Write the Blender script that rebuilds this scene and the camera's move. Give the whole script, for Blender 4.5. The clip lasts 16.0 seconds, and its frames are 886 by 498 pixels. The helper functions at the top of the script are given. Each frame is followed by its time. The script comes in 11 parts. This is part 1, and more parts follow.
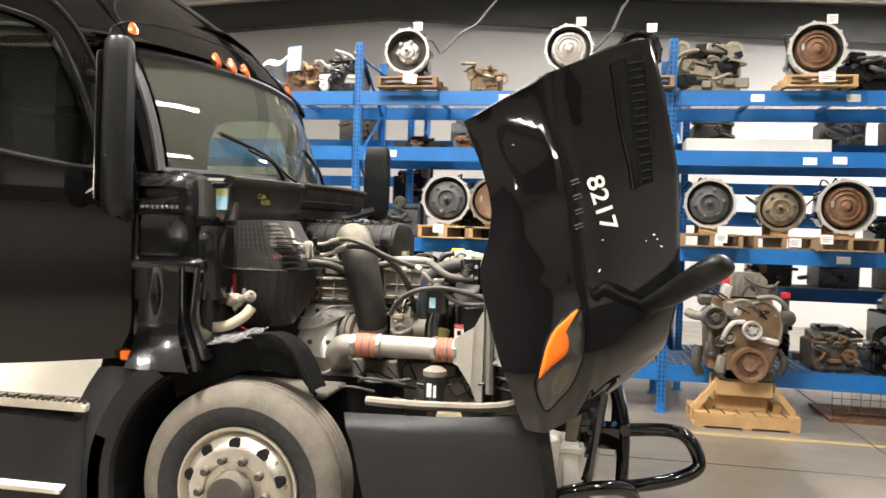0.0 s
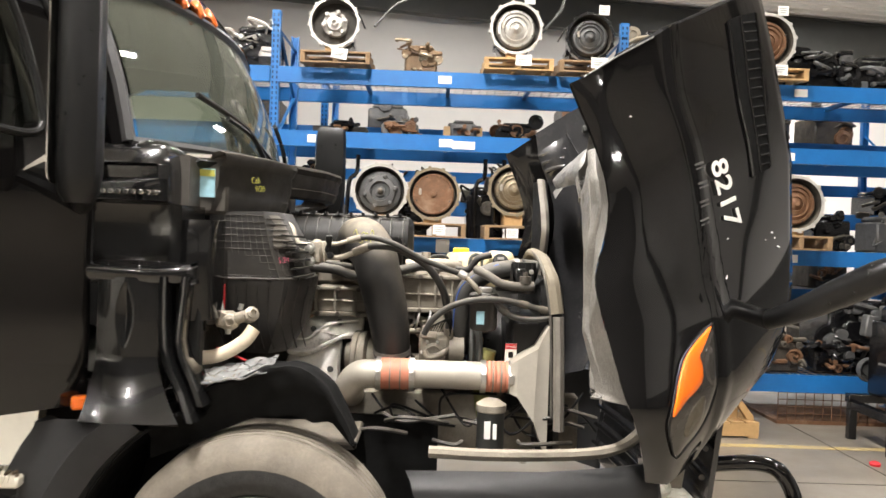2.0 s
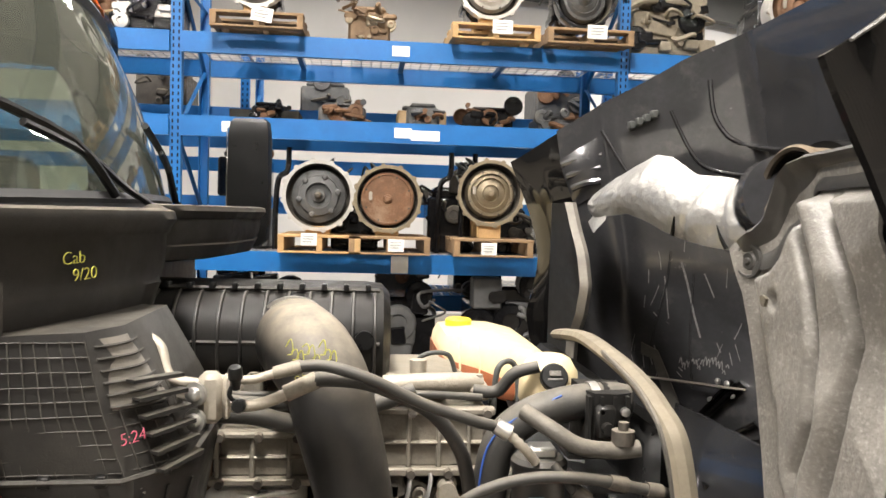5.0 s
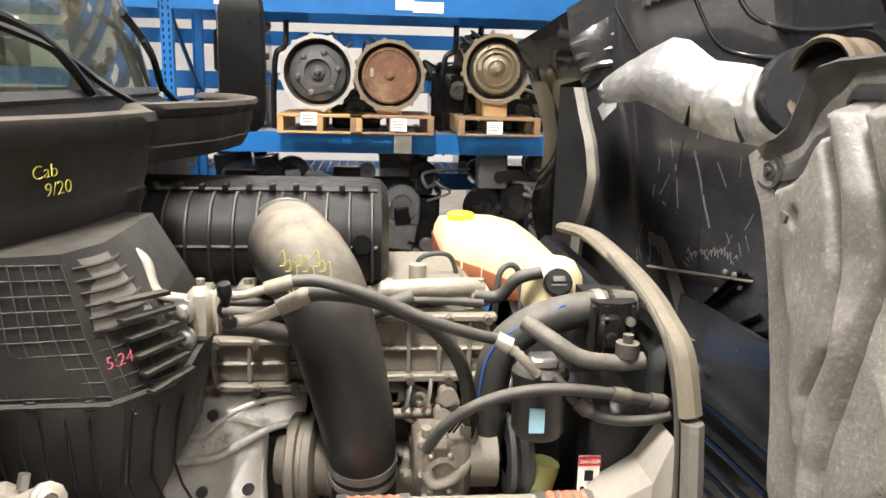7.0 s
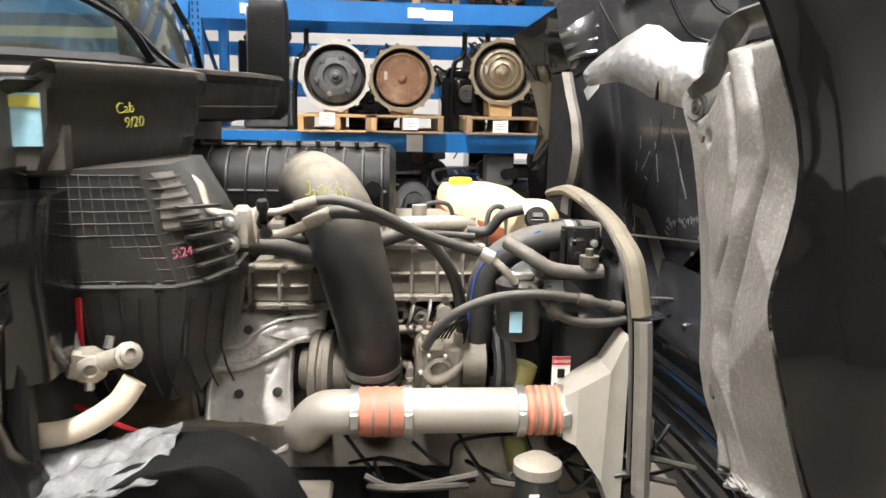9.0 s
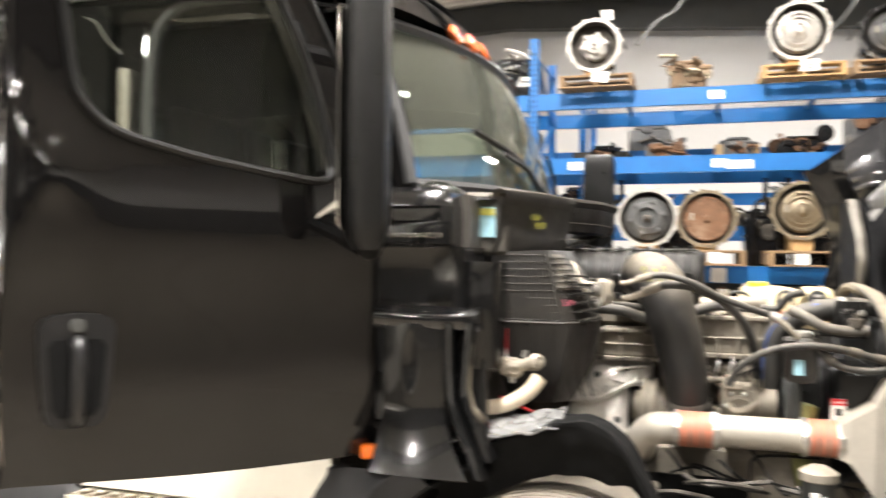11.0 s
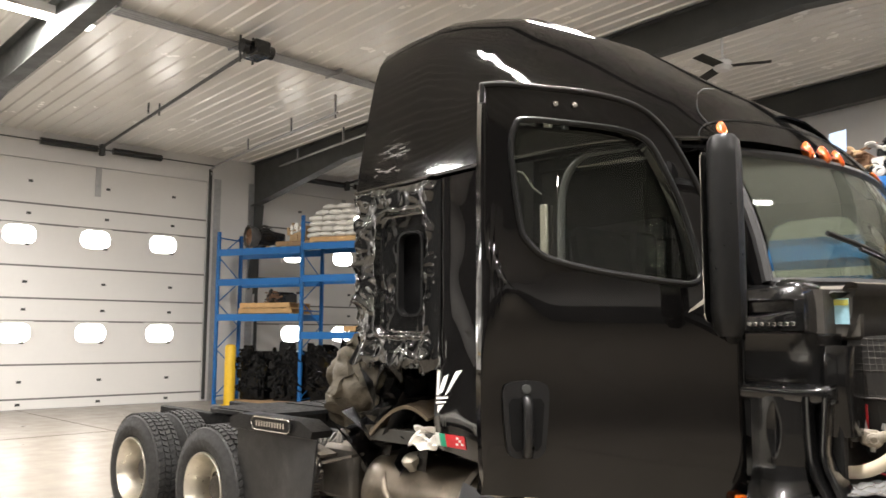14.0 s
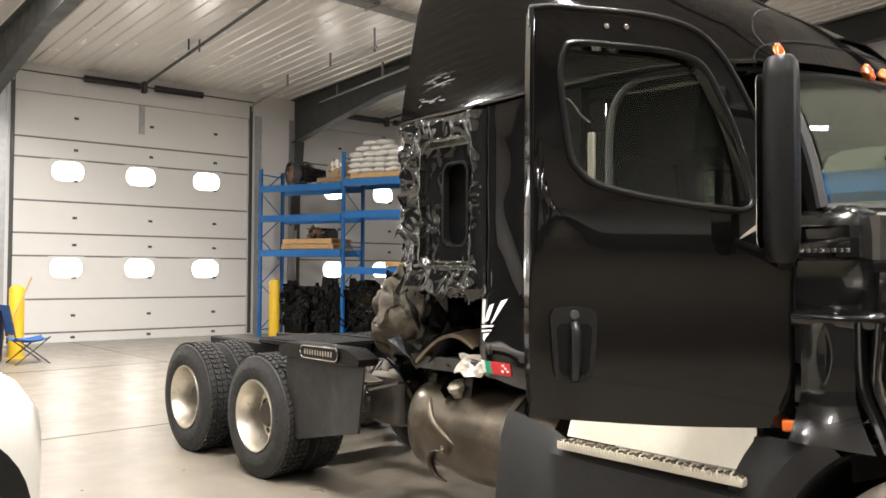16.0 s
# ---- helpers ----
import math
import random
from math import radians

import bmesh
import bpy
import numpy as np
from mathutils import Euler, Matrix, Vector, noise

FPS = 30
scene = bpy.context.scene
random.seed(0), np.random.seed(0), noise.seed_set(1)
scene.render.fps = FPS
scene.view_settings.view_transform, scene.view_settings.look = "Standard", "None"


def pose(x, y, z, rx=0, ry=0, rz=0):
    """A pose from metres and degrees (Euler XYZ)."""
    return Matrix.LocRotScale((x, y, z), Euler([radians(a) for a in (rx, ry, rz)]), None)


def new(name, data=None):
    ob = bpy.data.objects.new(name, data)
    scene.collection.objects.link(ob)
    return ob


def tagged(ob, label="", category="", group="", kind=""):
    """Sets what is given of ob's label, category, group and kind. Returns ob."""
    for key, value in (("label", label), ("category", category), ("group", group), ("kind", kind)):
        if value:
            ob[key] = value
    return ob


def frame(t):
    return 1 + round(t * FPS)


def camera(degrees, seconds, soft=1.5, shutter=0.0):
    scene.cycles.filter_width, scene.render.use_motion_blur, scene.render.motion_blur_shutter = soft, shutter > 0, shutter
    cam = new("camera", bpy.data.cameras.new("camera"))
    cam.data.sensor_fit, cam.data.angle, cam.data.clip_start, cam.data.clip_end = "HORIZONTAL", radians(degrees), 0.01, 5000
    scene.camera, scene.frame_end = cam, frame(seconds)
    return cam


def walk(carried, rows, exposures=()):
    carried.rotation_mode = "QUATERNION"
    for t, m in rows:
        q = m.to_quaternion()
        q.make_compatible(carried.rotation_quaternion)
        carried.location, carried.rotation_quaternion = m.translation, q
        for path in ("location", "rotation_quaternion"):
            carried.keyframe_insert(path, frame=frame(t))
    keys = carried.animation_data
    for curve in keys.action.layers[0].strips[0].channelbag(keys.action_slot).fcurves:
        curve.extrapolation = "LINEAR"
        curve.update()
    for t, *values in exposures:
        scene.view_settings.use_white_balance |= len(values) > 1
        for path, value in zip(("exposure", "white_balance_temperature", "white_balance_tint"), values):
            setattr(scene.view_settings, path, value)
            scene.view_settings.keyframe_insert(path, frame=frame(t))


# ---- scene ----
cam = camera(58.4, 16.0, shutter=0.5)
METRES, EYE, TILT, LEAN, TURN = 5.9, 1.76, -1.0, -1.9, 10.6
ROWS = [
    (0.0, 0.0, 0.0, 0.0, -0.0, -0.0, -0.0),
    (0.5, -0.0444, 0.0416, -0.0012, -3.8, -0.15, -0.02),
    (1.0, -0.0858, 0.0854, 0.0025, -6.63, -0.16, -0.01),
    (1.5, -0.129, 0.1207, 0.0031, -8.85, -0.14, -0.02),
    (2.0, -0.1478, 0.1654, 0.0032, -11.41, -0.26, 0.07),
    (2.5, -0.15, 0.229, 0.0046, -13.64, -0.42, 0.03),
    (3.0, -0.1533, 0.2913, 0.0068, -15.05, -0.45, 0.04),
    (3.5, -0.1482, 0.3476, 0.0207, -15.88, -0.48, 0.03),
    (6.0, -0.116, 0.4645, 0.0693, -16.22, -6.69, 0.5),
    (6.5, -0.1154, 0.4648, 0.0707, -16.01, -10.01, 0.63),
    (7.0, -0.1154, 0.4633, 0.0713, -15.84, -11.5, 0.71),
    (7.5, -0.1149, 0.458, 0.069, -15.67, -12.18, 0.79),
    (8.0, -0.1127, 0.4473, 0.0622, -15.46, -12.27, 0.85),
    (10.5, -0.1592, 0.2571, 0.0182, -5.3, -1.16, 1.06),
    (11.0, -0.169, 0.211, 0.013, 6.44, 1.76, 1.16),
    (11.5, -0.1543, 0.1732, 0.0164, 14.95, 2.58, 1.25),
    (12.0, -0.1266, 0.1415, 0.0179, 20.94, 3.42, 1.2),
    (12.5, -0.1132, 0.1173, 0.0201, 25.61, 4.79, 1.11),
    (13.0, -0.115, 0.0914, 0.0206, 29.22, 6.69, 0.96),
    (13.5, -0.1165, 0.0712, 0.0158, 31.83, 7.8, 0.78),
    (14.0, -0.1145, 0.0624, 0.0124, 33.97, 8.04, 0.77),
    (14.5, -0.1118, 0.0567, 0.009, 35.54, 8.14, 0.71),
    (15.0, -0.1132, 0.056, 0.0041, 36.4, 7.11, 0.62),
    (15.5, -0.1143, 0.0548, 0.0038, 36.68, 5.14, 0.61),
    (16.0, -0.1195, 0.0574, 0.0046, 36.76, 3.57, 0.61),
]
walk(cam, [(t, pose(0, 0, EYE, TILT, LEAN, TURN) @ pose(METRES * x, METRES * y, METRES * z, 90 + pitch, roll, yaw)) for t, x, y, z, yaw, pitch, roll in ROWS],
     [(0, 0.3, 6650, 10), (1.5, 0.32, 6650, 10), (3.5, 0.2, 6600, 10), (6, 0.27, 6800, 10), (7, 0.3, 6550, 10), (8, 0.27, 6350, 10), (10.3, 0.5, 6450, 10), (11, 0.67, 6650, 10), (11.5, 0.85, 6750, 10), (12.5, 0.88, 6750, 11), (13, 0.55, 6700, 11), (13.5, 0.3, 6650, 11), (14.5, 0.02, 6600, 10), (16, 0.02, 6600, 10)])

# ---- world and lamps ----
world = bpy.data.worlds.new("world")
scene.world = world
world.use_nodes = True
world_nodes = world.node_tree.nodes
sky = world_nodes.new("ShaderNodeTexSky")
sky.sky_type, sky.sun_disc, sky.sun_elevation, sky.sun_rotation = "NISHITA", False, radians(30), radians(90)
world.node_tree.links.new(sky.outputs["Color"], world_nodes["Background"].inputs["Color"])
world_nodes["Background"].inputs["Strength"].default_value = 0.1
scene.view_settings.exposure = 0.0
LAMP_POWER = 590.0
# the strip lamps under the ceiling: x, y, share of the power
# all but (-13.8, 4.25) are added out of view; shares tuned for brightness
LAMP_SPOTS = [(-1.9, 1.9, 1.5), (-6.2, 1.2, 1.1), (2.6, 1.4, 0.34), (-6.0, 8.0, 0.5), (-1.5, 6.8, 0.5), (3.0, 6.8, 0.18), (8.0, 6.8, 0.10),
              (-13.8, 4.25, 2.8), (-11.5, -3.5, 1.2), (-17.0, -3.5, 0.6), (-5.5, -4.5, 0.6), (0.5, -4.5, 0.6), (6.5, -4.5, 0.4),
              (-2.0, 14.5, 0.32), (6.0, 14.0, 1.7)]

# ---- small building tools ----
WORLD_OF = {}


def thing(name, label, category, at=(0, 0, 0), group="", kind=""):
    ob = new(name)
    ob.empty_display_size = 0.1
    ob.location = at
    WORLD_OF[ob] = Matrix.Translation(at)
    return tagged(ob, label, category, group, kind)


def mesh_of(name, bm, material, smooth=40):
    bmesh.ops.recalc_face_normals(bm, faces=bm.faces)
    me = bpy.data.meshes.new(name)
    bm.to_mesh(me)
    bm.free()
    me.materials.append(material)
    if smooth:
        me.polygons.foreach_set("use_smooth", [True] * len(me.polygons))
        me.set_sharp_from_angle(angle=radians(smooth))
    return me


def part(name, bm, material, parent, label="", smooth=40):
    ob = new(name, mesh_of(name, bm, material, smooth))
    ob.parent = parent
    if parent in WORLD_OF:
        ob.matrix_parent_inverse = WORLD_OF[parent].inverted()
    return tagged(ob, label)


def solid(name, bm, material, label="", category="", kind="structure", smooth=40):
    return tagged(new(name, mesh_of(name, bm, material, smooth)), label, category, "", kind)


def B():
    return bmesh.new()


def add(bm, verts, faces):
    vs = [bm.verts.new(v) for v in verts]
    for f in faces:
        try:
            bm.faces.new([vs[i] for i in f])
        except ValueError:
            pass
    return vs


def box(bm, lo, hi, bevel=0.0, turn=None, about=None):
    lo, hi = Vector(lo), Vector(hi)
    b = min(bevel, min(abs(hi[i] - lo[i]) for i in range(3)) * 0.45)
    c, h = (lo + hi) / 2, (hi - lo) / 2
    out, faces = [], []
    if b <= 0:
        out = [Vector((sx * h.x, sy * h.y, sz * h.z)) for sx in (-1, 1) for sy in (-1, 1) for sz in (-1, 1)]
        faces = [(0, 1, 3, 2), (4, 6, 7, 5), (0, 4, 5, 1), (2, 3, 7, 6), (0, 2, 6, 4), (1, 5, 7, 3)]
    else:
        index = {}
        for sx in (-1, 1):
            for sy in (-1, 1):
                for sz in (-1, 1):
                    for ax in range(3):
                        p = [sx * (h.x - b), sy * (h.y - b), sz * (h.z - b)]
                        p[ax] += (sx, sy, sz)[ax] * b
                        index[sx, sy, sz, ax] = len(out)
                        out.append(Vector(p))
        for ax in range(3):
            o1, o2 = [a for a in range(3) if a != ax]
            for s in (-1, 1):
                ring = []
                for a, c2 in ((-1, -1), (1, -1), (1, 1), (-1, 1)):
                    k = [0, 0, 0]
                    k[ax], k[o1], k[o2] = s, a, c2
                    ring.append(index[(*k, ax)])
                faces.append(ring)
            for a in (-1, 1):
                for c2 in (-1, 1):
                    k1, k2 = [0, 0, 0], [0, 0, 0]
                    k1[ax], k2[ax] = -1, 1
                    k1[o1] = k2[o1] = a
                    k1[o2] = k2[o2] = c2
                    faces.append((index[(*k1, o1)], index[(*k2, o1)], index[(*k2, o2)], index[(*k1, o2)]))
        for sx in (-1, 1):
            for sy in (-1, 1):
                for sz in (-1, 1):
                    faces.append([index[sx, sy, sz, ax] for ax in range(3)])
    if turn is not None:
        m = Euler([radians(a) for a in turn]).to_matrix()
        out = [m @ v for v in out]
        if about is not None:
            c = Vector(about) + m @ (c - Vector(about))
    return add(bm, [v + c for v in out], faces)


def frame_of(axis):
    axis = Vector(axis).normalized()
    side = axis.cross((0, 0, 1) if abs(axis.z) < 0.9 else (1, 0, 0)).normalized()
    return axis, side, axis.cross(side)


def lathe(bm, profile, at, axis, seg=32, squash=1.0):
    """profile: (radius, height along the axis)."""
    w, u, v = frame_of(axis)
    rings = []
    for r, h in profile:
        rings.append([Vector(at) + w * h + (u * math.cos(a) + v * math.sin(a) * squash) * r
                      for a in (2 * math.pi * i / seg for i in range(seg))] if r > 1e-5 else [Vector(at) + w * h])
    loft(bm, rings)


def loft(bm, rings, closed=True, caps=False):
    made = [[bm.verts.new(p) for p in ring] for ring in rings]
    for a, b in zip(made, made[1:]):
        n = max(len(a), len(b))
        for i in range(n if closed else n - 1):
            j = (i + 1) % n
            q = [a[i % len(a)], a[j % len(a)], b[j % len(b)], b[i % len(b)]]
            q = list(dict.fromkeys(q))
            if len(q) > 2:
                try:
                    bm.faces.new(q)
                except ValueError:
                    pass
    if caps:
        for ring in (made[0], made[-1]):
            if len(ring) > 2:
                bm.faces.new(ring)
    return made


def cyl(bm, a, b, r, r2=None, seg=20, caps=True):
    a, b = Vector(a), Vector(b)
    w, u, v = frame_of(b - a)
    rings = [[p + (u * math.cos(2 * math.pi * i / seg) + v * math.sin(2 * math.pi * i / seg)) * q for i in range(seg)]
             for p, q in ((a, r), (b, r if r2 is None else r2))]
    loft(bm, rings, caps=caps)


def curve_points(pts, steps=6, closed=False):
    """Points on a smooth curve through pts."""
    pts = [Vector(p) for p in pts]
    if len(pts) < 3 or steps < 2:
        return pts
    n, out = len(pts), []
    for i in range(n if closed else n - 1):
        if closed:
            p0, p1, p2, p3 = (pts[(i + k) % n] for k in (-1, 0, 1, 2))
        else:
            p0, p1, p2, p3 = pts[max(i - 1, 0)], pts[i], pts[i + 1], pts[min(i + 2, n - 1)]
        for s in range(steps):
            t = s / steps
            out.append(0.5 * (2 * p1 + (p2 - p0) * t + (2 * p0 - 5 * p1 + 4 * p2 - p3) * t * t + (3 * p1 - p0 - 3 * p2 + p3) * t ** 3))
    if not closed:
        out.append(pts[-1])
    return out


def tube(bm, pts, r, seg=10, steps=6, radii=None, ribs=0.0, squash=1.0):
    """A round hose or bar along a smooth curve; radii: one for each given point."""
    line = curve_points(pts, steps)
    n = len(line)
    if radii:
        k = [i * (len(radii) - 1) / max(n - 1, 1) for i in range(n)]
        rr = [radii[int(a)] + (radii[min(int(a) + 1, len(radii) - 1)] - radii[int(a)]) * (a - int(a)) for a in k]
    else:
        rr = [r] * n
    up, rings = None, []
    for i, p in enumerate(line):
        d = (line[min(i + 1, n - 1)] - line[max(i - 1, 0)]).normalized()
        if up is None:
            up = frame_of(d)[1]
        up = (up - d * up.dot(d)).normalized()
        side = d.cross(up)
        q = rr[i] * (1 + (ribs if i % 2 else 0))
        rings.append([p + (up * math.cos(a) + side * math.sin(a) * squash) * q for a in (2 * math.pi * j / seg for j in range(seg))])
    loft(bm, rings, caps=True)


def prism(bm, outline, to, depth):
    """A flat outline of (u, v), thickened by depth; to(u, v, w) gives the place."""
    a = [bm.verts.new(to(u, v, 0.0)) for u, v in outline]
    b = [bm.verts.new(to(u, v, depth)) for u, v in outline]
    n = len(outline)
    bm.faces.new(a)
    bm.faces.new(b[::-1])
    for i in range(n):
        bm.faces.new((a[i], b[i], b[(i + 1) % n], a[(i + 1) % n]))


def ring_plate(bm, outer, inner, to, depth):
    """A flat frame between two outlines of equally many points."""
    n = len(outer)
    o0, i0 = [bm.verts.new(to(u, v, 0)) for u, v in outer], [bm.verts.new(to(u, v, 0)) for u, v in inner]
    o1, i1 = [bm.verts.new(to(u, v, depth)) for u, v in outer], [bm.verts.new(to(u, v, depth)) for u, v in inner]
    for k in range(n):
        j = (k + 1) % n
        for q in ((o0[k], o0[j], i0[j], i0[k]), (o1[k], i1[k], i1[j], o1[j]), (o0[k], o1[k], o1[j], o0[j]), (i0[k], i0[j], i1[j], i1[k])):
            bm.faces.new(q)


def sheet(bm, fn, nu, nv, thick=0.0):
    """A surface fn(u, v), u and v from 0 to 1, with a thickness along its normal."""
    top = [[Vector(fn(i / nu, j / nv)) for j in range(nv + 1)] for i in range(nu + 1)]
    layers = [top]
    if thick:
        low = []
        for i in range(nu + 1):
            row = []
            for j in range(nv + 1):
                du = top[min(i + 1, nu)][j] - top[max(i - 1, 0)][j]
                dv = top[i][min(j + 1, nv)] - top[i][max(j - 1, 0)]
                nn = du.cross(dv)
                row.append(top[i][j] - (nn.normalized() if nn.length > 1e-9 else Vector((0, 0, 1))) * thick)
            low.append(row)
        layers.append(low)
    vs = [[[bm.verts.new(p) for p in row] for row in layer] for layer in layers]
    for layer in vs:
        for i in range(nu):
            for j in range(nv):
                bm.faces.new((layer[i][j], layer[i + 1][j], layer[i + 1][j + 1], layer[i][j + 1]))
    if thick:
        a, b = vs
        edge = [(i, 0) for i in range(nu)] + [(nu, j) for j in range(nv)] + [(i, nv) for i in range(nu, 0, -1)] + [(0, j) for j in range(nv, 0, -1)]
        for k in range(len(edge)):
            (i, j), (p, q) = edge[k], edge[(k + 1) % len(edge)]
            bm.faces.new((a[i][j], a[p][q], b[p][q], b[i][j]))


def rounded(w, h, r, n=4, cx=0.0, cy=0.0):
    """Outline of a rounded rectangle."""
    out = []
    for sx, sy, a0 in ((1, 1, 0), (-1, 1, 90), (-1, -1, 180), (1, -1, 270)):
        for k in range(n + 1):
            a = radians(a0 + 90 * k / n)
            out.append((cx + sx * (w / 2 - r) + r * math.cos(a), cy + sy * (h / 2 - r) + r * math.sin(a)))
    return out


def text_part(name, words, size, m, material, parent, label="", bold=0.0):
    """Raised letters as a mesh; m: pose of the baseline's start, letters in its xy plane."""
    cu = bpy.data.curves.new(name, "FONT")
    cu.body, cu.size, cu.extrude, cu.offset = words, size, 0.001, bold
    tmp = bpy.data.objects.new(name, cu)
    scene.collection.objects.link(tmp)
    me = bpy.data.meshes.new_from_object(tmp.evaluated_get(bpy.context.evaluated_depsgraph_get()))
    bpy.data.objects.remove(tmp)
    me.transform(m)
    me.materials.clear()
    me.materials.append(material)
    ob = new(name, me)
    if parent is not None:
        ob.parent = parent
        if parent in WORLD_OF:
            ob.matrix_parent_inverse = WORLD_OF[parent].inverted()
    return tagged(ob, label)


def lerp_table(table, x):
    for (x0, *a), (x1, *b) in zip(table, table[1:]):
        if x <= x1:
            t = max(0.0, (x - x0) / (x1 - x0))
            return [p + (q - p) * t for p, q in zip(a, b)]
    return list(table[-1][1:])


def facing(base, along, normal):
    """Pose with x along and z along the normal, for flat marks on a surface."""
    z = Vector(normal).normalized()
    x = Vector(along).normalized()
    x = (x - z * x.dot(z)).normalized()
    y = z.cross(x)
    b = Vector(base)
    return Matrix(((x.x, y.x, z.x, b.x), (x.y, y.y, z.y, b.y), (x.z, y.z, z.z, b.z), (0, 0, 0, 1)))

# ---- materials ----
def material(name, colour, rough=0.5, metal=0.0, coat=0.0, vary=0.15, scale=8.0, bump=0.0, bump_scale=120.0, stain=None, stain_amount=0.0,
             stain_scale=1.5, per_object=0.0, specular=0.5, dust=0.0, dust_colour=(0.30, 0.26, 0.20)):
    """Base colour with grain at two scales, an optional second colour in patches, and fine relief, all at real size."""
    mat = bpy.data.materials.new(name)
    mat.use_nodes = True
    nt = mat.node_tree
    bsdf = nt.nodes["Principled BSDF"]
    bsdf.inputs["Metallic"].default_value = metal
    bsdf.inputs["Coat Weight"].default_value = coat
    bsdf.inputs["Coat Roughness"].default_value = 0.04
    where = nt.nodes.new("ShaderNodeTexCoord").outputs["Object"]

    def noise_at(s, detail=6.0, rough_=0.6):
        n = nt.nodes.new("ShaderNodeTexNoise")
        n.inputs["Scale"].default_value, n.inputs["Detail"].default_value, n.inputs["Roughness"].default_value = s, detail, rough_
        nt.links.new(where, n.inputs["Vector"])
        return n.outputs["Fac"]

    def ramp(fac, lo, hi, a=0.0, b=1.0):
        r = nt.nodes.new("ShaderNodeMapRange")
        r.inputs["From Min"].default_value, r.inputs["From Max"].default_value = lo, hi
        r.inputs["To Min"].default_value, r.inputs["To Max"].default_value = a, b
        nt.links.new(fac, r.inputs["Value"])
        return r.outputs["Result"]

    def mix(fac, a, b):
        m = nt.nodes.new("ShaderNodeMix")
        m.data_type = "RGBA"
        if hasattr(fac, "links"):
            nt.links.new(fac, m.inputs["Factor"])
        else:
            m.inputs["Factor"].default_value = fac
        for v, s in ((a, m.inputs["A"]), (b, m.inputs["B"])):
            if hasattr(v, "links"):
                nt.links.new(v, s)
            else:
                s.default_value = (*v, 1.0)
        return m.outputs["Result"]

    dark = [c * (1 - vary) for c in colour]
    light = [min(1.0, c * (1 + vary)) for c in colour]
    col = mix(ramp(noise_at(scale), 0.3, 0.7), dark, light)
    col = mix(ramp(noise_at(scale * 9), 0.35, 0.65, 0.0, 0.5), col, [c * (1 - vary * 0.8) for c in colour])
    if stain and stain_amount:
        col = mix(ramp(noise_at(stain_scale, 9.0, 0.68), 0.62 - 0.3 * stain_amount, 0.78 - 0.2 * stain_amount, 0.0, min(1.0, stain_amount * 1.6)), col, stain)
    if per_object:
        info = nt.nodes.new("ShaderNodeObjectInfo")
        col = mix(ramp(info.outputs["Random"], 0, 1, 0, per_object), col, [c * 0.35 for c in colour])
    shine = ramp(noise_at(scale * 2.3), 0.3, 0.7, max(0.02, rough * 0.8), min(1.0, rough * 1.25))
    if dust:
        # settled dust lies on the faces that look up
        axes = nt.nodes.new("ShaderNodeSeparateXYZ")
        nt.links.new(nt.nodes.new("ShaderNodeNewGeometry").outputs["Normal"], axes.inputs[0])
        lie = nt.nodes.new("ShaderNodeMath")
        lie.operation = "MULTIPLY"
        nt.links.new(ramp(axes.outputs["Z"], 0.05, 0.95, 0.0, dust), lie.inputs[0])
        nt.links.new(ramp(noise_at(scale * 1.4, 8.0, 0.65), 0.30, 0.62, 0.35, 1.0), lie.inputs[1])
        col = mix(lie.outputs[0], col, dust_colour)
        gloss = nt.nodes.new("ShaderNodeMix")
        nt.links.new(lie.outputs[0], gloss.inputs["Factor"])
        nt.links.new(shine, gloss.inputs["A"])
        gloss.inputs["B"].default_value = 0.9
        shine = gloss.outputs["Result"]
    nt.links.new(col, bsdf.inputs["Base Color"])
    nt.links.new(shine, bsdf.inputs["Roughness"])
    if specular != 0.5:
        bsdf.inputs["Specular IOR Level"].default_value = specular
    if bump:
        b = nt.nodes.new("ShaderNodeBump")
        b.inputs["Strength"].default_value = bump
        b.inputs["Distance"].default_value = 0.01
        nt.links.new(noise_at(bump_scale, 4.0), b.inputs["Height"])
        nt.links.new(b.outputs["Normal"], bsdf.inputs["Normal"])
    return mat


def glowing(name, colour, strength):
    mat = bpy.data.materials.new(name)
    mat.use_nodes = True
    bsdf = mat.node_tree.nodes["Principled BSDF"]
    bsdf.inputs["Base Color"].default_value = (*colour, 1)
    bsdf.inputs["Emission Color"].default_value = (*colour, 1)
    bsdf.inputs["Emission Strength"].default_value = strength
    return mat


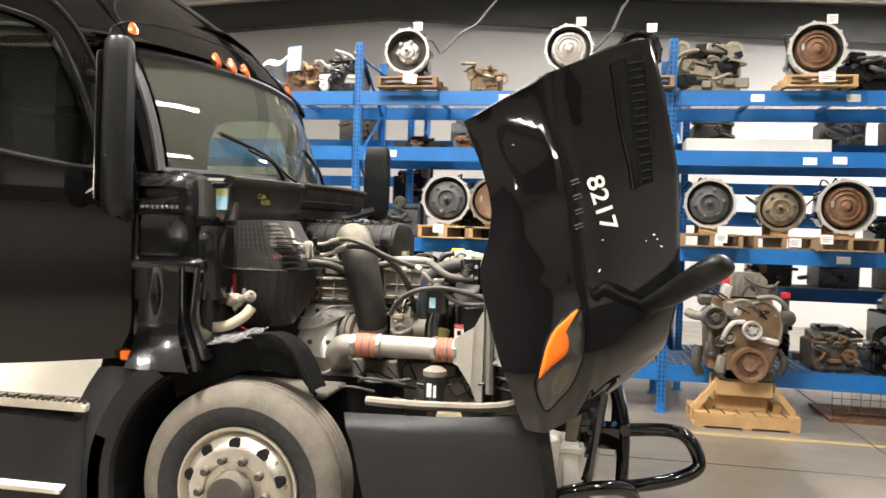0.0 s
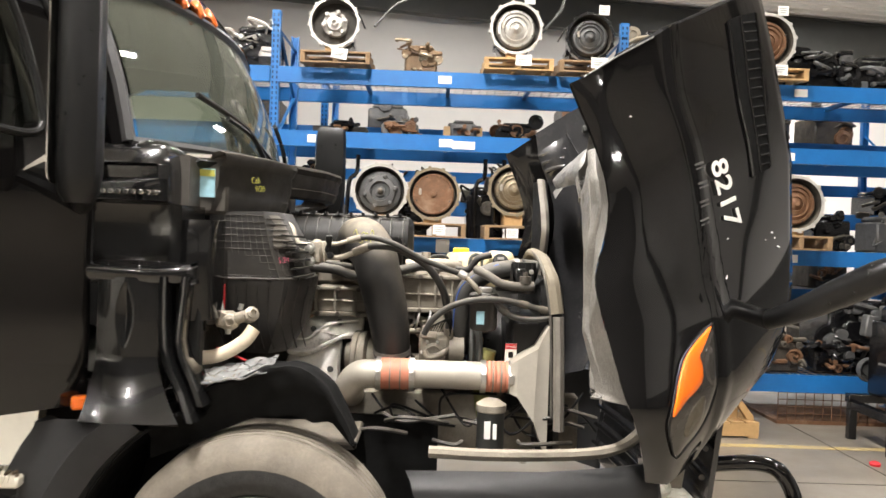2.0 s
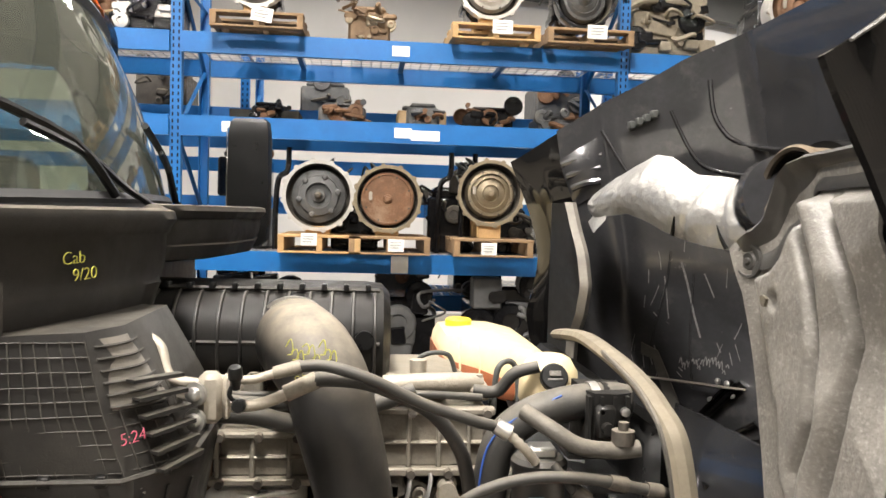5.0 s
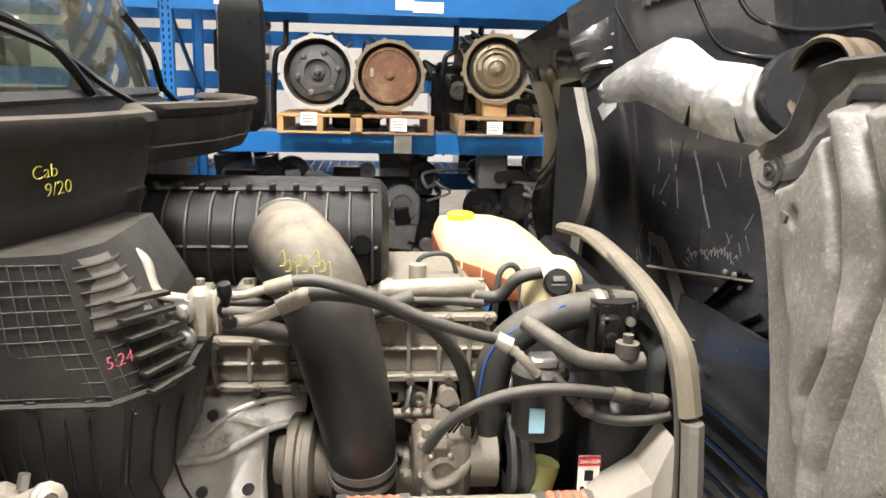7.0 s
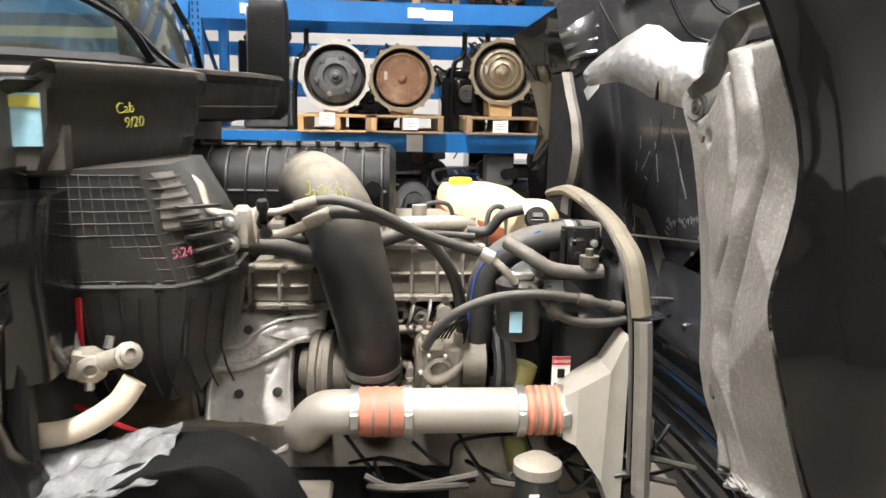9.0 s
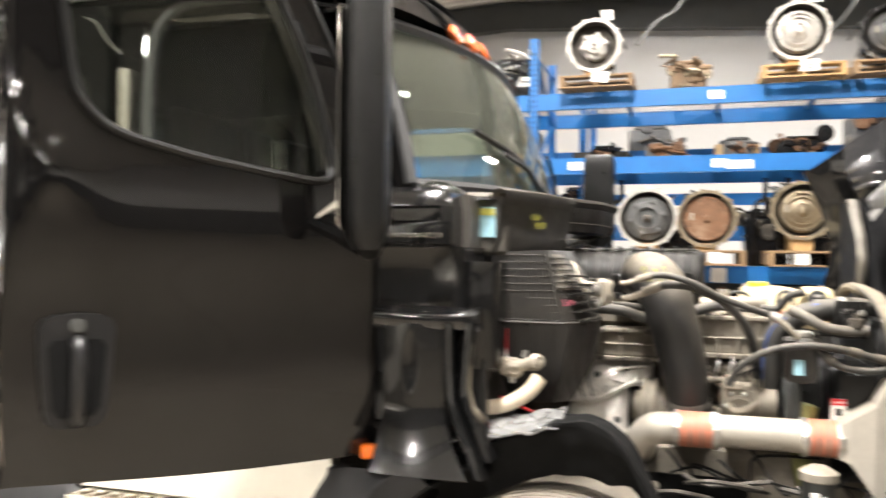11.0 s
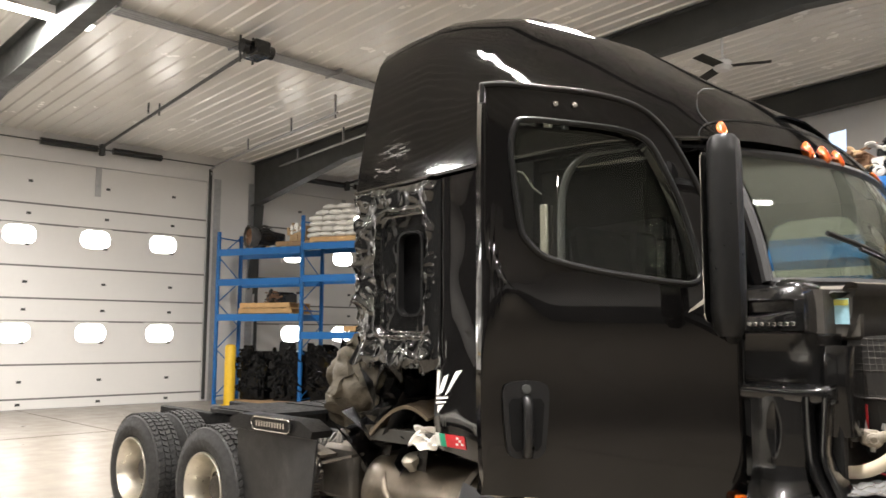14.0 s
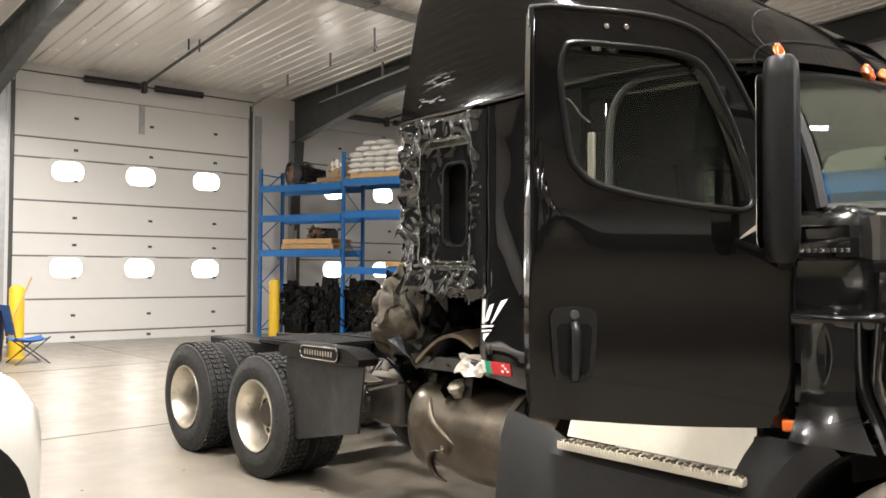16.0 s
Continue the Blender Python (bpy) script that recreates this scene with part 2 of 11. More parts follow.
def glass_like(name, colour, rough=0.02, haze=0.05, gloss_least=0.045):
    """Thin tinted pane: see-through, with a mirror-like gloss on top."""
    mat = bpy.data.materials.new(name)
    mat.use_nodes = True
    nt = mat.node_tree
    for n in list(nt.nodes):
        if n.type == "BSDF_PRINCIPLED":
            nt.nodes.remove(n)
    clear, gloss, both = nt.nodes.new("ShaderNodeBsdfTransparent"), nt.nodes.new("ShaderNodeBsdfGlossy"), nt.nodes.new("ShaderNodeMixShader")
    slant, fifth, fresnel = nt.nodes.new("ShaderNodeLayerWeight"), nt.nodes.new("ShaderNodeMath"), nt.nodes.new("ShaderNodeMapRange")
    slant.inputs["Blend"].default_value = 0.5
    fifth.operation = "POWER"
    fifth.inputs[1].default_value = 5.0
    fresnel.inputs["To Min"].default_value = gloss_least
    nt.links.new(slant.outputs["Facing"], fifth.inputs[0])
    nt.links.new(fifth.outputs[0], fresnel.inputs["Value"])
    clear.inputs["Color"].default_value = (*colour, 1)
    gloss.inputs["Roughness"].default_value = rough
    nt.links.new(fresnel.outputs["Result"], both.inputs["Fac"])
    nt.links.new(clear.outputs["BSDF"], both.inputs[1])
    nt.links.new(gloss.outputs["BSDF"], both.inputs[2])
    dust, film = nt.nodes.new("ShaderNodeBsdfDiffuse"), nt.nodes.new("ShaderNodeMixShader")
    dust.inputs["Color"].default_value = (0.30, 0.31, 0.26, 1)
    film.inputs["Fac"].default_value = haze
    nt.links.new(both.outputs["Shader"], film.inputs[1])
    nt.links.new(dust.outputs["BSDF"], film.inputs[2])
    nt.links.new(film.outputs["Shader"], nt.nodes["Material Output"].inputs["Surface"])
    return mat


BLACK_PAINT = material("black gloss paint", (0.0040, 0.0037, 0.0037), 0.07, 0.0, 1.0, 0.25, 3.0, 0.0, 40.0, (0.012, 0.011, 0.010), 0.1, 1.2, specular=0.18)
HOOD_PAINT = material("black hood paint", (0.0055, 0.0052, 0.0052), 0.08, 0.0, 1.0, 0.25, 3.0, 0.0, 30.0, (0.018, 0.017, 0.016), 0.12, 1.4, specular=0.15)
WRECK_PAINT = material("crumpled black paint", (0.004, 0.004, 0.004), 0.05, 0.0, 1.0, 0.3, 6.0, 0.12, 30.0, (0.06, 0.058, 0.055), 0.04, 4.0)
BLACK_PLASTIC = material("black plastic", (0.007, 0.007, 0.007), 0.33, 0.0, 0.0, 0.2, 10.0, 0.1, 300.0, specular=0.3)
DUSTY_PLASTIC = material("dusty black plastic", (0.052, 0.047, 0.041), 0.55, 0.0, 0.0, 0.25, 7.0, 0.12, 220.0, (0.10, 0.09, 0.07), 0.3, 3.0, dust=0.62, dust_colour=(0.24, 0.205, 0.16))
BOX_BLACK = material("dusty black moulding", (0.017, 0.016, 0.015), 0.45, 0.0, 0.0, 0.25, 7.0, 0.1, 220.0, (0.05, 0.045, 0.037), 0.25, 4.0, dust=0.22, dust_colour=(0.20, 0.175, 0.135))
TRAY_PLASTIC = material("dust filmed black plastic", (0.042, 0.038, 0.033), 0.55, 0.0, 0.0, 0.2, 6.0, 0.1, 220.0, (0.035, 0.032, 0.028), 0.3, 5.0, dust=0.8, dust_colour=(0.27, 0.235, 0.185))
GREY_PLASTIC = material("charcoal moulded plastic", (0.038, 0.038, 0.039), 0.48, 0.0, 0.0, 0.12, 6.0, 0.12, 350.0, (0.075, 0.072, 0.066), 0.15, 2.0)
INNER_FENDER = material("grey dusty inner fender", (0.150, 0.140, 0.125), 0.46, 0.0, 0.0, 0.3, 11.0, 0.30, 75.0, (0.40, 0.385, 0.36), 0.30, 120.0)
HOOD_INSIDE = material("dark hood inner side", (0.030, 0.030, 0.032), 0.22, 0.0, 0.55, 0.3, 5.0, 0.10, 9.0, (0.085, 0.082, 0.075), 0.22, 9.0)
RUBBER = material("tyre rubber", (0.017, 0.0165, 0.016), 0.7, 0.0, 0.0, 0.2, 12.0, 0.15, 90.0, (0.05, 0.046, 0.04), 0.1, 4.0)
DUSTY_RUBBER = material("dusty worn tread rubber", (0.15, 0.13, 0.105), 0.85, 0.0, 0.0, 0.25, 9.0, 0.15, 60.0, (0.05, 0.045, 0.04), 0.25, 8.0)
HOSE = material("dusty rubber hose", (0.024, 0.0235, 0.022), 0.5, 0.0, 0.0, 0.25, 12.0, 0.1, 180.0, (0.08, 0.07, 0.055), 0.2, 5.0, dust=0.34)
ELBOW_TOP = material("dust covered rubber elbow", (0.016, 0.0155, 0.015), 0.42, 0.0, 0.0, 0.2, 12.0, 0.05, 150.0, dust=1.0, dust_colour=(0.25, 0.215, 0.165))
FILM = material("crumpled clear film", (0.20, 0.20, 0.20), 0.16, 0.0, 0.7, 0.4, 14.0, 0.5, 40.0, (0.04, 0.04, 0.04), 0.4, 9.0)
TAN_SEAL = material("dusty tan seal", (0.17, 0.145, 0.105), 0.75, 0.0, 0.0, 0.2, 12.0, 0.1, 150.0, (0.05, 0.045, 0.04), 0.2, 6.0)
ALLOY = material("polished aluminium wheel", (0.62, 0.58, 0.50), 0.32, 0.85, 0.0, 0.12, 10.0, 0.03, 120.0, (0.35, 0.30, 0.22), 0.25, 6.0)
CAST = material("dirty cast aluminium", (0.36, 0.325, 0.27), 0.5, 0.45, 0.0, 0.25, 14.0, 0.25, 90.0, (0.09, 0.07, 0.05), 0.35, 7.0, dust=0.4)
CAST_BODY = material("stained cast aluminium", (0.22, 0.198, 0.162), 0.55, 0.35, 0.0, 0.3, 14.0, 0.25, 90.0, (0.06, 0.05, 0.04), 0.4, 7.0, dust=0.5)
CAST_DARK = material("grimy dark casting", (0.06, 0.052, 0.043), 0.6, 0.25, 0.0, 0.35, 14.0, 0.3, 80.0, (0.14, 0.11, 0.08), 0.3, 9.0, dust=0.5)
STEEL = material("bright steel", (0.55, 0.54, 0.51), 0.35, 0.9, 0.0, 0.15, 20.0, 0.05, 200.0)
SHIELD = material("dusty heat shield", (0.78, 0.75, 0.70), 0.30, 0.25, 0.0, 0.2, 9.0, 0.25, 40.0, (0.20, 0.155, 0.11), 0.3, 9.0, dust=0.15)
PIPE_GREY = material("dusty charge air pipe", (0.42, 0.39, 0.335), 0.42, 0.3, 0.0, 0.1, 12.0, 0.05, 150.0, (0.30, 0.27, 0.22), 0.25, 6.0, dust=0.3)
SILICONE = material("orange silicone coupling", (0.50, 0.185, 0.115), 0.6, 0.0, 0.0, 0.15, 14.0, 0.08, 200.0, (0.36, 0.22, 0.16), 0.3, 12.0)
CREAM = material("cream plastic tank", (0.60, 0.50, 0.31), 0.45, 0.0, 0.0, 0.12, 6.0, 0.03, 100.0, (0.42, 0.30, 0.14), 0.25, 3.5)
COOLANT = material("tank bottom with red coolant", (0.33, 0.11, 0.05), 0.4, 0.0, 0.0, 0.2, 9.0)
YELLOW = material("yellow plastic cap", (0.75, 0.55, 0.03), 0.45, vary=0.08)
SAFETY_YELLOW = material("safety yellow paint", (0.68, 0.43, 0.02), 0.5, vary=0.1, stain=(0.25, 0.17, 0.04), stain_amount=0.25, stain_scale=4.0)
WHITE_HOSE = material("cream rubber hose", (0.60, 0.51, 0.38), 0.6, vary=0.12, stain=(0.3, 0.24, 0.16), stain_amount=0.3, stain_scale=9.0)
RED_WIRE = material("red cable", (0.45, 0.015, 0.02), 0.45)
BLUE_STRIPE = material("blue hose stripe", (0.02, 0.07, 0.28), 0.6)
ORANGE_LENS = material("orange lens", (0.85, 0.16, 0.01), 0.12, coat=0.6, vary=0.1, bump=0.1, bump_scale=250.0)
ORANGE_RIM = material("orange lamp surround", (0.55, 0.12, 0.02), 0.2, 0.3, 0.5)
SCUFF = material("pale scuffed paint", (0.16, 0.155, 0.15), 0.5, vary=0.5, scale=60.0)
CLEAR_LENS = material("dark headlamp lens", (0.05, 0.045, 0.04), 0.12, 0.2, 0.8, 0.3, 10.0)
SMOKED = material("smoked lamp bowl", (0.12, 0.105, 0.08), 0.2, 0.5, 0.5, 0.3, 30.0)
CHROME = material("chrome", (0.72, 0.7, 0.66), 0.12, 1.0, vary=0.05)
WHITE_PRINT = material("white print", (0.78, 0.77, 0.74), 0.5, vary=0.04)
PAPER = material("white paper tag", (0.80, 0.79, 0.75), 0.7, vary=0.06, scale=20.0)
GREY_PRINT = material("grey printed lines", (0.25, 0.25, 0.25), 0.7, vary=0.1)
FAINT_PRINT = material("faded grey print", (0.06, 0.058, 0.055), 0.6, vary=0.3, scale=40.0)
RED_PRINT = material("red print", (0.6, 0.02, 0.03), 0.5)
GREEN_PRINT = material("green print", (0.02, 0.35, 0.2), 0.5)
PALE_BLUE = material("pale blue sticker", (0.30, 0.52, 0.60), 0.5, vary=0.12, scale=60.0)
CHALK_YELLOW = material("yellow paint marker", (0.42, 0.40, 0.07), 0.6)
CHALK_PINK = material("pink paint marker", (0.50, 0.10, 0.15), 0.6)
FOIL = material("crinkled foil insulation", (0.40, 0.392, 0.375), 0.36, 0.6, 0.0, 0.2, 9.0, 0.45, 45.0, (0.2, 0.19, 0.175), 0.2, 14.0)
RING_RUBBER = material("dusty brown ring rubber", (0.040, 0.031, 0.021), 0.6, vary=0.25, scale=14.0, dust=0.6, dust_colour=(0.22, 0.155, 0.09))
LIP_GREY = material("dark lip plastic", (0.040, 0.038, 0.035), 0.42, 0.0, 0.0, 0.2, 7.0, 0.08, 160.0, (0.08, 0.075, 0.068), 0.25, 9.0)
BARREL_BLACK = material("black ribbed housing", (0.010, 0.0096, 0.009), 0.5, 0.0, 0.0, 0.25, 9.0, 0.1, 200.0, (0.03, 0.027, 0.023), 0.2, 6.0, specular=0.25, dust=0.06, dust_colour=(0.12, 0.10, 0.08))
SEAL_LOW = material("grimy lower seal", (0.15, 0.136, 0.115), 0.65, vary=0.25, scale=14.0, bump=0.1)
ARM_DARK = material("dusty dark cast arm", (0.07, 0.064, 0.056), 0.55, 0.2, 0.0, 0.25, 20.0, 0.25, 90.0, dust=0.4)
DUCT = material("dark duct", (0.008, 0.0078, 0.0075), 0.6, specular=0.2)
RIB_EDGE = material("dusty rib edges", (0.045, 0.041, 0.035), 0.7, vary=0.3, scale=30.0)
SEAL = material("brown rubber seal", (0.10, 0.074, 0.045), 0.65, vary=0.2, scale=12.0)
BLUE_RACK = material("blue rack enamel", (0.010, 0.13, 0.38), 0.38, 0.0, 0.1, 0.14, 4.0, 0.05, 60.0, (0.03, 0.055, 0.11), 0.14, 6.0)
GALVANISED = material("galvanised wire", (0.40, 0.40, 0.40), 0.5, 0.6)
DARK_STEEL = material("dark primed frame steel", (0.055, 0.057, 0.054), 0.55, 0.1, 0.0, 0.1, 1.5, 0.04, 60.0)
PALLET_WOOD = material("old pallet timber", (0.30, 0.19, 0.10), 0.75, 0.0, 0.0, 0.3, 16.0, 0.3, 120.0, (0.12, 0.075, 0.045), 0.35, 4.0, per_object=0.35)
NEW_WOOD = material("fresh pine timber", (0.50, 0.31, 0.135), 0.65, 0.0, 0.0, 0.18, 12.0, 0.2, 120.0, (0.40, 0.24, 0.10), 0.25, 4.0, per_object=0.25)
RUST = material("rusty brown steel", (0.17, 0.085, 0.043), 0.65, 0.2, 0.0, 0.3, 12.0, 0.2, 100.0, (0.32, 0.24, 0.17), 0.3, 6.0)
BRASSY = material("golden grey clutch steel", (0.27, 0.22, 0.15), 0.45, 0.55, 0.0, 0.2, 14.0, 0.12, 90.0, (0.16, 0.10, 0.06), 0.25, 8.0)
PALE_ALLOY = material("pale bell housing alloy", (0.50, 0.48, 0.445), 0.42, 0.35, 0.0, 0.14, 14.0, 0.12, 90.0, (0.22, 0.18, 0.14), 0.25, 8.0)
GREY_IRON = material("grey gearbox casting", (0.10, 0.10, 0.10), 0.5, 0.35, 0.0, 0.25, 12.0, 0.25, 70.0, (0.22, 0.19, 0.15), 0.25, 7.0)
OILY_BLACK = material("oily black metal", (0.007, 0.007, 0.008), 0.2, 0.2, 0.4, 0.3, 14.0, 0.25, 60.0, (0.10, 0.095, 0.09), 0.15, 12.0)
RUSTED_ENGINE = material("weathered engine block", (0.19, 0.122, 0.068), 0.6, 0.25, 0.0, 0.3, 10.0, 0.25, 60.0, (0.10, 0.06, 0.03), 0.35, 7.0)
BAG_WHITE = material("white woven bags", (0.72, 0.70, 0.66), 0.7, vary=0.08, scale=10.0, bump=0.3, bump_scale=25.0)
TAN_BOARD = material("tan cardboard", (0.42, 0.29, 0.16), 0.8, vary=0.12)
BLUE_TARP = material("pale blue cloth", (0.35, 0.48, 0.72), 0.7, vary=0.15)
TANK_METAL = material("dirty dull fuel tank metal", (0.085, 0.070, 0.052), 0.36, 0.75, 0.0, 0.35, 3.0, 0.12, 14.0, (0.30, 0.26, 0.20), 0.16, 3.0)
PAINTED_BRACKET = material("pale worn bracket paint", (0.62, 0.60, 0.53), 0.5, 0.0, 0.0, 0.12, 12.0, 0.05, 90.0, (0.35, 0.30, 0.22), 0.3, 8.0)
BRUSHED = material("creased aluminium strap", (0.66, 0.63, 0.58), 0.4, 0.7, vary=0.12, bump=0.2, bump_scale=20.0)
STEP_METAL = material("dusty pale step panel", (0.74, 0.70, 0.60), 0.45, 0.35, 0.0, 0.08, 4.0, 0.03, 90.0, (0.50, 0.45, 0.36), 0.2, 3.0)
FABRIC = material("dark seat cloth", (0.008, 0.008, 0.0085), 0.9, vary=0.2, specular=0.08)
GREY_TRIM = material("grey cab lining", (0.05, 0.048, 0.043), 0.85, vary=0.12, specular=0.1)
TORN = material("torn brown insulation", (0.075, 0.063, 0.044), 0.9, vary=0.35, scale=18.0, bump=0.5, bump_scale=30.0, stain=(0.03, 0.026, 0.022), stain_amount=0.35, stain_scale=6.0)
WALL_WHITE = material("off-white wall sheet", (0.60, 0.59, 0.575), 0.55, 0.0, 0.0, 0.04, 0.8, 0.02, 30.0, (0.5, 0.48, 0.44), 0.12, 0.6)
WALL_DARK = material("dark wall sheet", (0.060, 0.059, 0.057), 0.6, vary=0.1, scale=0.8, stain=(0.10, 0.095, 0.09), stain_amount=0.2, stain_scale=0.6)
CEILING_WHITE = material("glossy white roof liner sheet", (0.78, 0.755, 0.71), 0.23, 0.1, 0.0, 0.04, 0.8)
SHINY_BLACK = material("shiny black engine paint", (0.005, 0.005, 0.0052), 0.16, 0.0, 0.22, 0.3, 9.0, 0.2, 22.0, (0.012, 0.0115, 0.011), 0.10, 8.0, specular=0.15)
FLAP_RUBBER = material("worn mud flap rubber", (0.015, 0.015, 0.015), 0.45, 0.0, 0.0, 0.3, 3.0, 0.15, 40.0, (0.06, 0.057, 0.052), 0.25, 5.0)
DOOR_WHITE = material("white sectional door panel", (0.64, 0.625, 0.60), 0.5, 0.0, 0.0, 0.03, 0.9, 0.05, 180.0, (0.48, 0.45, 0.41), 0.12, 0.9)
JOINT_DARK = material("dark door joint", (0.17, 0.165, 0.155), 0.7)
CAR_WHITE = material("white car paint", (0.72, 0.70, 0.65), 0.2, 0.0, 0.7, 0.03)
BIN_BLUE = material("dark blue bin plastic", (0.012, 0.018, 0.075), 0.45, vary=0.15, scale=6.0)
CHAIR_BLUE = material("blue chair canvas", (0.03, 0.11, 0.33), 0.8, vary=0.15, scale=14.0)
DAYLIGHT = glowing("daylight behind the panes", (1.0, 0.985, 0.96), 9.0)
LED = glowing("led diffuser", (1.0, 0.95, 0.86), 14.0)
# haze is a dust film, raised to imitate the ceiling reflected in the screen
WINDSHIELD_GLASS = glass_like("tinted windscreen glass", (0.74, 0.80, 0.73), 0.02, 0.085, 0.05)
SIDE_GLASS = glass_like("side window glass", (0.84, 0.87, 0.82), 0.02, 0.004, 0.03)
COWL_BLACK = material("satin black cowl paint", (0.0045, 0.0044, 0.0045), 0.20, 0.0, 0.6, 0.25, 5.0, 0.03, 90.0, (0.014, 0.013, 0.012), 0.2, 5.0, specular=0.35)
HANDLE_GREY = material("satin black handle plastic", (0.009, 0.009, 0.0095), 0.34, vary=0.12, bump=0.05, bump_scale=300.0)
MARKER_ORANGE = material("dark orange marker lens", (0.50, 0.06, 0.005), 0.2, coat=0.3, vary=0.35, scale=70.0)


def concrete():
    mat = material("sealed concrete", (0.205, 0.180, 0.146), 0.34, 0.0, 0.12, 0.12, 1.1, 0.05, 60.0, (0.16, 0.13, 0.10), 0.4, 0.7)
    mat.node_tree.nodes["Principled BSDF"].inputs["Coat Roughness"].default_value = 0.2
    return mat


CONCRETE = concrete()
FELT = material("black felt liner", (0.007, 0.007, 0.007), 0.95, vary=0.3, scale=8.0, specular=0.1)

# ---- the hall ----
RIDGE_X, EAVE_X, FAR_X, BACK_Y, FRONT_Y = -5.0, -21.2, 12.0, 18.6, -9.0


def ceiling_z(x):
    return 7.45 - 0.05 * abs(x - RIDGE_X)


bm = B()
box(bm, (EAVE_X - 3, FRONT_Y - 0.3, -0.2), (FAR_X + 0.3, BACK_Y + 0.3, 0.0))
floor = solid("floor", bm, CONCRETE, "sealed tan concrete workshop floor with stains", "floor", smooth=0)
# saw-cut joints and painted lines
JOINT_LINE = material("saw cut joint", (0.085, 0.075, 0.062), 0.8)
bm = B()
for x in (-15.6, -9.6, -3.6, 2.55, 8.4):
    box(bm, (x - 0.006, FRONT_Y, 0.0), (x + 0.006, BACK_Y, 0.004))
for y in (-5.2, 0.7, 6.62, 12.6):
    box(bm, (EAVE_X, y - 0.006, 0.0), (FAR_X, y + 0.006, 0.0035))
solid("floor_joint", bm, JOINT_LINE, "saw-cut joints in the concrete floor", "joint", smooth=0)
WORN_YELLOW = material("worn yellow floor paint", (0.48, 0.36, 0.13), 0.5, vary=0.2, scale=5.0, stain=(0.30, 0.25, 0.18), stain_amount=0.75, stain_scale=3.0)
bm = B()
box(bm, (-4.0, 7.62, 0.0), (9.0, 7.72, 0.003))
solid("floor_line", bm, WORN_YELLOW, "worn yellow safety line painted on the floor", "floor line", smooth=0)

# back wall, right wall, wall behind the camera
for name, lo, hi in (("wall_back", (EAVE_X - 3, BACK_Y, 0), (FAR_X + 0.3, BACK_Y + 0.2, 7.6)), ("wall_front", (EAVE_X - 3, FRONT_Y - 0.2, 0), (FAR_X + 0.3, FRONT_Y, 7.6)),
                     ("wall_right", (FAR_X, FRONT_Y, 0), (FAR_X + 0.2, BACK_Y, 7.6))):
    bm = B()
    box(bm, lo, hi)
    # unseen wall, made dark to dim the reflections in the black paint
    if name == "wall_front":
        solid(name, bm, WALL_DARK, "unseen dark wall behind the camera", "wall", smooth=0)
    else:
        solid(name, bm, WALL_WHITE, "off-white painted metal workshop wall", "wall", smooth=0)


# ribbed roof liner: two slopes
def ribbed(bm, x0, x1, y0, y1, pitch=0.3):
    n = int((y1 - y0) / pitch)
    prof = []
    for i in range(n):
        y = y0 + i * pitch
        prof += [(y, 0.0), (y + pitch * 0.66, 0.0), (y + pitch * 0.74, -0.028), (y + pitch * 0.92, -0.028)]
    prof.append((y1, 0.0))
    rows = [[Vector((x, y, ceiling_z(x) + dz + k)) for y, dz in prof] for x, k in ((x0, 0), (x1, 0), (x1, 0.12), (x0, 0.12))]
    loft(bm, rows + rows[:1], closed=False)


# unseen dark panel, added so the cab door reflects a darker end wall
bm = B()
box(bm, (FAR_X - 0.03, FRONT_Y, 0.0), (FAR_X, BACK_Y, 2.3))
solid("wall_cladding", bm, WALL_DARK, "unseen dark panel added low on the end wall", "wall", smooth=0)
bm = B()
ribbed(bm, EAVE_X - 3, RIDGE_X, FRONT_Y, BACK_Y)
ribbed(bm, RIDGE_X, FAR_X + 0.2, FRONT_Y, BACK_Y)
solid("ceiling", bm, CEILING_WHITE, "white ribbed metal ceiling liner", "ceiling", smooth=0)


# rigid steel frames: tapered rafters and columns
def steel_frame(y):
    fr = thing("steel_frame", "dark grey tapered steel portal frame of the hall", "steel frame", (EAVE_X, y, 0), kind="structure")
    bm = B()

    def web(pts, t):
        prism(bm, pts, lambda u, v, w: (u, y - t / 2 + w, v), t)
    stations = [(EAVE_X + 0.05, 1.35), (EAVE_X + 5.0, 0.72), (RIDGE_X, 0.62), (6.0, 0.78), (FAR_X - 0.1, 1.5)]
    top = [(x, ceiling_z(x) - 0.04) for x, d in stations]
    low = [(x, ceiling_z(x) - d) for x, d in stations]
    web(top + low[::-1], 0.02)
    for line in (top, low):
        for (xa, za), (xb, zb) in zip(line, line[1:]):
            prism(bm, [(xa, za - 0.008), (xb, zb - 0.008), (xb, zb + 0.008), (xa, za + 0.008)], lambda u, v, w: (u, y - 0.13 + w, v), 0.26)
    part("rafter", bm, DARK_STEEL, fr, smooth=0)
    for x0, x1, xt in ((EAVE_X + 0.05, EAVE_X + 0.45, EAVE_X + 1.1), (FAR_X - 0.1, FAR_X - 0.5, FAR_X - 1.1)):
        bm = B()
        zt = ceiling_z(x0) - 1.2
        prism(bm, [(x0, 0), (x1, 0), (xt, zt), (x0, zt)], lambda u, v, w: (u, y - 0.01 + w, v), 0.02)
        for a, b in (((x0, 0), (x0, zt)), ((x1, 0), (xt, zt))):
            prism(bm, [a, b, (b[0] + 0.02, b[1]), (a[0] + 0.02, a[1])], lambda u, v, w: (u, y - 0.14 + w, v), 0.28)
        part("column", bm, DARK_STEEL, fr, smooth=0)
    return fr


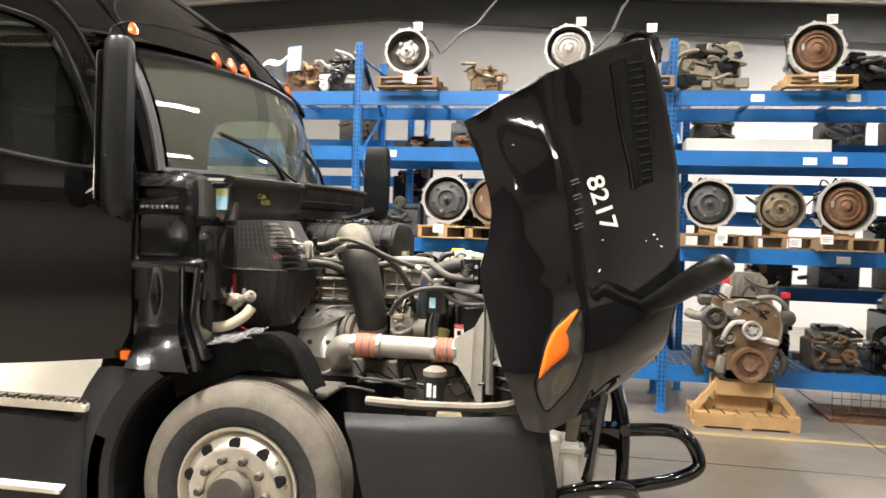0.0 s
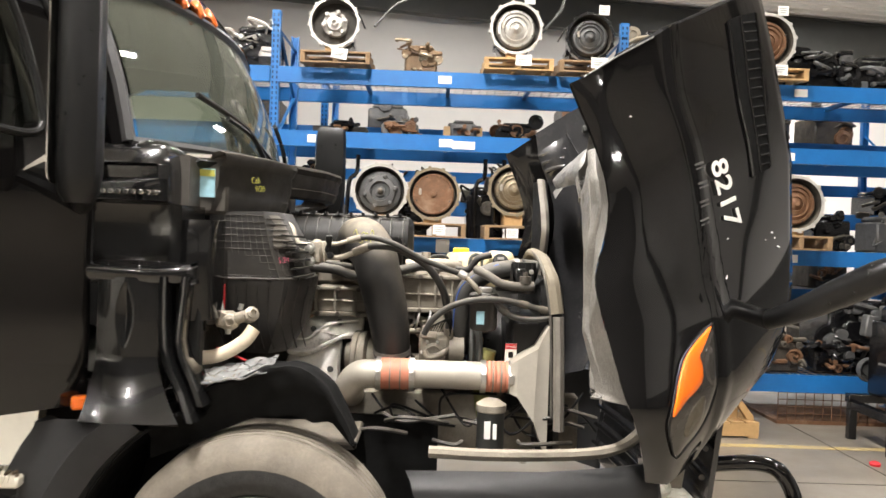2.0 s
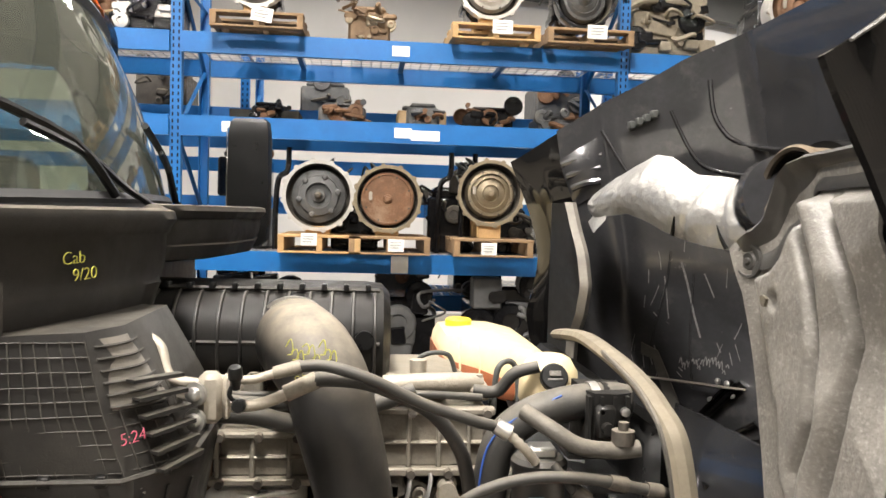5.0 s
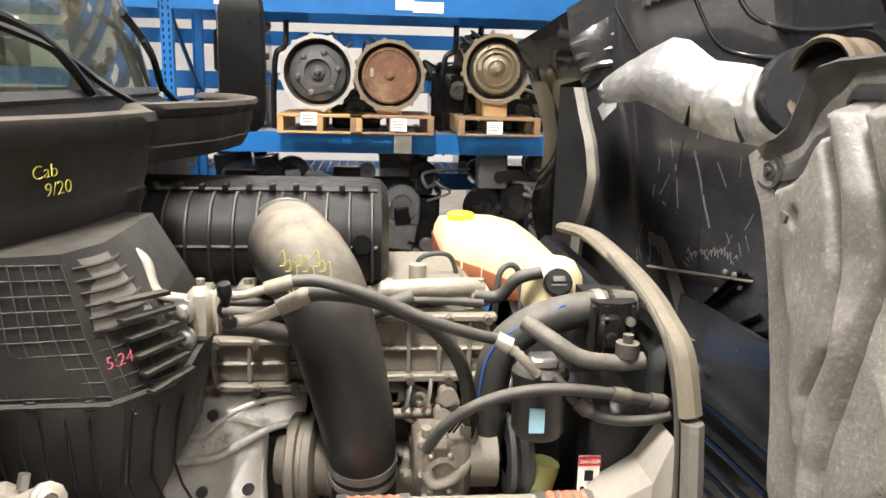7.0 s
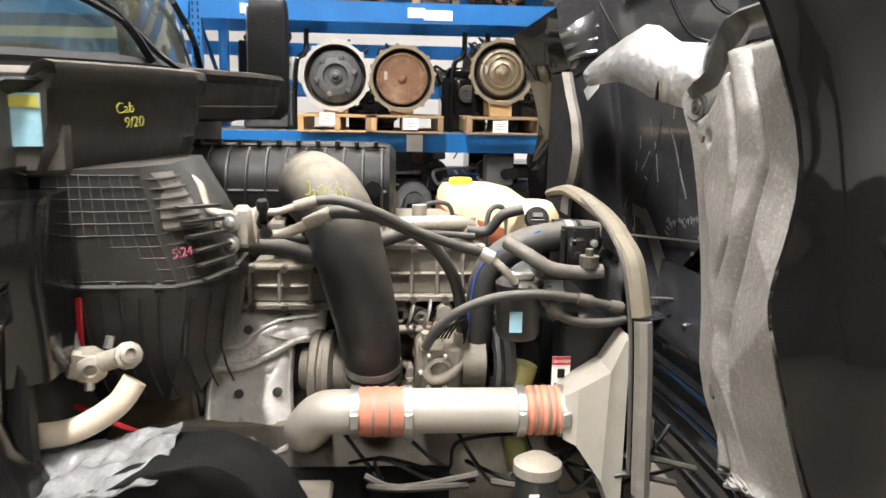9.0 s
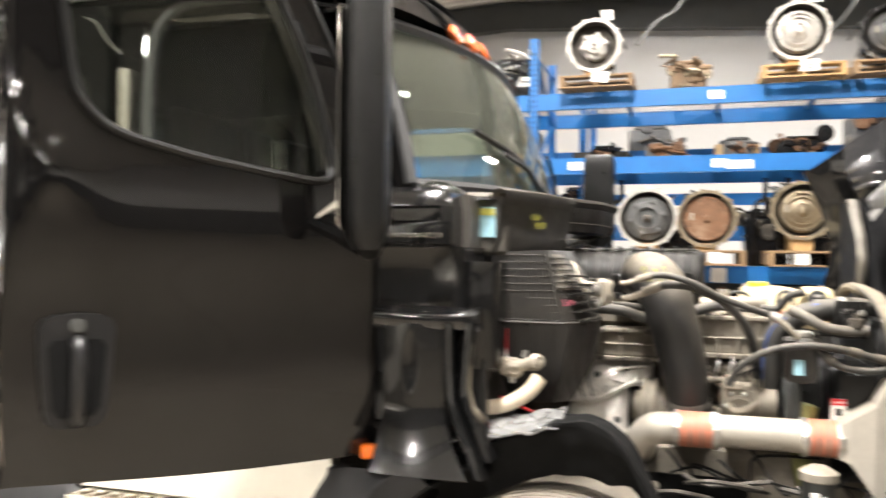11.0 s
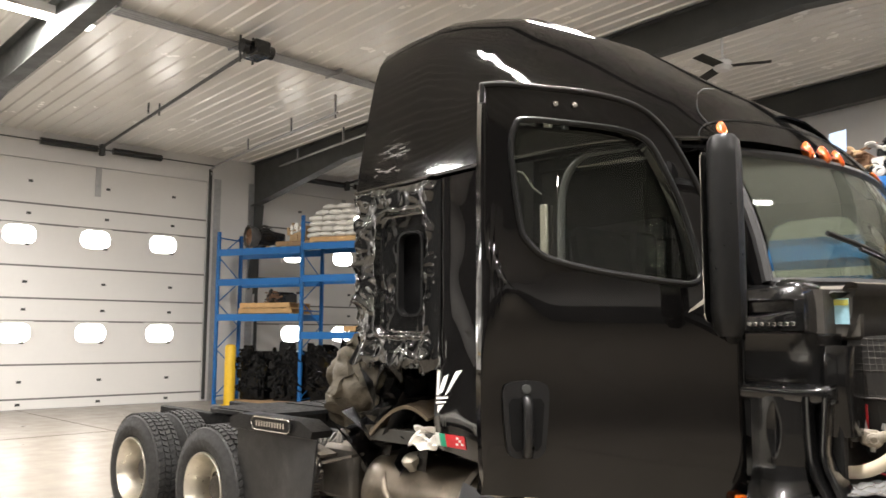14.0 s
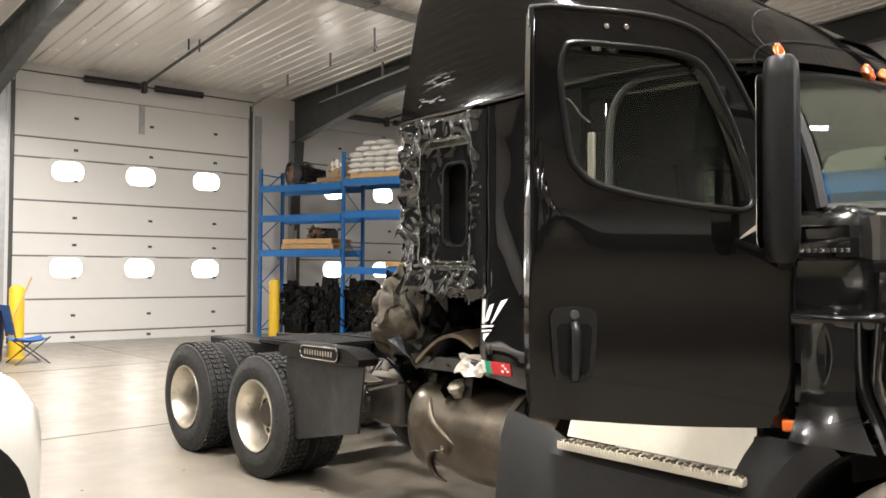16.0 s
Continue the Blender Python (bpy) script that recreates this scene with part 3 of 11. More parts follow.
for y in (-3.4, 4.55, 12.45, 18.25):
    steel_frame(y)


# ---- garage wall with sectional doors; it stands slightly out of square ----
GARAGE = Matrix.Translation((-20.75, 8.3, 0)) @ Matrix.Rotation(radians(-5.0), 4, "Z")


def on_wall(u, z, d=0.0):
    """u along the wall (away from the camera), d out into the hall."""
    return GARAGE @ Vector((d, u, z))


DOOR_H, DOOR_W = 5.97, 5.8
DOOR_US = (-7.5, -0.12, 7.24)
SECTIONS = (0.0, 0.25, 1.05, 2.08, 2.62, 3.39, 4.41, 4.89, 5.97)
bm = B()
edges = [-18.0]
for c in DOOR_US:
    edges += [c - DOOR_W / 2, c + DOOR_W / 2]
edges += [12.6]
for a, b in zip(edges[::2], edges[1::2]):
    vs = [on_wall(u, z, d) for u in (a, b) for d in (-0.25, 0.0) for z in (0, 7.5)]
    add(bm, vs, [(0, 1, 3, 2), (4, 6, 7, 5), (0, 4, 5, 1), (2, 3, 7, 6), (0, 2, 6, 4), (1, 5, 7, 3)])
for c in DOOR_US:
    vs = [on_wall(u, z, d) for u in (c - DOOR_W / 2, c + DOOR_W / 2) for d in (-0.25, 0.0) for z in (DOOR_H, 7.5)]
    add(bm, vs, [(0, 1, 3, 2), (4, 6, 7, 5), (0, 4, 5, 1), (2, 3, 7, 6), (0, 2, 6, 4), (1, 5, 7, 3)])
solid("wall_garage", bm, WALL_WHITE, "off-white metal wall with tall overhead doors", "wall", smooth=0)


def wall_box(bm, u0, u1, z0, z1, d0, d1):
    vs = [on_wall(u, z, d) for u in (u0, u1) for d in (d0, d1) for z in (z0, z1)]
    add(bm, vs, [(0, 1, 3, 2), (4, 6, 7, 5), (0, 4, 5, 1), (2, 3, 7, 6), (0, 2, 6, 4), (1, 5, 7, 3)])


def overhead_door(k, c):
    door = thing("door_%d" % k, "closed white sectional overhead garage door with small windows", "garage door", on_wall(c, 0), kind="structure")
    n, win_rows = 8, (2, 5)
    for i in range(n):
        bm = B()
        z0, z1 = SECTIONS[i] + 0.012, SECTIONS[i + 1] - 0.012
        zc = z1 - 0.27
        h = 0.70
        u0, u1 = c - DOOR_W / 2 + 0.02, c + DOOR_W / 2 - 0.02
        if i not in win_rows:
            wall_box(bm, u0, u1, z0, z1, -0.09, -0.045)
        else:
            holes = [c - 1.72, c, c + 1.72]
            wall_box(bm, u0, u1, z0, zc - 0.24, -0.09, -0.045)
            wall_box(bm, u0, u1, zc + 0.24, z1, -0.09, -0.045)
            cuts = [u0] + [e for q in holes for e in (q - 0.38, q + 0.38)] + [u1]
            for a, b in zip(cuts[::2], cuts[1::2]):
                wall_box(bm, a, b, zc - 0.24, zc + 0.24, -0.09, -0.045)
        part("panel", bm, DOOR_WHITE, door, smooth=0)
        if i in win_rows:
            for q in (c - 1.72, c, c + 1.72):
                bm = B()
                # corners rounded far past the real panes to imitate their glare
                inn = rounded(0.72, 0.46, 0.20, 5, q, zc)
                big = rounded(0.82, 0.56, 0.02, 5, q, zc)
                ring_plate(bm, big, inn, lambda u, v, w: on_wall(u, v, -0.06 + w), 0.03)
                frame_ob = part("window_frame", bm, DOOR_WHITE, door)
                bm = B()
                prism(bm, rounded(0.74, 0.48, 0.21, 5, q, zc), lambda u, v, w: on_wall(u, v, -0.075 + w), 0.004)
                part("pane", bm, DAYLIGHT, frame_ob, "bright daylit pane")
    bm = B()
    for i in range(1, n):
        wall_box(bm, c - DOOR_W / 2 + 0.02, c + DOOR_W / 2 - 0.02, SECTIONS[i] - 0.022, SECTIONS[i] + 0.022, -0.08, -0.043)
    part("joint_seal", bm, JOINT_DARK, door, smooth=0)
    for i in range(n):
        for du in (-1.55, 0.25, 1.95):
            bm = B()
            wall_box(bm, c + du - 0.05, c + du + 0.05, (SECTIONS[i] + SECTIONS[i + 1]) / 2 - 0.03, (SECTIONS[i] + SECTIONS[i + 1]) / 2 + 0.03, -0.043, -0.02)
            part("hinge", bm, DARK_STEEL, door, smooth=0)
    # tracks, shaft and springs
    for s in (-1, 1):
        bm = B()
        e = c + s * (DOOR_W / 2 + 0.04)
        wall_box(bm, e - 0.04, e + 0.04, 0.05, DOOR_H + 0.35, 0.0, 0.05)
        part("track", bm, DARK_STEEL, door, smooth=0)
        bm = B()
        wall_box(bm, e - 0.1 + s * 0.22, e + 0.1 + s * 0.22, 0.0, DOOR_H + 0.1, 0.0, 0.03)
        part("jamb", bm, GALVANISED, door, smooth=0)
    bm = B()
    cyl(bm, on_wall(c - DOOR_W / 2 - 0.1, DOOR_H + 0.42, 0.18), on_wall(c + DOOR_W / 2 + 0.1, DOOR_H + 0.42, 0.18), 0.018, seg=8)
    part("shaft", bm, DARK_STEEL, door)
    for a, b in ((-1.45, -0.12), (0.25, 1.5)):
        bm = B()
        n_r = 40
        tube(bm, [on_wall(c + a + (b - a) * i / n_r, DOOR_H + 0.42, 0.18) for i in range(n_r + 1)], 0.085, seg=10, steps=1, ribs=0.08)
        part("spring", bm, OILY_BLACK, door, "black coil torsion spring")
    bm = B()
    box(bm, on_wall(c, DOOR_H + 0.42, 0.14) - Vector((0.08, 0.05, 0.14)), on_wall(c, DOOR_H + 0.42, 0.14) + Vector((0.08, 0.05, 0.14)))
    part("bearing_plate", bm, DARK_STEEL, door, smooth=0)
    bm = B()
    wall_box(bm, c - 0.07, c + 0.07, DOOR_H - 0.75, DOOR_H + 0.1, -0.04, -0.015)
    part("pull_bracket", bm, GALVANISED, door, smooth=0)
    # ceiling rails and door operator
    for s in (-1, 1):
        bm = B()
        e = c + s * (DOOR_W / 2 + 0.05)
        tube(bm, [on_wall(e, DOOR_H + 0.2, 0.1), on_wall(e, DOOR_H + 0.42, 0.6), on_wall(e, DOOR_H + 0.6, 6.4)], 0.03, seg=6, steps=4)
        for d in (2.2, 4.4, 6.3):
            box(bm, on_wall(e, DOOR_H + 0.5, d) - Vector((0.02, 0.02, 0)), on_wall(e, DOOR_H + 1.1, d) + Vector((0.02, 0.02, 0)))
        part("ceiling_rail", bm, GALVANISED, door)
    bm = B()
    tube(bm, [on_wall(c, DOOR_H + 0.5, 0.2), on_wall(c, DOOR_H + 0.78, 8.2)], 0.035, seg=6, steps=1)
    for d in (3.6, 8.0):
        box(bm, on_wall(c - 0.12, DOOR_H + 0.6, d) - Vector((0.015, 0.015, 0)), on_wall(c - 0.12, DOOR_H + 1.15, d) + Vector((0.015, 0.015, 0)))
        box(bm, on_wall(c + 0.12, DOOR_H + 0.6, d) - Vector((0.015, 0.015, 0)), on_wall(c + 0.12, DOOR_H + 1.15, d) + Vector((0.015, 0.015, 0)))
    part("operator_rail", bm, DARK_STEEL, door)
    bm = B()
    p = on_wall(c, DOOR_H + 0.72, 8.4)
    box(bm, p - Vector((0.22, 0.16, 0.14)), p + Vector((0.22, 0.16, 0.14)), 0.03)
    cyl(bm, p + Vector((0.0, -0.3, 0.02)), p + Vector((0, 0.3, 0.02)), 0.12, seg=14)
    part("operator_motor", bm, OILY_BLACK, door, "dark hanging door operator motor")
    return door


for k, c in enumerate(DOOR_US):
    overhead_door(k + 1, c)

# conduits under the ceiling
bm = B()
for k in range(4):
    tube(bm, [(-13.2 + k * 0.09, y, ceiling_z(-13.2) - 0.09) for y in (FRONT_Y, 0, BACK_Y)], 0.028, seg=6, steps=1)
for y in [FRONT_Y + 1 + 2.2 * i for i in range(12)]:
    box(bm, (-13.3, y, ceiling_z(-13.2) - 0.13), (-12.8, y + 0.04, ceiling_z(-13.2) - 0.03))
solid("conduit", bm, GALVANISED, "bundle of grey conduits clipped under the ceiling", "conduit", "structure")


# ---- lamps ----
def strip_lamp(x, y, share):
    z = ceiling_z(x) - 0.12
    lamp = thing("ceiling_light", "long white LED strip light under the ceiling", "ceiling light", (x, y, z), "workshop ceiling lights")
    bm = B()
    box(bm, (x - 0.17, y - 0.95, z - 0.06), (x + 0.17, y + 0.95, z + 0.1), 0.01)
    part("housing", bm, WALL_WHITE, lamp)
    bm = B()
    box(bm, (x - 0.14, y - 0.92, z - 0.075), (x + 0.14, y + 0.92, z - 0.062))
    part("diffuser", bm, LED, lamp)
    data = bpy.data.lights.new("strip light", "AREA")
    data.shape, data.size, data.size_y, data.energy, data.color = "RECTANGLE", 0.28, 1.84, LAMP_POWER * share, (1.0, 0.965, 0.93)
    ob = new("strip_light", data)
    ob.location = (x, y, z - 0.085)
    ob.parent = None
    return lamp


for x, y, share in LAMP_SPOTS:
    strip_lamp(x, y, share)


# ceiling fan at rest
def ceiling_fan(x, y):
    z = ceiling_z(x)
    fan = thing("ceiling_fan", "white three-blade ceiling fan on a long rod", "ceiling fan", (x, y, z - 1.2))
    bm = B()
    cyl(bm, (x, y, z), (x, y, z - 1.0), 0.02, seg=8)
    part("rod", bm, WALL_WHITE, fan)
    bm = B()
    lathe(bm, [(0, 0), (0.1, 0), (0.16, 0.06), (0.16, 0.14), (0.08, 0.2), (0, 0.2)], (x, y, z - 1.2), (0, 0, 1), 20)
    part("motor", bm, WALL_WHITE, fan)
    for i in range(3):
        bm = B()
        a = 120 * i + 25
        box(bm, (x + 0.12, y - 0.09, z - 1.13), (x + 0.75, y + 0.09, z - 1.115), 0.0, (8, 0, a), (x, y, z - 1.12))
        part("blade", bm, GREY_TRIM, fan)
    return fan


ceiling_fan(-6.4, 12.6)

# ---- the truck: cab ----
CY = 4.8                      # the truck's middle line; it points along +x
truck = thing("semi_truck", "black damaged sleeper-cab tractor, hood tipped forward, door open", "truck", (-4.0, CY, 0))


def mir(p):
    return Vector((p[0], 2 * CY - p[1], p[2]))


# roof: stations of x, height of the side edge, height of the crown, forward bulge of the middle
ROOF = [(-4.86, 2.74, 3.875, 0.0), (-4.6, 2.75, 3.914, 0.0), (-4.3, 2.76, 3.931, 0.0), (-3.75, 2.78, 3.848, 0.03), (-3.3, 2.78, 3.60, 0.06), (-2.95, 2.77, 3.326, 0.10),
        (-2.6, 2.74, 3.049, 0.17), (-2.38, 2.70, 2.819, 0.20), (-2.27, 2.665, 2.698, 0.20)]
CROWN = [(1.20, 0.0), (1.195, 0.18), (1.175, 0.36), (1.13, 0.54), (1.05, 0.70), (0.93, 0.82), (0.76, 0.905), (0.52, 0.965), (0.26, 0.992), (0.0, 1.0)]

REAR_WIDTH = [1.212, 1.18, 1.14, 1.10, 1.06, 1.015, 0.955, 0.84, 0.52, 0.0]      # boxier section of the roof's tail


def roof_point(x, k):
    zs, zr, bulge = lerp_table(ROOF, x)
    w, h = CROWN[k]
    q = max(0.0, min(1.0, (-3.3 - x) / 0.9))
    w += (REAR_WIDTH[k] - w) * q * q * (3 - 2 * q)
    return Vector((x + bulge * (1 - (w / 1.2) ** 2), CY - w, zs + (zr - zs) * h))


bm = B()
xs = sorted({x for x, *_ in ROOF} | {-4.05, -3.5, -3.1, -2.78, -2.5, -2.44, -2.32})
rows = []
for x in xs:
    half = [roof_point(x, k) for k in range(len(CROWN))]
    rows.append(half + [mir(p) for p in half[-2::-1]])
loft(bm, rows, closed=False)
back = rows[0]
bm.faces.new([bm.verts.new(p + Vector((0.001, 0, 0))) for p in back])
bmesh.ops.solidify(bm, geom=bm.faces[:], thickness=0.03)
part("roof", bm, BLACK_PAINT, truck, "gloss black raised roof fairing")
# seam lines on the visor and roof
bm = B()
seam = [roof_point(-2.40 - 0.03 * k / 9, k) + Vector((0.002, -0.001, 0.002)) for k in range(0, 10)]
tube(bm, seam + [mir(p) for p in seam[-2::-1]], 0.003, 5, 3)
part("roof_seam", bm, BLACK_PLASTIC, truck)
bm = B()
tube(bm, [roof_point(-2.40, 3) + Vector((0, -0.002, 0)), roof_point(-2.52, 4) + Vector((0, -0.002, 0)), roof_point(-2.68, 6) + Vector((0, 0, 0.002)), roof_point(-2.78, 8) + Vector((0, 0, 0.002))], 0.003, 5, 4)
part("roof_seam", bm, BLACK_PLASTIC, truck)
bm = B()
tube(bm, [roof_point(x, 0) + Vector((0, -0.006, 0)) for x in xs], 0.012, 6, 2)
part("drip_rail", bm, BLACK_PAINT, truck)
bm = B()
tube(bm, [mir(roof_point(x, 0)) + Vector((0, 0.006, 0)) for x in xs], 0.012, 6, 2)
part("drip_rail", bm, BLACK_PAINT, truck)

# marker lamps above the windscreen
for lx, y, lz in ((-2.325, 3.68, 2.745), (-2.135, 4.22, 2.715), (-2.105, 4.36, 2.713), (-2.095, 4.52, 2.715), (-2.175, 5.42, 2.745)):
    w = abs(CY - y) / 1.2
    c = Vector((lx + 0.002, y, lz + 0.002))
    nrm = Vector((0.8, -0.55 * (1 if y < CY else -1) * w, 0.5)).normalized()
    across = Vector((0, 0, 1)).cross(nrm).normalized()
    up = nrm.cross(across)
    up = (up + across * 0.12).normalized()

    def oval(ra, rb, h):
        return [c + nrm * h + across * ra * math.cos(a) + up * rb * math.sin(a) for a in (2 * math.pi * k / 20 for k in range(20))]
    bm = B()
    loft(bm, [oval(0.019, 0.046, -0.03), oval(0.019, 0.046, 0.004), oval(0.015, 0.040, 0.008), oval(0.008, 0.026, 0.010), oval(0.001, 0.004, 0.011)], caps=True)
    lamp = part("marker_lamp", bm, MARKER_ORANGE, truck, "orange roof marker lamp", 60)
    bm = B()
    loft(bm, [oval(0.024, 0.052, -0.03), oval(0.026, 0.054, 0.001), oval(0.023, 0.051, 0.004), oval(0.019, 0.046, 0.002)])
    part("lamp_rim", bm, ORANGE_RIM, lamp, "", 60)


# windscreen between the cowl and the visor
def screen(u, v, push=0.0):
    """u across (near to far), v up."""
    w = (u - 0.5) * 2
    xb, xt = -2.12 + 0.28 * (1 - w * w), -2.327 + 0.25 * (1 - w * w)
    zb, zt = 2.035 + 0.02 * (1 - w * w), 2.645 + 0.02 * (1 - w * w)
    return Vector((xb + (xt - xb) * v + 0.03 * math.sin(math.pi * v) + push, CY - 1.17 * (1 - 2 * u) * (1 - 0.015 * v), zb + (zt - zb) * v))


bm = B()
sheet(bm, lambda u, v: screen(0.02 + 0.96 * u, 0.02 + 0.95 * v), 24, 8, 0.006)
wind = part("windscreen", bm, WINDSHIELD_GLASS, truck, "tinted curved windscreen")
wind.visible_shadow = False
bm = B()
tube(bm, [screen(u, 1.0) for u in [i / 16 for i in range(17)]], 0.022, 6, 1)
tube(bm, [screen(u, 0.0) for u in [i / 16 for i in range(17)]], 0.02, 6, 1)
for u in (0.0, 1.0):
    tube(bm, [screen(u, v) for v in (0, 0.33, 0.66, 1.0)], 0.024, 6, 2)
part("screen_seal", bm, GREY_PLASTIC, truck)
# pillars
for f in (lambda p: Vector(p), mir):
    bm = B()
    loft(bm, [[f(p) for p in ring] for ring in (
        [(-2.16, 3.615, 1.98), (-2.10, 3.63, 1.98), (-2.13, 3.70, 1.98), (-2.28, 3.68, 1.98)],
        [(-2.27, 3.62, 2.34), (-2.20, 3.635, 2.34), (-2.22, 3.70, 2.34), (-2.36, 3.68, 2.34)],
        [(-2.40, 3.635, 2.72), (-2.29, 3.64, 2.70), (-2.32, 3.72, 2.70), (-2.48, 3.70, 2.72)])], caps=True)
    part("pillar", bm, BLACK_PAINT, truck)

# sleeper side walls, bulging slightly; the near one is dented, with a window opening
SLEEP_X0, SLEEP_X1 = -4.86, -3.36
WIN = (-4.452, -4.243, 1.93, 2.435)      # window opening in the near sleeper wall
PRESS = (-4.395, 2.185, 0.245, 0.395, 0.09)   # pressed panel round the window: middle, half sizes, corner


def ridge(p, s):
    return 1.0 - 2.2 * abs(noise.noise(p * s))


def inside_press(x, z, grow=0.0):
    """Distance inside (+) the pressed panel's rounded edge."""
    cx, cz, hx, hz, r = PRESS
    dx, dz = abs(x - cx) - hx - grow + r, abs(z - cz) - hz - grow + r
    return r - math.hypot(max(dx, 0.0), max(dz, 0.0)) - min(max(dx, dz), 0.0)


def crushed(x, z):
    """How badly the skin is crushed there."""
    a = 0.22 + 1.1 * math.exp(-((x + 4.90) / 0.20) ** 2) + 1.0 * math.exp(-((z - 1.64) / 0.13) ** 2) + 0.7 * math.exp(-((z - 2.68) / 0.06) ** 2)
    a += 0.9 * math.exp(-((z - 2.08) / 0.10) ** 2) * max(0.0, min(1.0, (-4.42 - x) / 0.2)) + 0.7 * math.exp(-((x + 4.16) / 0.05) ** 2)
    return a * max(0.12, min(1.0, (-4.05 - x) / 0.08))


def crushed_skin(x, z):
    p = Vector((x, 0.0, z))
    a = crushed(x, z)
    d = inside_press(x, z)
    step = max(0.0, min(1.0, d / 0.03))
    y = 3.588 + 0.035 * step * step * (3 - 2 * step) - 0.014 * math.exp(-(d / 0.012) ** 2) + 0.045 * max(0.0, (-4.62 - x) / 0.24)
    q = p + noise.noise_vector(p * 3.0) * 0.06
    y -= a * (0.026 * ridge(q, 3.6) + 0.019 * noise.noise(q * 9.0 + Vector((3, 1, 0))) + 0.010 * ridge(q + Vector((0, 5, 2)), 12.0) + 0.0022 * noise.noise(q * 26.0))
    wob = noise.noise_vector(p * 7.0 + Vector((9, 0, 0))) * 0.018 * a
    return Vector((x + wob.x, y, z + wob.z))


def skin_low(x):
    return 1.615 + 0.035 * noise.noise(Vector((x * 9, 0, 0))) + 0.03 * noise.noise(Vector((x * 31, 2, 0))) - 0.05 * math.exp(-((x + 4.16) / 0.04) ** 2)


bm = B()
NX, NZ = 96, 124
inner = [[None] * (NZ + 1) for _ in range(NX + 1)]
grid = [[None] * (NZ + 1) for _ in range(NX + 1)]
for i in range(NX + 1):
    for j in range(NZ + 1):
        x = SLEEP_X0 - 0.02 + (SLEEP_X0 * -1 - 4.05 + 0.02) * i / NX
        lo = skin_low(x)
        grid[i][j] = bm.verts.new(crushed_skin(x + (0.025 * noise.noise(Vector((0, 0, j * 0.35))) if i == 0 else 0.0), lo + (2.735 - lo) * j / NZ))
        inner[i][j] = bm.verts.new(grid[i][j].co + Vector((0, 0.012, 0)))
for i in range(NX):
    for j in range(NZ):
        a, c = grid[i][j].co, grid[i + 1][j + 1].co
        if WIN[0] < (a.x + c.x) / 2 < WIN[1] and WIN[2] < (a.z + c.z) / 2 < WIN[3]:
            continue
        bm.faces.new((grid[i][j], grid[i + 1][j], grid[i + 1][j + 1], grid[i][j + 1]))
        bm.faces.new((inner[i][j], inner[i][j + 1], inner[i + 1][j + 1], inner[i + 1][j]))
loose = [v for v in bm.verts if not v.link_faces]
bmesh.ops.delete(bm, geom=loose, context="VERTS")
part("crumpled_side", bm, WRECK_PAINT, truck, "crumpled shiny black sleeper side skin", 70)


# body corner behind the door, pushed in and buckled
def quarter(u, v):
    lo = 1.14 - 0.10 * u
    z = lo + (2.745 - lo) * v
    left = -4.055 if z > 1.62 else -4.095
    x = left + (-3.36 - left) * u
    buckle = 0.014 * math.exp(-((x + 3.86 + (z - 1.75) * 0.42) / 0.10) ** 2) * max(0.0, min(1.0, (2.3 - z) / 0.5)) * max(0.0, min(1.0, (z - 1.2) / 0.3))
    crease = -0.012 * math.exp(-((x + 4.03) / 0.022) ** 2)
    tuck = 0.05 * max(0.0, (1.32 - z) / 0.2) ** 1.5
    return Vector((x, 3.60 - 0.035 * math.sin(math.pi * u) - 0.05 * max(0.0, 1.6 - z) + buckle + crease + tuck + 0.006 * noise.noise(Vector((x * 5, z * 4, 0))), z))


bm = B()
sheet(bm, quarter, 30, 60, 0.02)
part("rear_quarter", bm, BLACK_PAINT, truck, "gloss black buckled body corner behind the door", 60)


def on_quarter(x, z, lift=0.004):
    u = max(0.0, min(1.0, (x + 4.095) / 0.735))
    lo = 1.14 - 0.10 * u
    return quarter(u, (z - lo) / (2.745 - lo)) + Vector((0, -lift, 0))


# stickers and part of a white emblem on the body corner
def decal(bm, a, b, c, d, lift, n=6):
    """Patch between four (x, z) corners, lying on the body corner."""
    def f(u, v):
        x = (a[0] * (1 - u) + b[0] * u) * (1 - v) + (d[0] * (1 - u) + c[0] * u) * v
        z = (a[1] * (1 - u) + b[1] * u) * (1 - v) + (d[1] * (1 - u) + c[1] * u) * v
        return on_quarter(x, z, lift)
    sheet(bm, f, n, n, 0.002)


emb = None
for a, b, c, d in (((-4.08, 1.45), (-4.055, 1.45), (-4.05, 1.595), (-4.085, 1.60)), ((-4.045, 1.46), (-4.015, 1.47), (-3.975, 1.575), (-4.01, 1.56)), ((-4.0, 1.45), (-3.965, 1.475), (-3.86, 1.605), (-3.915, 1.59)),
                   ((-4.08, 1.425), (-3.975, 1.435), (-3.97, 1.448), (-4.08, 1.438)), ((-4.08, 1.40), (-3.99, 1.41), (-3.985, 1.42), (-4.08, 1.412)), ((-4.06, 1.36), (-4.04, 1.35), (-4.0, 1.40), (-4.06, 1.39))):
    bm = B()
    decal(bm, a, b, c, d, 0.005)
    emb = part("emblem_stroke", bm, WHITE_PRINT, truck, "stroke of a white slanted emblem", 0)
for x0, x1, mt in ((-4.09, -4.055, WHITE_PRINT), (-4.055, -4.0, GREEN_PRINT), (-4.0, -3.835, RED_PRINT)):
    bm = B()
    decal(bm, (x0, 1.158), (x1, 1.158), (x1, 1.232), (x0, 1.232), 0.005)
    stk = part("sticker", bm, mt, truck, "small bright sticker", 0)
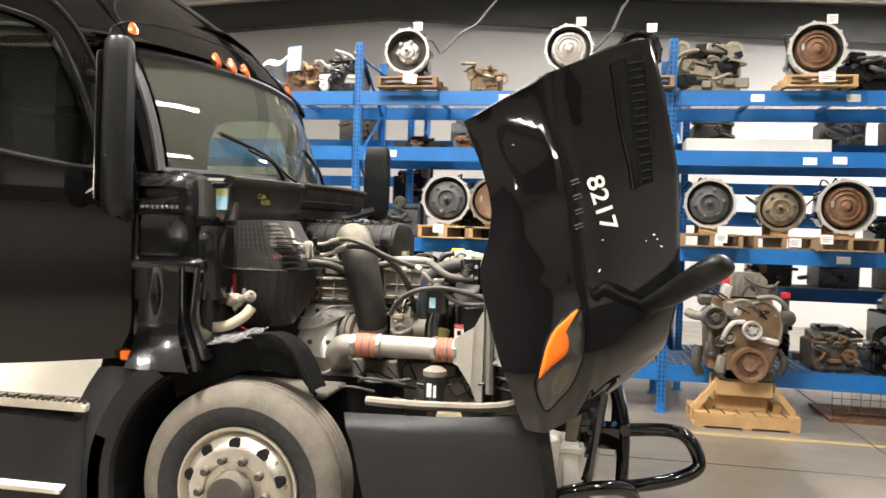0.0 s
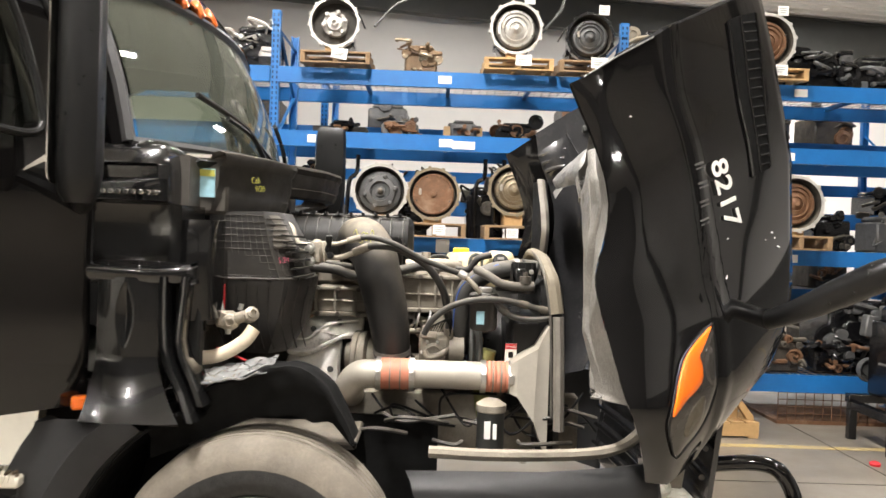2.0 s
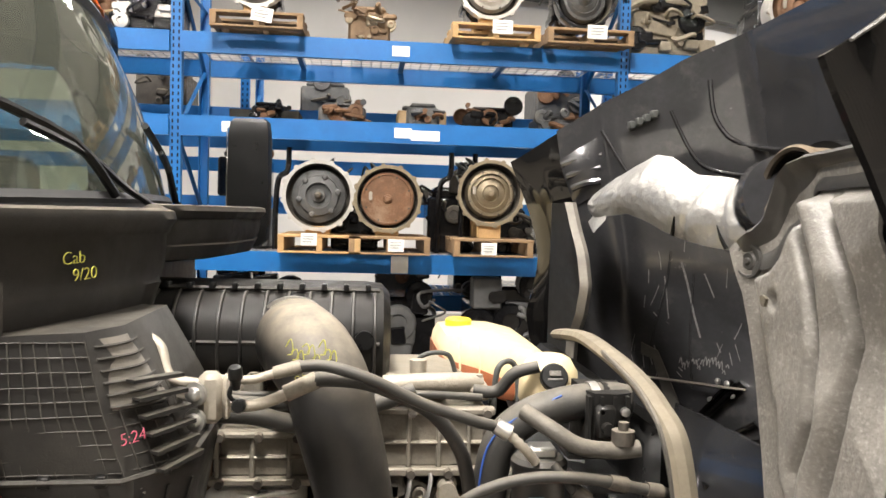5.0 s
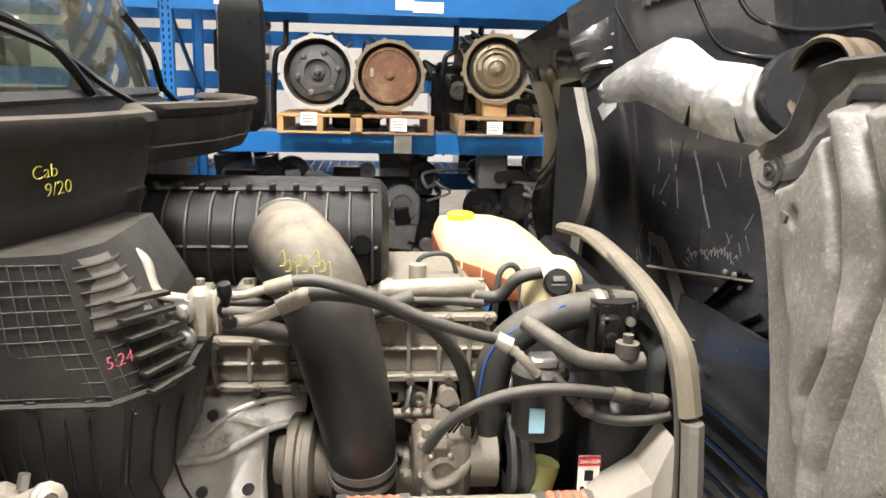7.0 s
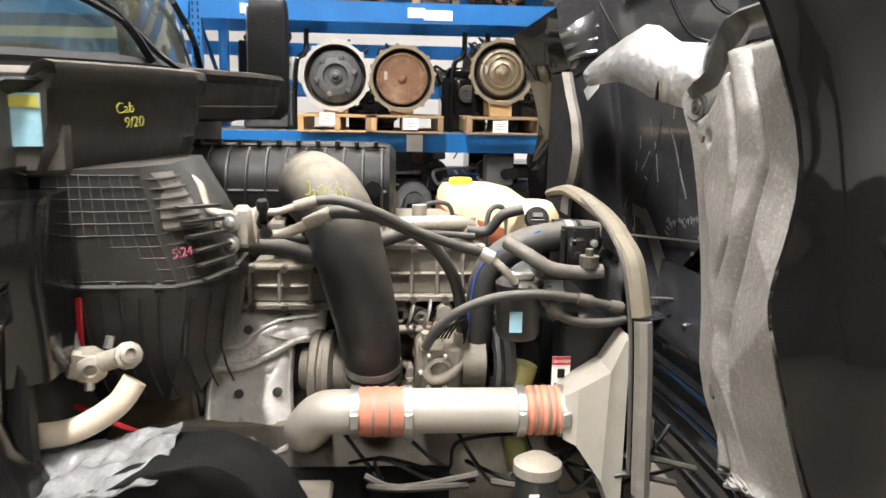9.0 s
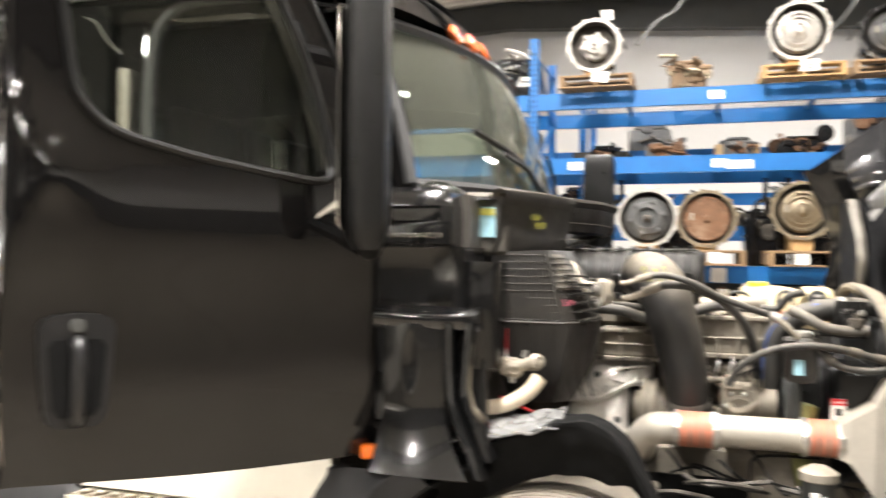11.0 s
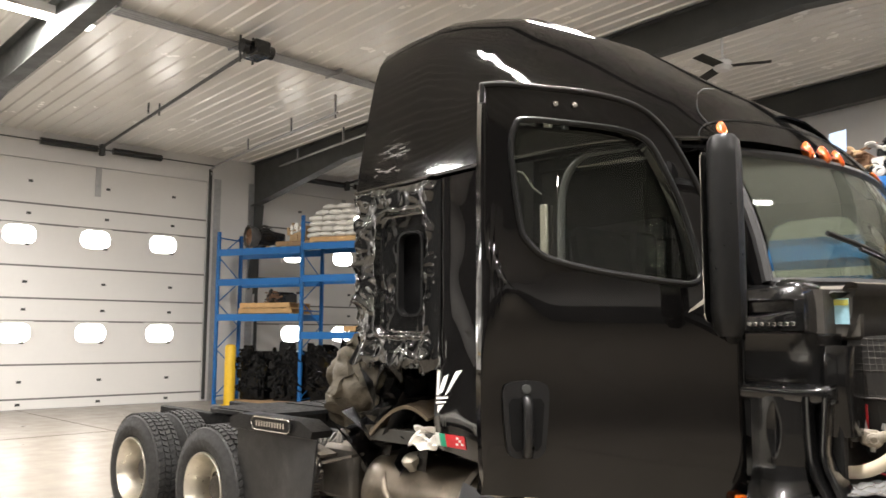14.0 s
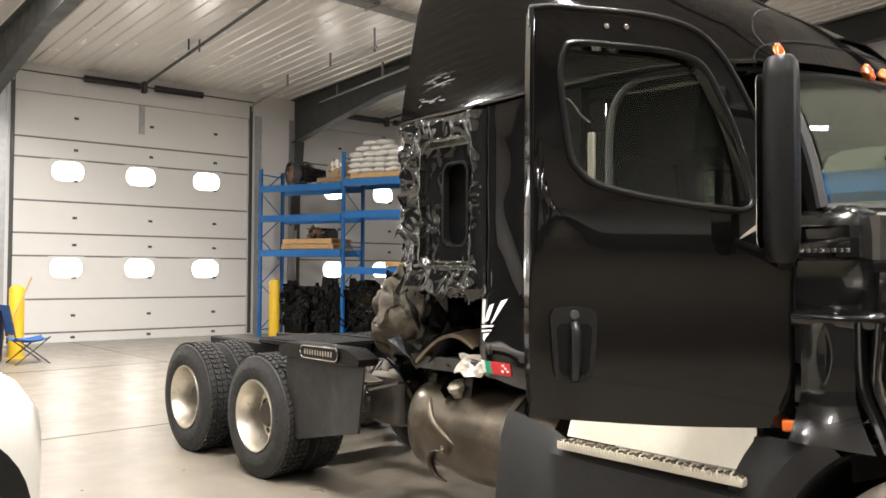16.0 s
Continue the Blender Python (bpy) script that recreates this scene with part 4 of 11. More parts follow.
for x0, z0 in ((-3.915, 1.175), (-3.885, 1.195), (-3.905, 1.21), (-3.87, 1.178)):
    bm = B()
    decal(bm, (x0, z0), (x0 + 0.02, z0), (x0 + 0.02, z0 + 0.012), (x0, z0 + 0.012), 0.008, 2)
    part("sticker_print", bm, WHITE_PRINT, stk, smooth=0)
# frame of the small sleeper window
bm = B()
cw = ((WIN[0] + WIN[1]) / 2, (WIN[2] + WIN[3]) / 2)
ring_plate(bm, rounded(0.235, 0.535, 0.072, 6, *cw), rounded(0.205, 0.505, 0.06, 6, *cw), lambda u, v, w: (u, 3.608 + w, v), 0.05)
part("sleeper_window_frame", bm, BLACK_PLASTIC, truck, "black rubber window frame")
# black sheets added behind the opening to imitate the unlit sleeper inside
bm = B()
box(bm, (-4.85, 4.22, 1.60), (-3.95, 4.24, 2.72))
box(bm, (-4.85, 3.66, 2.70), (-3.95, 4.22, 2.72))
part("window_lining", bm, FELT, truck)
random.seed(3)
for i in range(26):
    bm = B()
    x, z = -4.87 + 0.05 * random.random(), 1.66 + 1.02 * random.random()
    if i > 12:
        x, z = -4.80 + 0.66 * random.random(), 1.57 + 0.07 * random.random()
    p = crushed_skin(x, z)
    along, across, curl = Vector((random.uniform(0.2, 1), random.uniform(-0.6, 0.2), random.uniform(-0.6, 0.6))) * 0.05, Vector((random.uniform(-0.3, 0.3), random.uniform(-0.5, 0.3), 1)) * random.uniform(0.03, 0.07), random.uniform(-0.03, 0.02)
    ring = [p + along * (u - 0.5) + across * (v - 0.5) * (1 - 0.6 * u) + Vector((0, curl * u * u, 0)) for u, v in ((0, 0), (0.5, 0), (1, 0), (1, 1), (0.5, 1), (0, 1))]
    loft(bm, [ring, [r + Vector((0.0, 0.006, 0.0)) for r in ring]], caps=True)
    part("torn_edge", bm, WRECK_PAINT, truck, "torn edge of the crushed skin")
# scuffs on the fairing
def roof_side(x, z):
    k = 0
    while roof_point(x, k + 1).z < z:
        k += 1
    a, b = roof_point(x, k), roof_point(x, k + 1)
    return a.lerp(b, (z - a.z) / (b.z - a.z))


for i in range(34):
    bm = B()
    x, z = -4.70 + 0.30 * random.random(), 2.83 + 0.24 * random.random() ** 1.4
    long, slope = random.uniform(0.02, 0.13), random.uniform(-0.12, 0.3)
    tube(bm, [roof_side(x + long * q, z + long * slope * q + random.uniform(-0.004, 0.004)) + Vector((0, -0.001, 0)) for q in (0, 0.4, 0.7, 1)], random.uniform(0.0015, 0.004), 5, 2)
    part("scuff", bm, SCUFF if i % 3 else WRECK_PAINT, truck, "pale scuff mark")
# far side, rear wall, cab floor, fire wall
bm = B()
box(bm, (-4.86, 5.97, 1.05), (-1.95, 6.0, 1.98))
box(bm, (-4.86, 5.97, 1.98), (-3.5, 6.0, 2.75))
part("far_side", bm, BLACK_PAINT, truck, smooth=0)
bm = B()
FAR_WIN = [(-3.08, 2.04), (-3.10, 2.25), (-3.08, 2.48), (-3.03, 2.58), (-2.93, 2.62), (-2.7, 2.625), (-2.52, 2.615), (-2.46, 2.54), (-2.41, 2.40), (-2.38, 2.25), (-2.37, 2.12), (-2.40, 2.05)]
FAR_OUT = [(-3.5, 1.98), (-3.5, 2.25), (-3.5, 2.5), (-3.5, 2.75), (-3.0, 2.76), (-2.7, 2.76), (-2.48, 2.76), (-2.40, 2.72), (-2.31, 2.5), (-2.24, 2.25), (-2.2, 2.1), (-2.18, 1.98)]
ring_plate(bm, FAR_OUT, FAR_WIN, lambda u, v, w: (u, 5.955 + w, v), 0.06)
far_door = part("far_door", bm, BLACK_PLASTIC, truck, "dark far cab door with a window")
bm = B()
prism(bm, FAR_WIN, lambda u, v, w: (u, 5.98 + w, v), 0.004)
far_glass = part("door_glass", bm, SIDE_GLASS, far_door)
far_glass.visible_shadow = False
bm = B()
box(bm, (-4.84, 3.66, 1.62), (-4.80, 5.97, 2.76))
part("rear_wall", bm, BLACK_PAINT, truck, smooth=0)
bm = B()
box(bm, (-4.78, 3.68, 1.12), (-2.0, 5.97, 1.2))
part("cab_floor", bm, GREY_TRIM, truck, smooth=0)
bm = B()
box(bm, (-2.0, 3.72, 1.1), (-1.93, 5.97, 2.0))
part("fire_wall", bm, DUSTY_PLASTIC, truck, smooth=0)
bm = B()
tube(bm, [(-3.19, 3.635, 1.25), (-3.20, 3.635, 1.8), (-3.205, 3.635, 2.25), (-3.195, 3.635, 2.52), (-3.15, 3.635, 2.655), (-3.04, 3.635, 2.73), (-2.85, 3.635, 2.735), (-2.5, 3.635, 2.72)], 0.02, 8, 5)
part("aperture_seal", bm, GREY_PLASTIC, truck, "grey rubber seal round the door opening")
bm = B()
box(bm, (-3.325, 3.606, 1.7), (-3.28, 3.63, 2.50), 0.006)
part("pillar_strip", bm, SEAL_LOW, truck, "pale bent edge strip on the door pillar")
bm = B()
tube(bm, [(-3.30, 3.60, 2.55), (-3.36, 3.595, 2.60), (-3.42, 3.595, 2.68), (-3.46, 3.59, 2.70)], 0.006, 6, 3)
part("torn_strip", bm, GREY_TRIM, truck)
bm = B()
box(bm, (-3.44, 3.64, 1.15), (-3.21, 3.72, 2.76), 0.02)
box(bm, (-3.44, 3.63, 2.66), (-2.4, 3.72, 2.76), 0.02)
box(bm, (-3.44, 3.63, 1.10), (-2.1, 3.72, 1.2), 0.02)
part("door_frame", bm, BLACK_PAINT, truck)

# inside: dash, steering wheel, seats, sleeper wall
bm = B()
loft(bm, [[(-2.02, y, 1.25), (-2.5, y, 1.45), (-2.55, y, 1.85), (-2.3, y, 2.02), (-1.95, y, 2.0)] for y in (3.76, 4.3, 5.3, 5.95)], closed=True, caps=True)
part("dashboard", bm, BLACK_PLASTIC, truck)
for y in (4.15, 5.45):
    bm = B()
    box(bm, (-3.3, y - 0.25, 1.55), (-2.75, y + 0.25, 1.72), 0.06)
    seat = part("seat", bm, FABRIC, truck, "dark cloth cab seat")
    bm = B()
    box(bm, (-3.36, y - 0.24, 1.68), (-3.2, y + 0.24, 2.42), 0.06, (0, -8, 0))
    part("backrest", bm, FABRIC, seat)
    bm = B()
    box(bm, (-3.2, y - 0.18, 1.2), (-2.85, y + 0.18, 1.55), 0.03)
    part("pedestal", bm, BLACK_PLASTIC, seat)
bm = B()
tube(bm, [(-2.72 + 0.1 * math.sin(a), 5.4 + 0.21 * math.cos(a), 1.92 + 0.19 * math.sin(a)) for a in (2 * math.pi * i / 14 for i in range(15))], 0.016, 6, 2)
part("steering_wheel", bm, BLACK_PLASTIC, truck)
bm = B()
box(bm, (-4.75, 3.9, 1.35), (-3.9, 5.7, 1.75), 0.05)
part("bunk", bm, FABRIC, truck)
for y in (3.9, 5.7):
    bm = B()
    box(bm, (-4.7, y - 0.18, 1.76), (-3.9, y + 0.18, 2.6), 0.03)
    part("sleeper_locker", bm, FABRIC, truck)
bm = B()
sheet(bm, lambda u, v: roof_point(-4.8 + 2.45 * u, 0).lerp(mir(roof_point(-4.8 + 2.45 * u, 0)), v) + Vector((0, 0, 0.35 * math.sin(math.pi * v) - 0.03)), 8, 8, 0.01)
part("headliner", bm, FABRIC, truck)

# ---- open near door ----
HX, HY = -2.26, 3.58
DU = Vector((-0.601, -0.799, 0))
DN = Vector((-0.799, 0.601, 0))        # towards the cab, the door's inner face


def on_door(u, v, w=0.0):
    return Vector((HX, HY, 0)) + DU * u + DN * w + Vector((0, 0, v))


DOOR_OUT = [(1.07, 1.158), (1.098, 1.16), (1.101, 1.20), (1.115, 1.5), (1.115, 2.2), (1.11, 2.78), (1.08, 2.865), (0.85, 2.862), (0.6, 2.845), (0.42, 2.80), (0.31, 2.72), (0.225, 2.60), (0.12, 2.40), (0.03, 2.2),
            (-0.02, 2.0), (-0.03, 1.7), (-0.04, 1.4), (-0.04, 1.14), (-0.04, 1.10), (0.0, 1.10), (0.25, 1.105), (0.6, 1.12)]
DOOR_WIN = [(0.925, 2.20), (0.947, 2.26), (0.958, 2.33), (0.975, 2.46), (0.986, 2.60), (0.966, 2.69), (0.92, 2.718), (0.72, 2.710), (0.55, 2.697), (0.43, 2.672), (0.36, 2.625), (0.30, 2.52), (0.235, 2.38), (0.185, 2.22),
            (0.160, 2.09), (0.163, 2.055), (0.178, 2.034), (0.205, 2.024), (0.25, 2.023), (0.45, 2.047), (0.66, 2.080), (0.84, 2.127)]


def finer(pts, n=4):
    return [(p.x, p.y) for p in curve_points([(a, b, 0) for a, b in pts], n, True)]


DOOR_OUT, DOOR_WIN = finer(DOOR_OUT), finer(DOOR_WIN)
bm = B()


def skin(u, v):
    """Bulge of the outer skin: fuller at the belt, tucked in low down."""
    return -0.035 * math.exp(-((v - 1.93) / 0.25) ** 2) - 0.012 + 0.015 * max(0, 1.4 - v) / 0.3 - 0.022 * math.exp(-((v - 2.01 + 0.25 * max(0, 1.0 - u)) / 0.07) ** 2) * math.exp(-((u - 1.0) / 0.09) ** 2)


rings = []
for k in range(25):
    t = k / 24
    rings.append([on_door(*(a, b), skin(a, b) * (1 - 0.35 * max(0.0, 1 - 7 * t) ** 2)) for a, b in ((o[0] + (i[0] - o[0]) * t, o[1] + (i[1] - o[1]) * t) for o, i in zip(DOOR_OUT, DOOR_WIN))])
rings.append([on_door(a, b, 0.03) for a, b in DOOR_WIN])
rings.append([on_door(a, b, 0.09) for a, b in DOOR_WIN])
rings.append([on_door(a, b, 0.09) for a, b in DOOR_OUT])
rings.append(rings[0])
loft(bm, rings)
bmesh.ops.remove_doubles(bm, verts=bm.verts[:], dist=0.0005)
door = part("cab_door", bm, BLACK_PAINT, truck, "open gloss black cab door")
bm = B()
prism(bm, DOOR_WIN, lambda u, v, w: on_door(u, v, 0.035 + w), 0.005)
g = part("door_glass", bm, SIDE_GLASS, door, "clear side window")
g.visible_shadow = False
bm = B()
tube(bm, [on_door(a, b, skin(a, b) - 0.004) for a, b in DOOR_WIN + DOOR_WIN[:1]], 0.014, 8, 3)
part("window_seal", bm, BLACK_PLASTIC, door)
bm = B()
tube(bm, [on_door(a, b, -0.012) for a, b in DOOR_OUT[20:60]], 0.012, 8, 3)
part("door_edge", bm, BLACK_PLASTIC, door)
for u in (0.79, 0.705):
    bm = B()
    lathe(bm, [(0.012, 0), (0.012, 0.012), (0, 0.016)], on_door(u, 2.79 - 0.01 * (0.79 - u), -0.012), -DN, 12)
    part("door_screw", bm, CHROME, door)
# door handle: bezel, painted recess, pull and lock
bm = B()
BEZ = [(1.028, 1.575), (1.018, 1.60), (0.99, 1.612), (0.93, 1.618), (0.87, 1.612), (0.842, 1.60), (0.832, 1.575), (0.838, 1.45), (0.85, 1.345), (0.86, 1.32), (0.885, 1.305), (0.975, 1.305), (1.0, 1.32), (1.01, 1.345), (1.022, 1.45)]
prism(bm, BEZ, lambda u, v, w: on_door(u, v, -0.034 + w), 0.03)
bez = part("handle_bezel", bm, HANDLE_GREY, door, "black plastic door handle surround")
# flat black patch imitates the shade inside the handle recess
bm = B()
prism(bm, [(1.005, 1.525), (0.99, 1.545), (0.87, 1.545), (0.855, 1.525), (0.868, 1.36), (0.885, 1.335), (0.975, 1.335), (0.992, 1.36)], lambda u, v, w: on_door(u, v, -0.0375 + w), 0.003)
part("handle_recess", bm, FELT, door)
bm = B()
tube(bm, [on_door(0.93, 1.54, -0.036), on_door(0.93, 1.52, -0.062), on_door(0.93, 1.44, -0.068), on_door(0.93, 1.35, -0.062), on_door(0.93, 1.325, -0.036)], 0.022, 10, 4)
part("handle_pull", bm, HANDLE_GREY, door)
bm = B()
lathe(bm, [(0.02, 0), (0.02, 0.006), (0.012, 0.008), (0, 0.004)], on_door(0.93, 1.583, -0.034), -DN, 16)
part("lock", bm, DARK_STEEL, door, "small metal door lock")
bm = B()
box(bm, on_door(0.0, 1.115, -0.03) - Vector((0.03, 0.025, 0.022)), on_door(0.0, 1.115, -0.03) + Vector((0.03, 0.02, 0.025)), 0.008, (0, 0, 30))
part("side_marker", bm, ORANGE_LENS, door, "small orange side marker")
# inner trim and belt chrome sliver near the mirror foot
bm = B()
prism(bm, [(0.10, 2.0), (0.105, 1.965), (0.225, 1.90), (0.215, 1.915)], lambda u, v, w: on_door(u, v, -0.05 + w), 0.01)
part("corner_trim", bm, PIPE_GREY, door)
bm = B()
prism(bm, [(1.05, 1.2), (1.05, 2.0), (0.2, 1.95), (0.02, 1.9), (0.0, 1.2)], lambda u, v, w: on_door(u, v, 0.09 + w), 0.04)
part("inner_trim", bm, GREY_TRIM, door)


# ---- mirrors ----
def mirror_head(f, x, y, z0, z1, parent_label, deep=0.078, back=0.02):
    bm = B()
    ring = []
    zs = [z0, z0 + 0.03, z0 + 0.10, (z0 + z1) / 2, z1 - 0.08, z1 - 0.02, z1]
    ks = [0.55, 0.86, 0.98, 1.0, 0.98, 0.9, 0.7]
    for z, k in zip(zs, ks):
        ring.append([f((x + a * k * deep, y + b * k * 0.052, z)) for a, b in ((-1, 1), (-0.95, -0.2), (-0.6, -0.75), (0, -1), (0.6, -0.9), (1, -0.45), (1.05, 0.3), (0.9, 1))])
    loft(bm, ring, caps=True)
    m = part("door_mirror", bm, BLACK_PLASTIC, truck, parent_label)
    bm = B()
    prism(bm, rounded(0.09, (z1 - z0) * 0.86, 0.04, 3, y, (z0 + z1) / 2), lambda u, v, w: f((x - deep - 0.003 - w, u, v)), 0.004)
    part("mirror_glass", bm, CHROME, m)
    bm = B()
    tube(bm, [f((x - 0.02, y + 0.05, z0 + 0.08)), f((x - back - 0.04, y + 0.20, z0 + 0.02)), f((x - back - 0.16, y + 0.38, z0 - 0.02))], 0.035, 8, 4)
    part("arm", bm, BLACK_PLASTIC, m)
    if back > 0.1:
        return
    bm = B()
    tube(bm, [f((x - 0.02, y + 0.05, z1 - 0.1)), f((x - back - 0.06, y + 0.22, z1 - 0.15)), f((x - back - 0.24, y + 0.40, z1 - 0.20))], 0.03, 8, 4)
    part("arm", bm, BLACK_PLASTIC, m)


mirror_head(Vector, -2.14, 3.27, 1.80, 2.61, "tall black door mirror", 0.068)
mirror_head(mir, -1.76, 3.22, 1.86, 2.47, "tall black door mirror", 0.10, 0.14)

# ---- cowl side, plenum, wipers ----
def outline_loft(bm, sections, caps=True):
    """sections: height, then plan points of one outline."""
    loft(bm, [[(x, y, z) for x, y in pts] for z, pts in sections], caps=caps)


# gloss corner above, with the badge
bm = B()
outline_loft(bm, [(1.812, [(-2.25, 3.605), (-2.10, 3.60), (-2.0, 3.60), (-1.975, 3.615), (-1.955, 3.79), (-1.97, 3.86), (-2.25, 3.86)]),
                  (1.825, [(-2.25, 3.585), (-2.10, 3.58), (-1.995, 3.58), (-1.965, 3.60), (-1.955, 3.79), (-1.97, 3.86), (-2.25, 3.86)]),
                  (1.885, [(-2.25, 3.59), (-2.10, 3.585), (-1.995, 3.578), (-1.965, 3.60), (-1.955, 3.79), (-1.97, 3.86), (-2.25, 3.86)]),
                  (1.905, [(-2.25, 3.618), (-2.10, 3.608), (-1.995, 3.58), (-1.965, 3.60), (-1.955, 3.79), (-1.97, 3.86), (-2.25, 3.86)]),
                  (1.945, [(-2.25, 3.612), (-2.10, 3.60), (-1.995, 3.575), (-1.965, 3.60), (-1.958, 3.79), (-1.97, 3.86), (-2.25, 3.86)]),
                  (1.955, [(-2.25, 3.582), (-2.10, 3.576), (-1.998, 3.574), (-1.965, 3.60), (-1.96, 3.79), (-1.97, 3.86), (-2.25, 3.86)]),
                  (2.00, [(-2.25, 3.59), (-2.10, 3.59), (-2.005, 3.59), (-1.975, 3.61), (-1.97, 3.74), (-1.975, 3.86), (-2.25, 3.86)]),
                  (2.022, [(-2.25, 3.62), (-2.10, 3.62), (-2.02, 3.615), (-1.99, 3.63), (-1.985, 3.72), (-1.985, 3.86), (-2.25, 3.86)]),
                  (2.045, [(-2.25, 3.67), (-2.12, 3.67), (-2.06, 3.67), (-2.04, 3.68), (-2.02, 3.72), (-2.02, 3.86), (-2.25, 3.86)])])
cowl_top = part("cowl_side_upper", bm, COWL_BLACK, truck, "gloss black cowl corner with a chrome badge", 40)
for i in range(8):
    bm = B()
    box(bm, (-2.195 + i * 0.026, 3.572, 1.846), (-2.176 + i * 0.026, 3.58, 1.862), 0.002, (0, 12, 0))
    part("badge_letter", bm, CHROME, cowl_top)
# recessed middle panel and the column beside it
bm = B()
outline_loft(bm, [(z, [(-2.24, 3.63 + k), (-2.15, 3.66 + k), (-1.99, 3.665 + k), (-1.93, 3.64 + k), (-1.91, 3.86), (-2.24, 3.86)]) for z, k in ((1.56, -0.02), (1.60, 0.0), (1.68, 0.012), (1.76, 0.01), (1.815, 0.0))])
part("cowl_side_middle", bm, COWL_BLACK, truck, "recessed gloss black cowl panel", 40)
bm = B()
outline_loft(bm, [(z, [(-1.925, 3.635 + k), (-1.905, 3.62 + k), (-1.84, 3.66 + k), (-1.825, 3.70), (-1.83, 3.86), (-1.925, 3.86)]) for z, k in ((1.40, 0.03), (1.55, 0.01), (1.60, 0.0), (1.72, 0.01), (1.765, 0.03))])
part("cowl_column", bm, COWL_BLACK, truck, "", 40)
# shelf-like ledge with rounded lip
bm = B()
loft(bm, [[(x, 3.68, 1.622 + s), (x, 3.645, 1.612 + s), (x, 3.615, 1.604 + s), (x, 3.598 - b, 1.598 + s), (x, 3.588 - b, 1.592 + s), (x, 3.584 - b, 1.580 + s), (x, 3.586 - b, 1.55 + s), (x, 3.61, 1.53 + s), (x, 3.70, 1.53 + s)]
          for x, s, b in ((-2.26, 0.0, 0.0), (-2.20, -0.002, 0.002), (-2.10, -0.006, 0.004), (-2.0, -0.008, 0.004), (-1.93, -0.004, 0.0), (-1.885, 0.002, -0.02), (-1.865, 0.006, -0.05))], caps=True)
part("cowl_ledge", bm, COWL_BLACK, truck, "gloss black moulded ledge", 60)
for x, y in ((-2.17, 3.60), (-2.06, 3.60), (-1.93, 3.605)):
    bm = B()
    lathe(bm, [(0.012, 0), (0.011, 0.006), (0.006, 0.010), (0, 0.011)], (x, y, 1.592), (0, -0.25, 1), 12)
    part("cowl_clip", bm, COWL_BLACK, truck)


# lower panel with a pressed slot, flaring out over the wheel
def lower_cowl(u, v):
    z = 1.06 + 0.495 * v
    flare = max(0.0, (1.27 - z) / 0.21)
    x0, x1 = -2.20 - 0.02 * flare, -1.985 + 0.02 * max(0.0, 1.35 - z) + 0.10 * flare ** 1.6
    x = x0 + (x1 - x0) * u
    slot = 0.014 * max(0.0, 1 - ((z - 1.42) / 0.11) ** 2 - abs(x + 2.10) / 0.028)
    return Vector((x, 3.592 - 0.012 * math.sin(math.pi * u) + slot - 0.085 * flare ** 1.5, z))


bm = B()
sheet(bm, lower_cowl, 30, 40, 0.015)
part("cowl_side_lower", bm, COWL_BLACK, truck, "black sculpted cowl panel below the pillar", 60)
bm = B()
loft(bm, [[(-1.99 + dx, 3.59 - b, z), (-1.975 + dx, 3.575 - b, z), (-1.955 + dx, 3.575 - b, z), (-1.945 + dx, 3.60 - b, z), (-1.95 + dx, 3.68, z), (-1.99 + dx, 3.68, z)] for z, dx, b in
          ((1.56, 0.0, 0.0), (1.50, 0.0, 0.0), (1.40, 0.002, 0.0), (1.31, 0.01, 0.004), (1.24, 0.035, 0.02), (1.16, 0.085, 0.05), (1.07, 0.13, 0.085))], caps=True)
part("cowl_rib", bm, COWL_BLACK, truck, "", 50)
bm = B()
loft(bm, [[(-1.905 + dx, 3.60 - b, z), (-1.892 + dx, 3.588 - b, z), (-1.875 + dx, 3.59 - b, z), (-1.865 + dx, 3.62 - b, z), (-1.87 + dx, 3.70, z), (-1.905 + dx, 3.70, z)] for z, dx, b in
          ((1.56, -0.01, 0.0), (1.45, -0.02, 0.0), (1.34, -0.03, 0.0), (1.28, -0.015, 0.01), (1.20, 0.03, 0.035), (1.12, 0.07, 0.06))], caps=True)
part("cowl_rib", bm, COWL_BLACK, truck, "", 50)
bm = B()
box(bm, (-1.985, 3.665, 1.12), (-1.86, 3.72, 1.56), 0.01)
part("cowl_backing", bm, DUCT, truck)


# plenum tray below the windscreen: its front lip bows forward
LIP = [(3.74, -1.95), (3.87, -1.87), (4.0, -1.81), (4.12, -1.755), (4.33, -1.715), (4.44, -1.70), (4.49, -1.73), (4.55, -1.70), (4.8, -1.605), (5.1, -1.57), (5.4, -1.60), (5.7, -1.70), (5.84, -1.86)]
NOTCH = 0.352


def lip(t, grow=0.0):
    """t from near (0) to far (1)."""
    y = 3.74 + 2.1 * t
    return Vector((lerp_table(LIP, y)[0] + grow, y, 0))


TRAY = [(-0.02, 2.0), (0.0, 2.028), (0.02, 2.034), (0.04, 2.028), (0.046, 2.008), (0.034, 1.99), (0.03, 1.978), (0.022, 1.972), (0.018, 1.90), (0.006, 1.865), (0.010, 1.858), (-0.012, 1.80), (-0.07, 1.785)]
bm = B()
rows = []
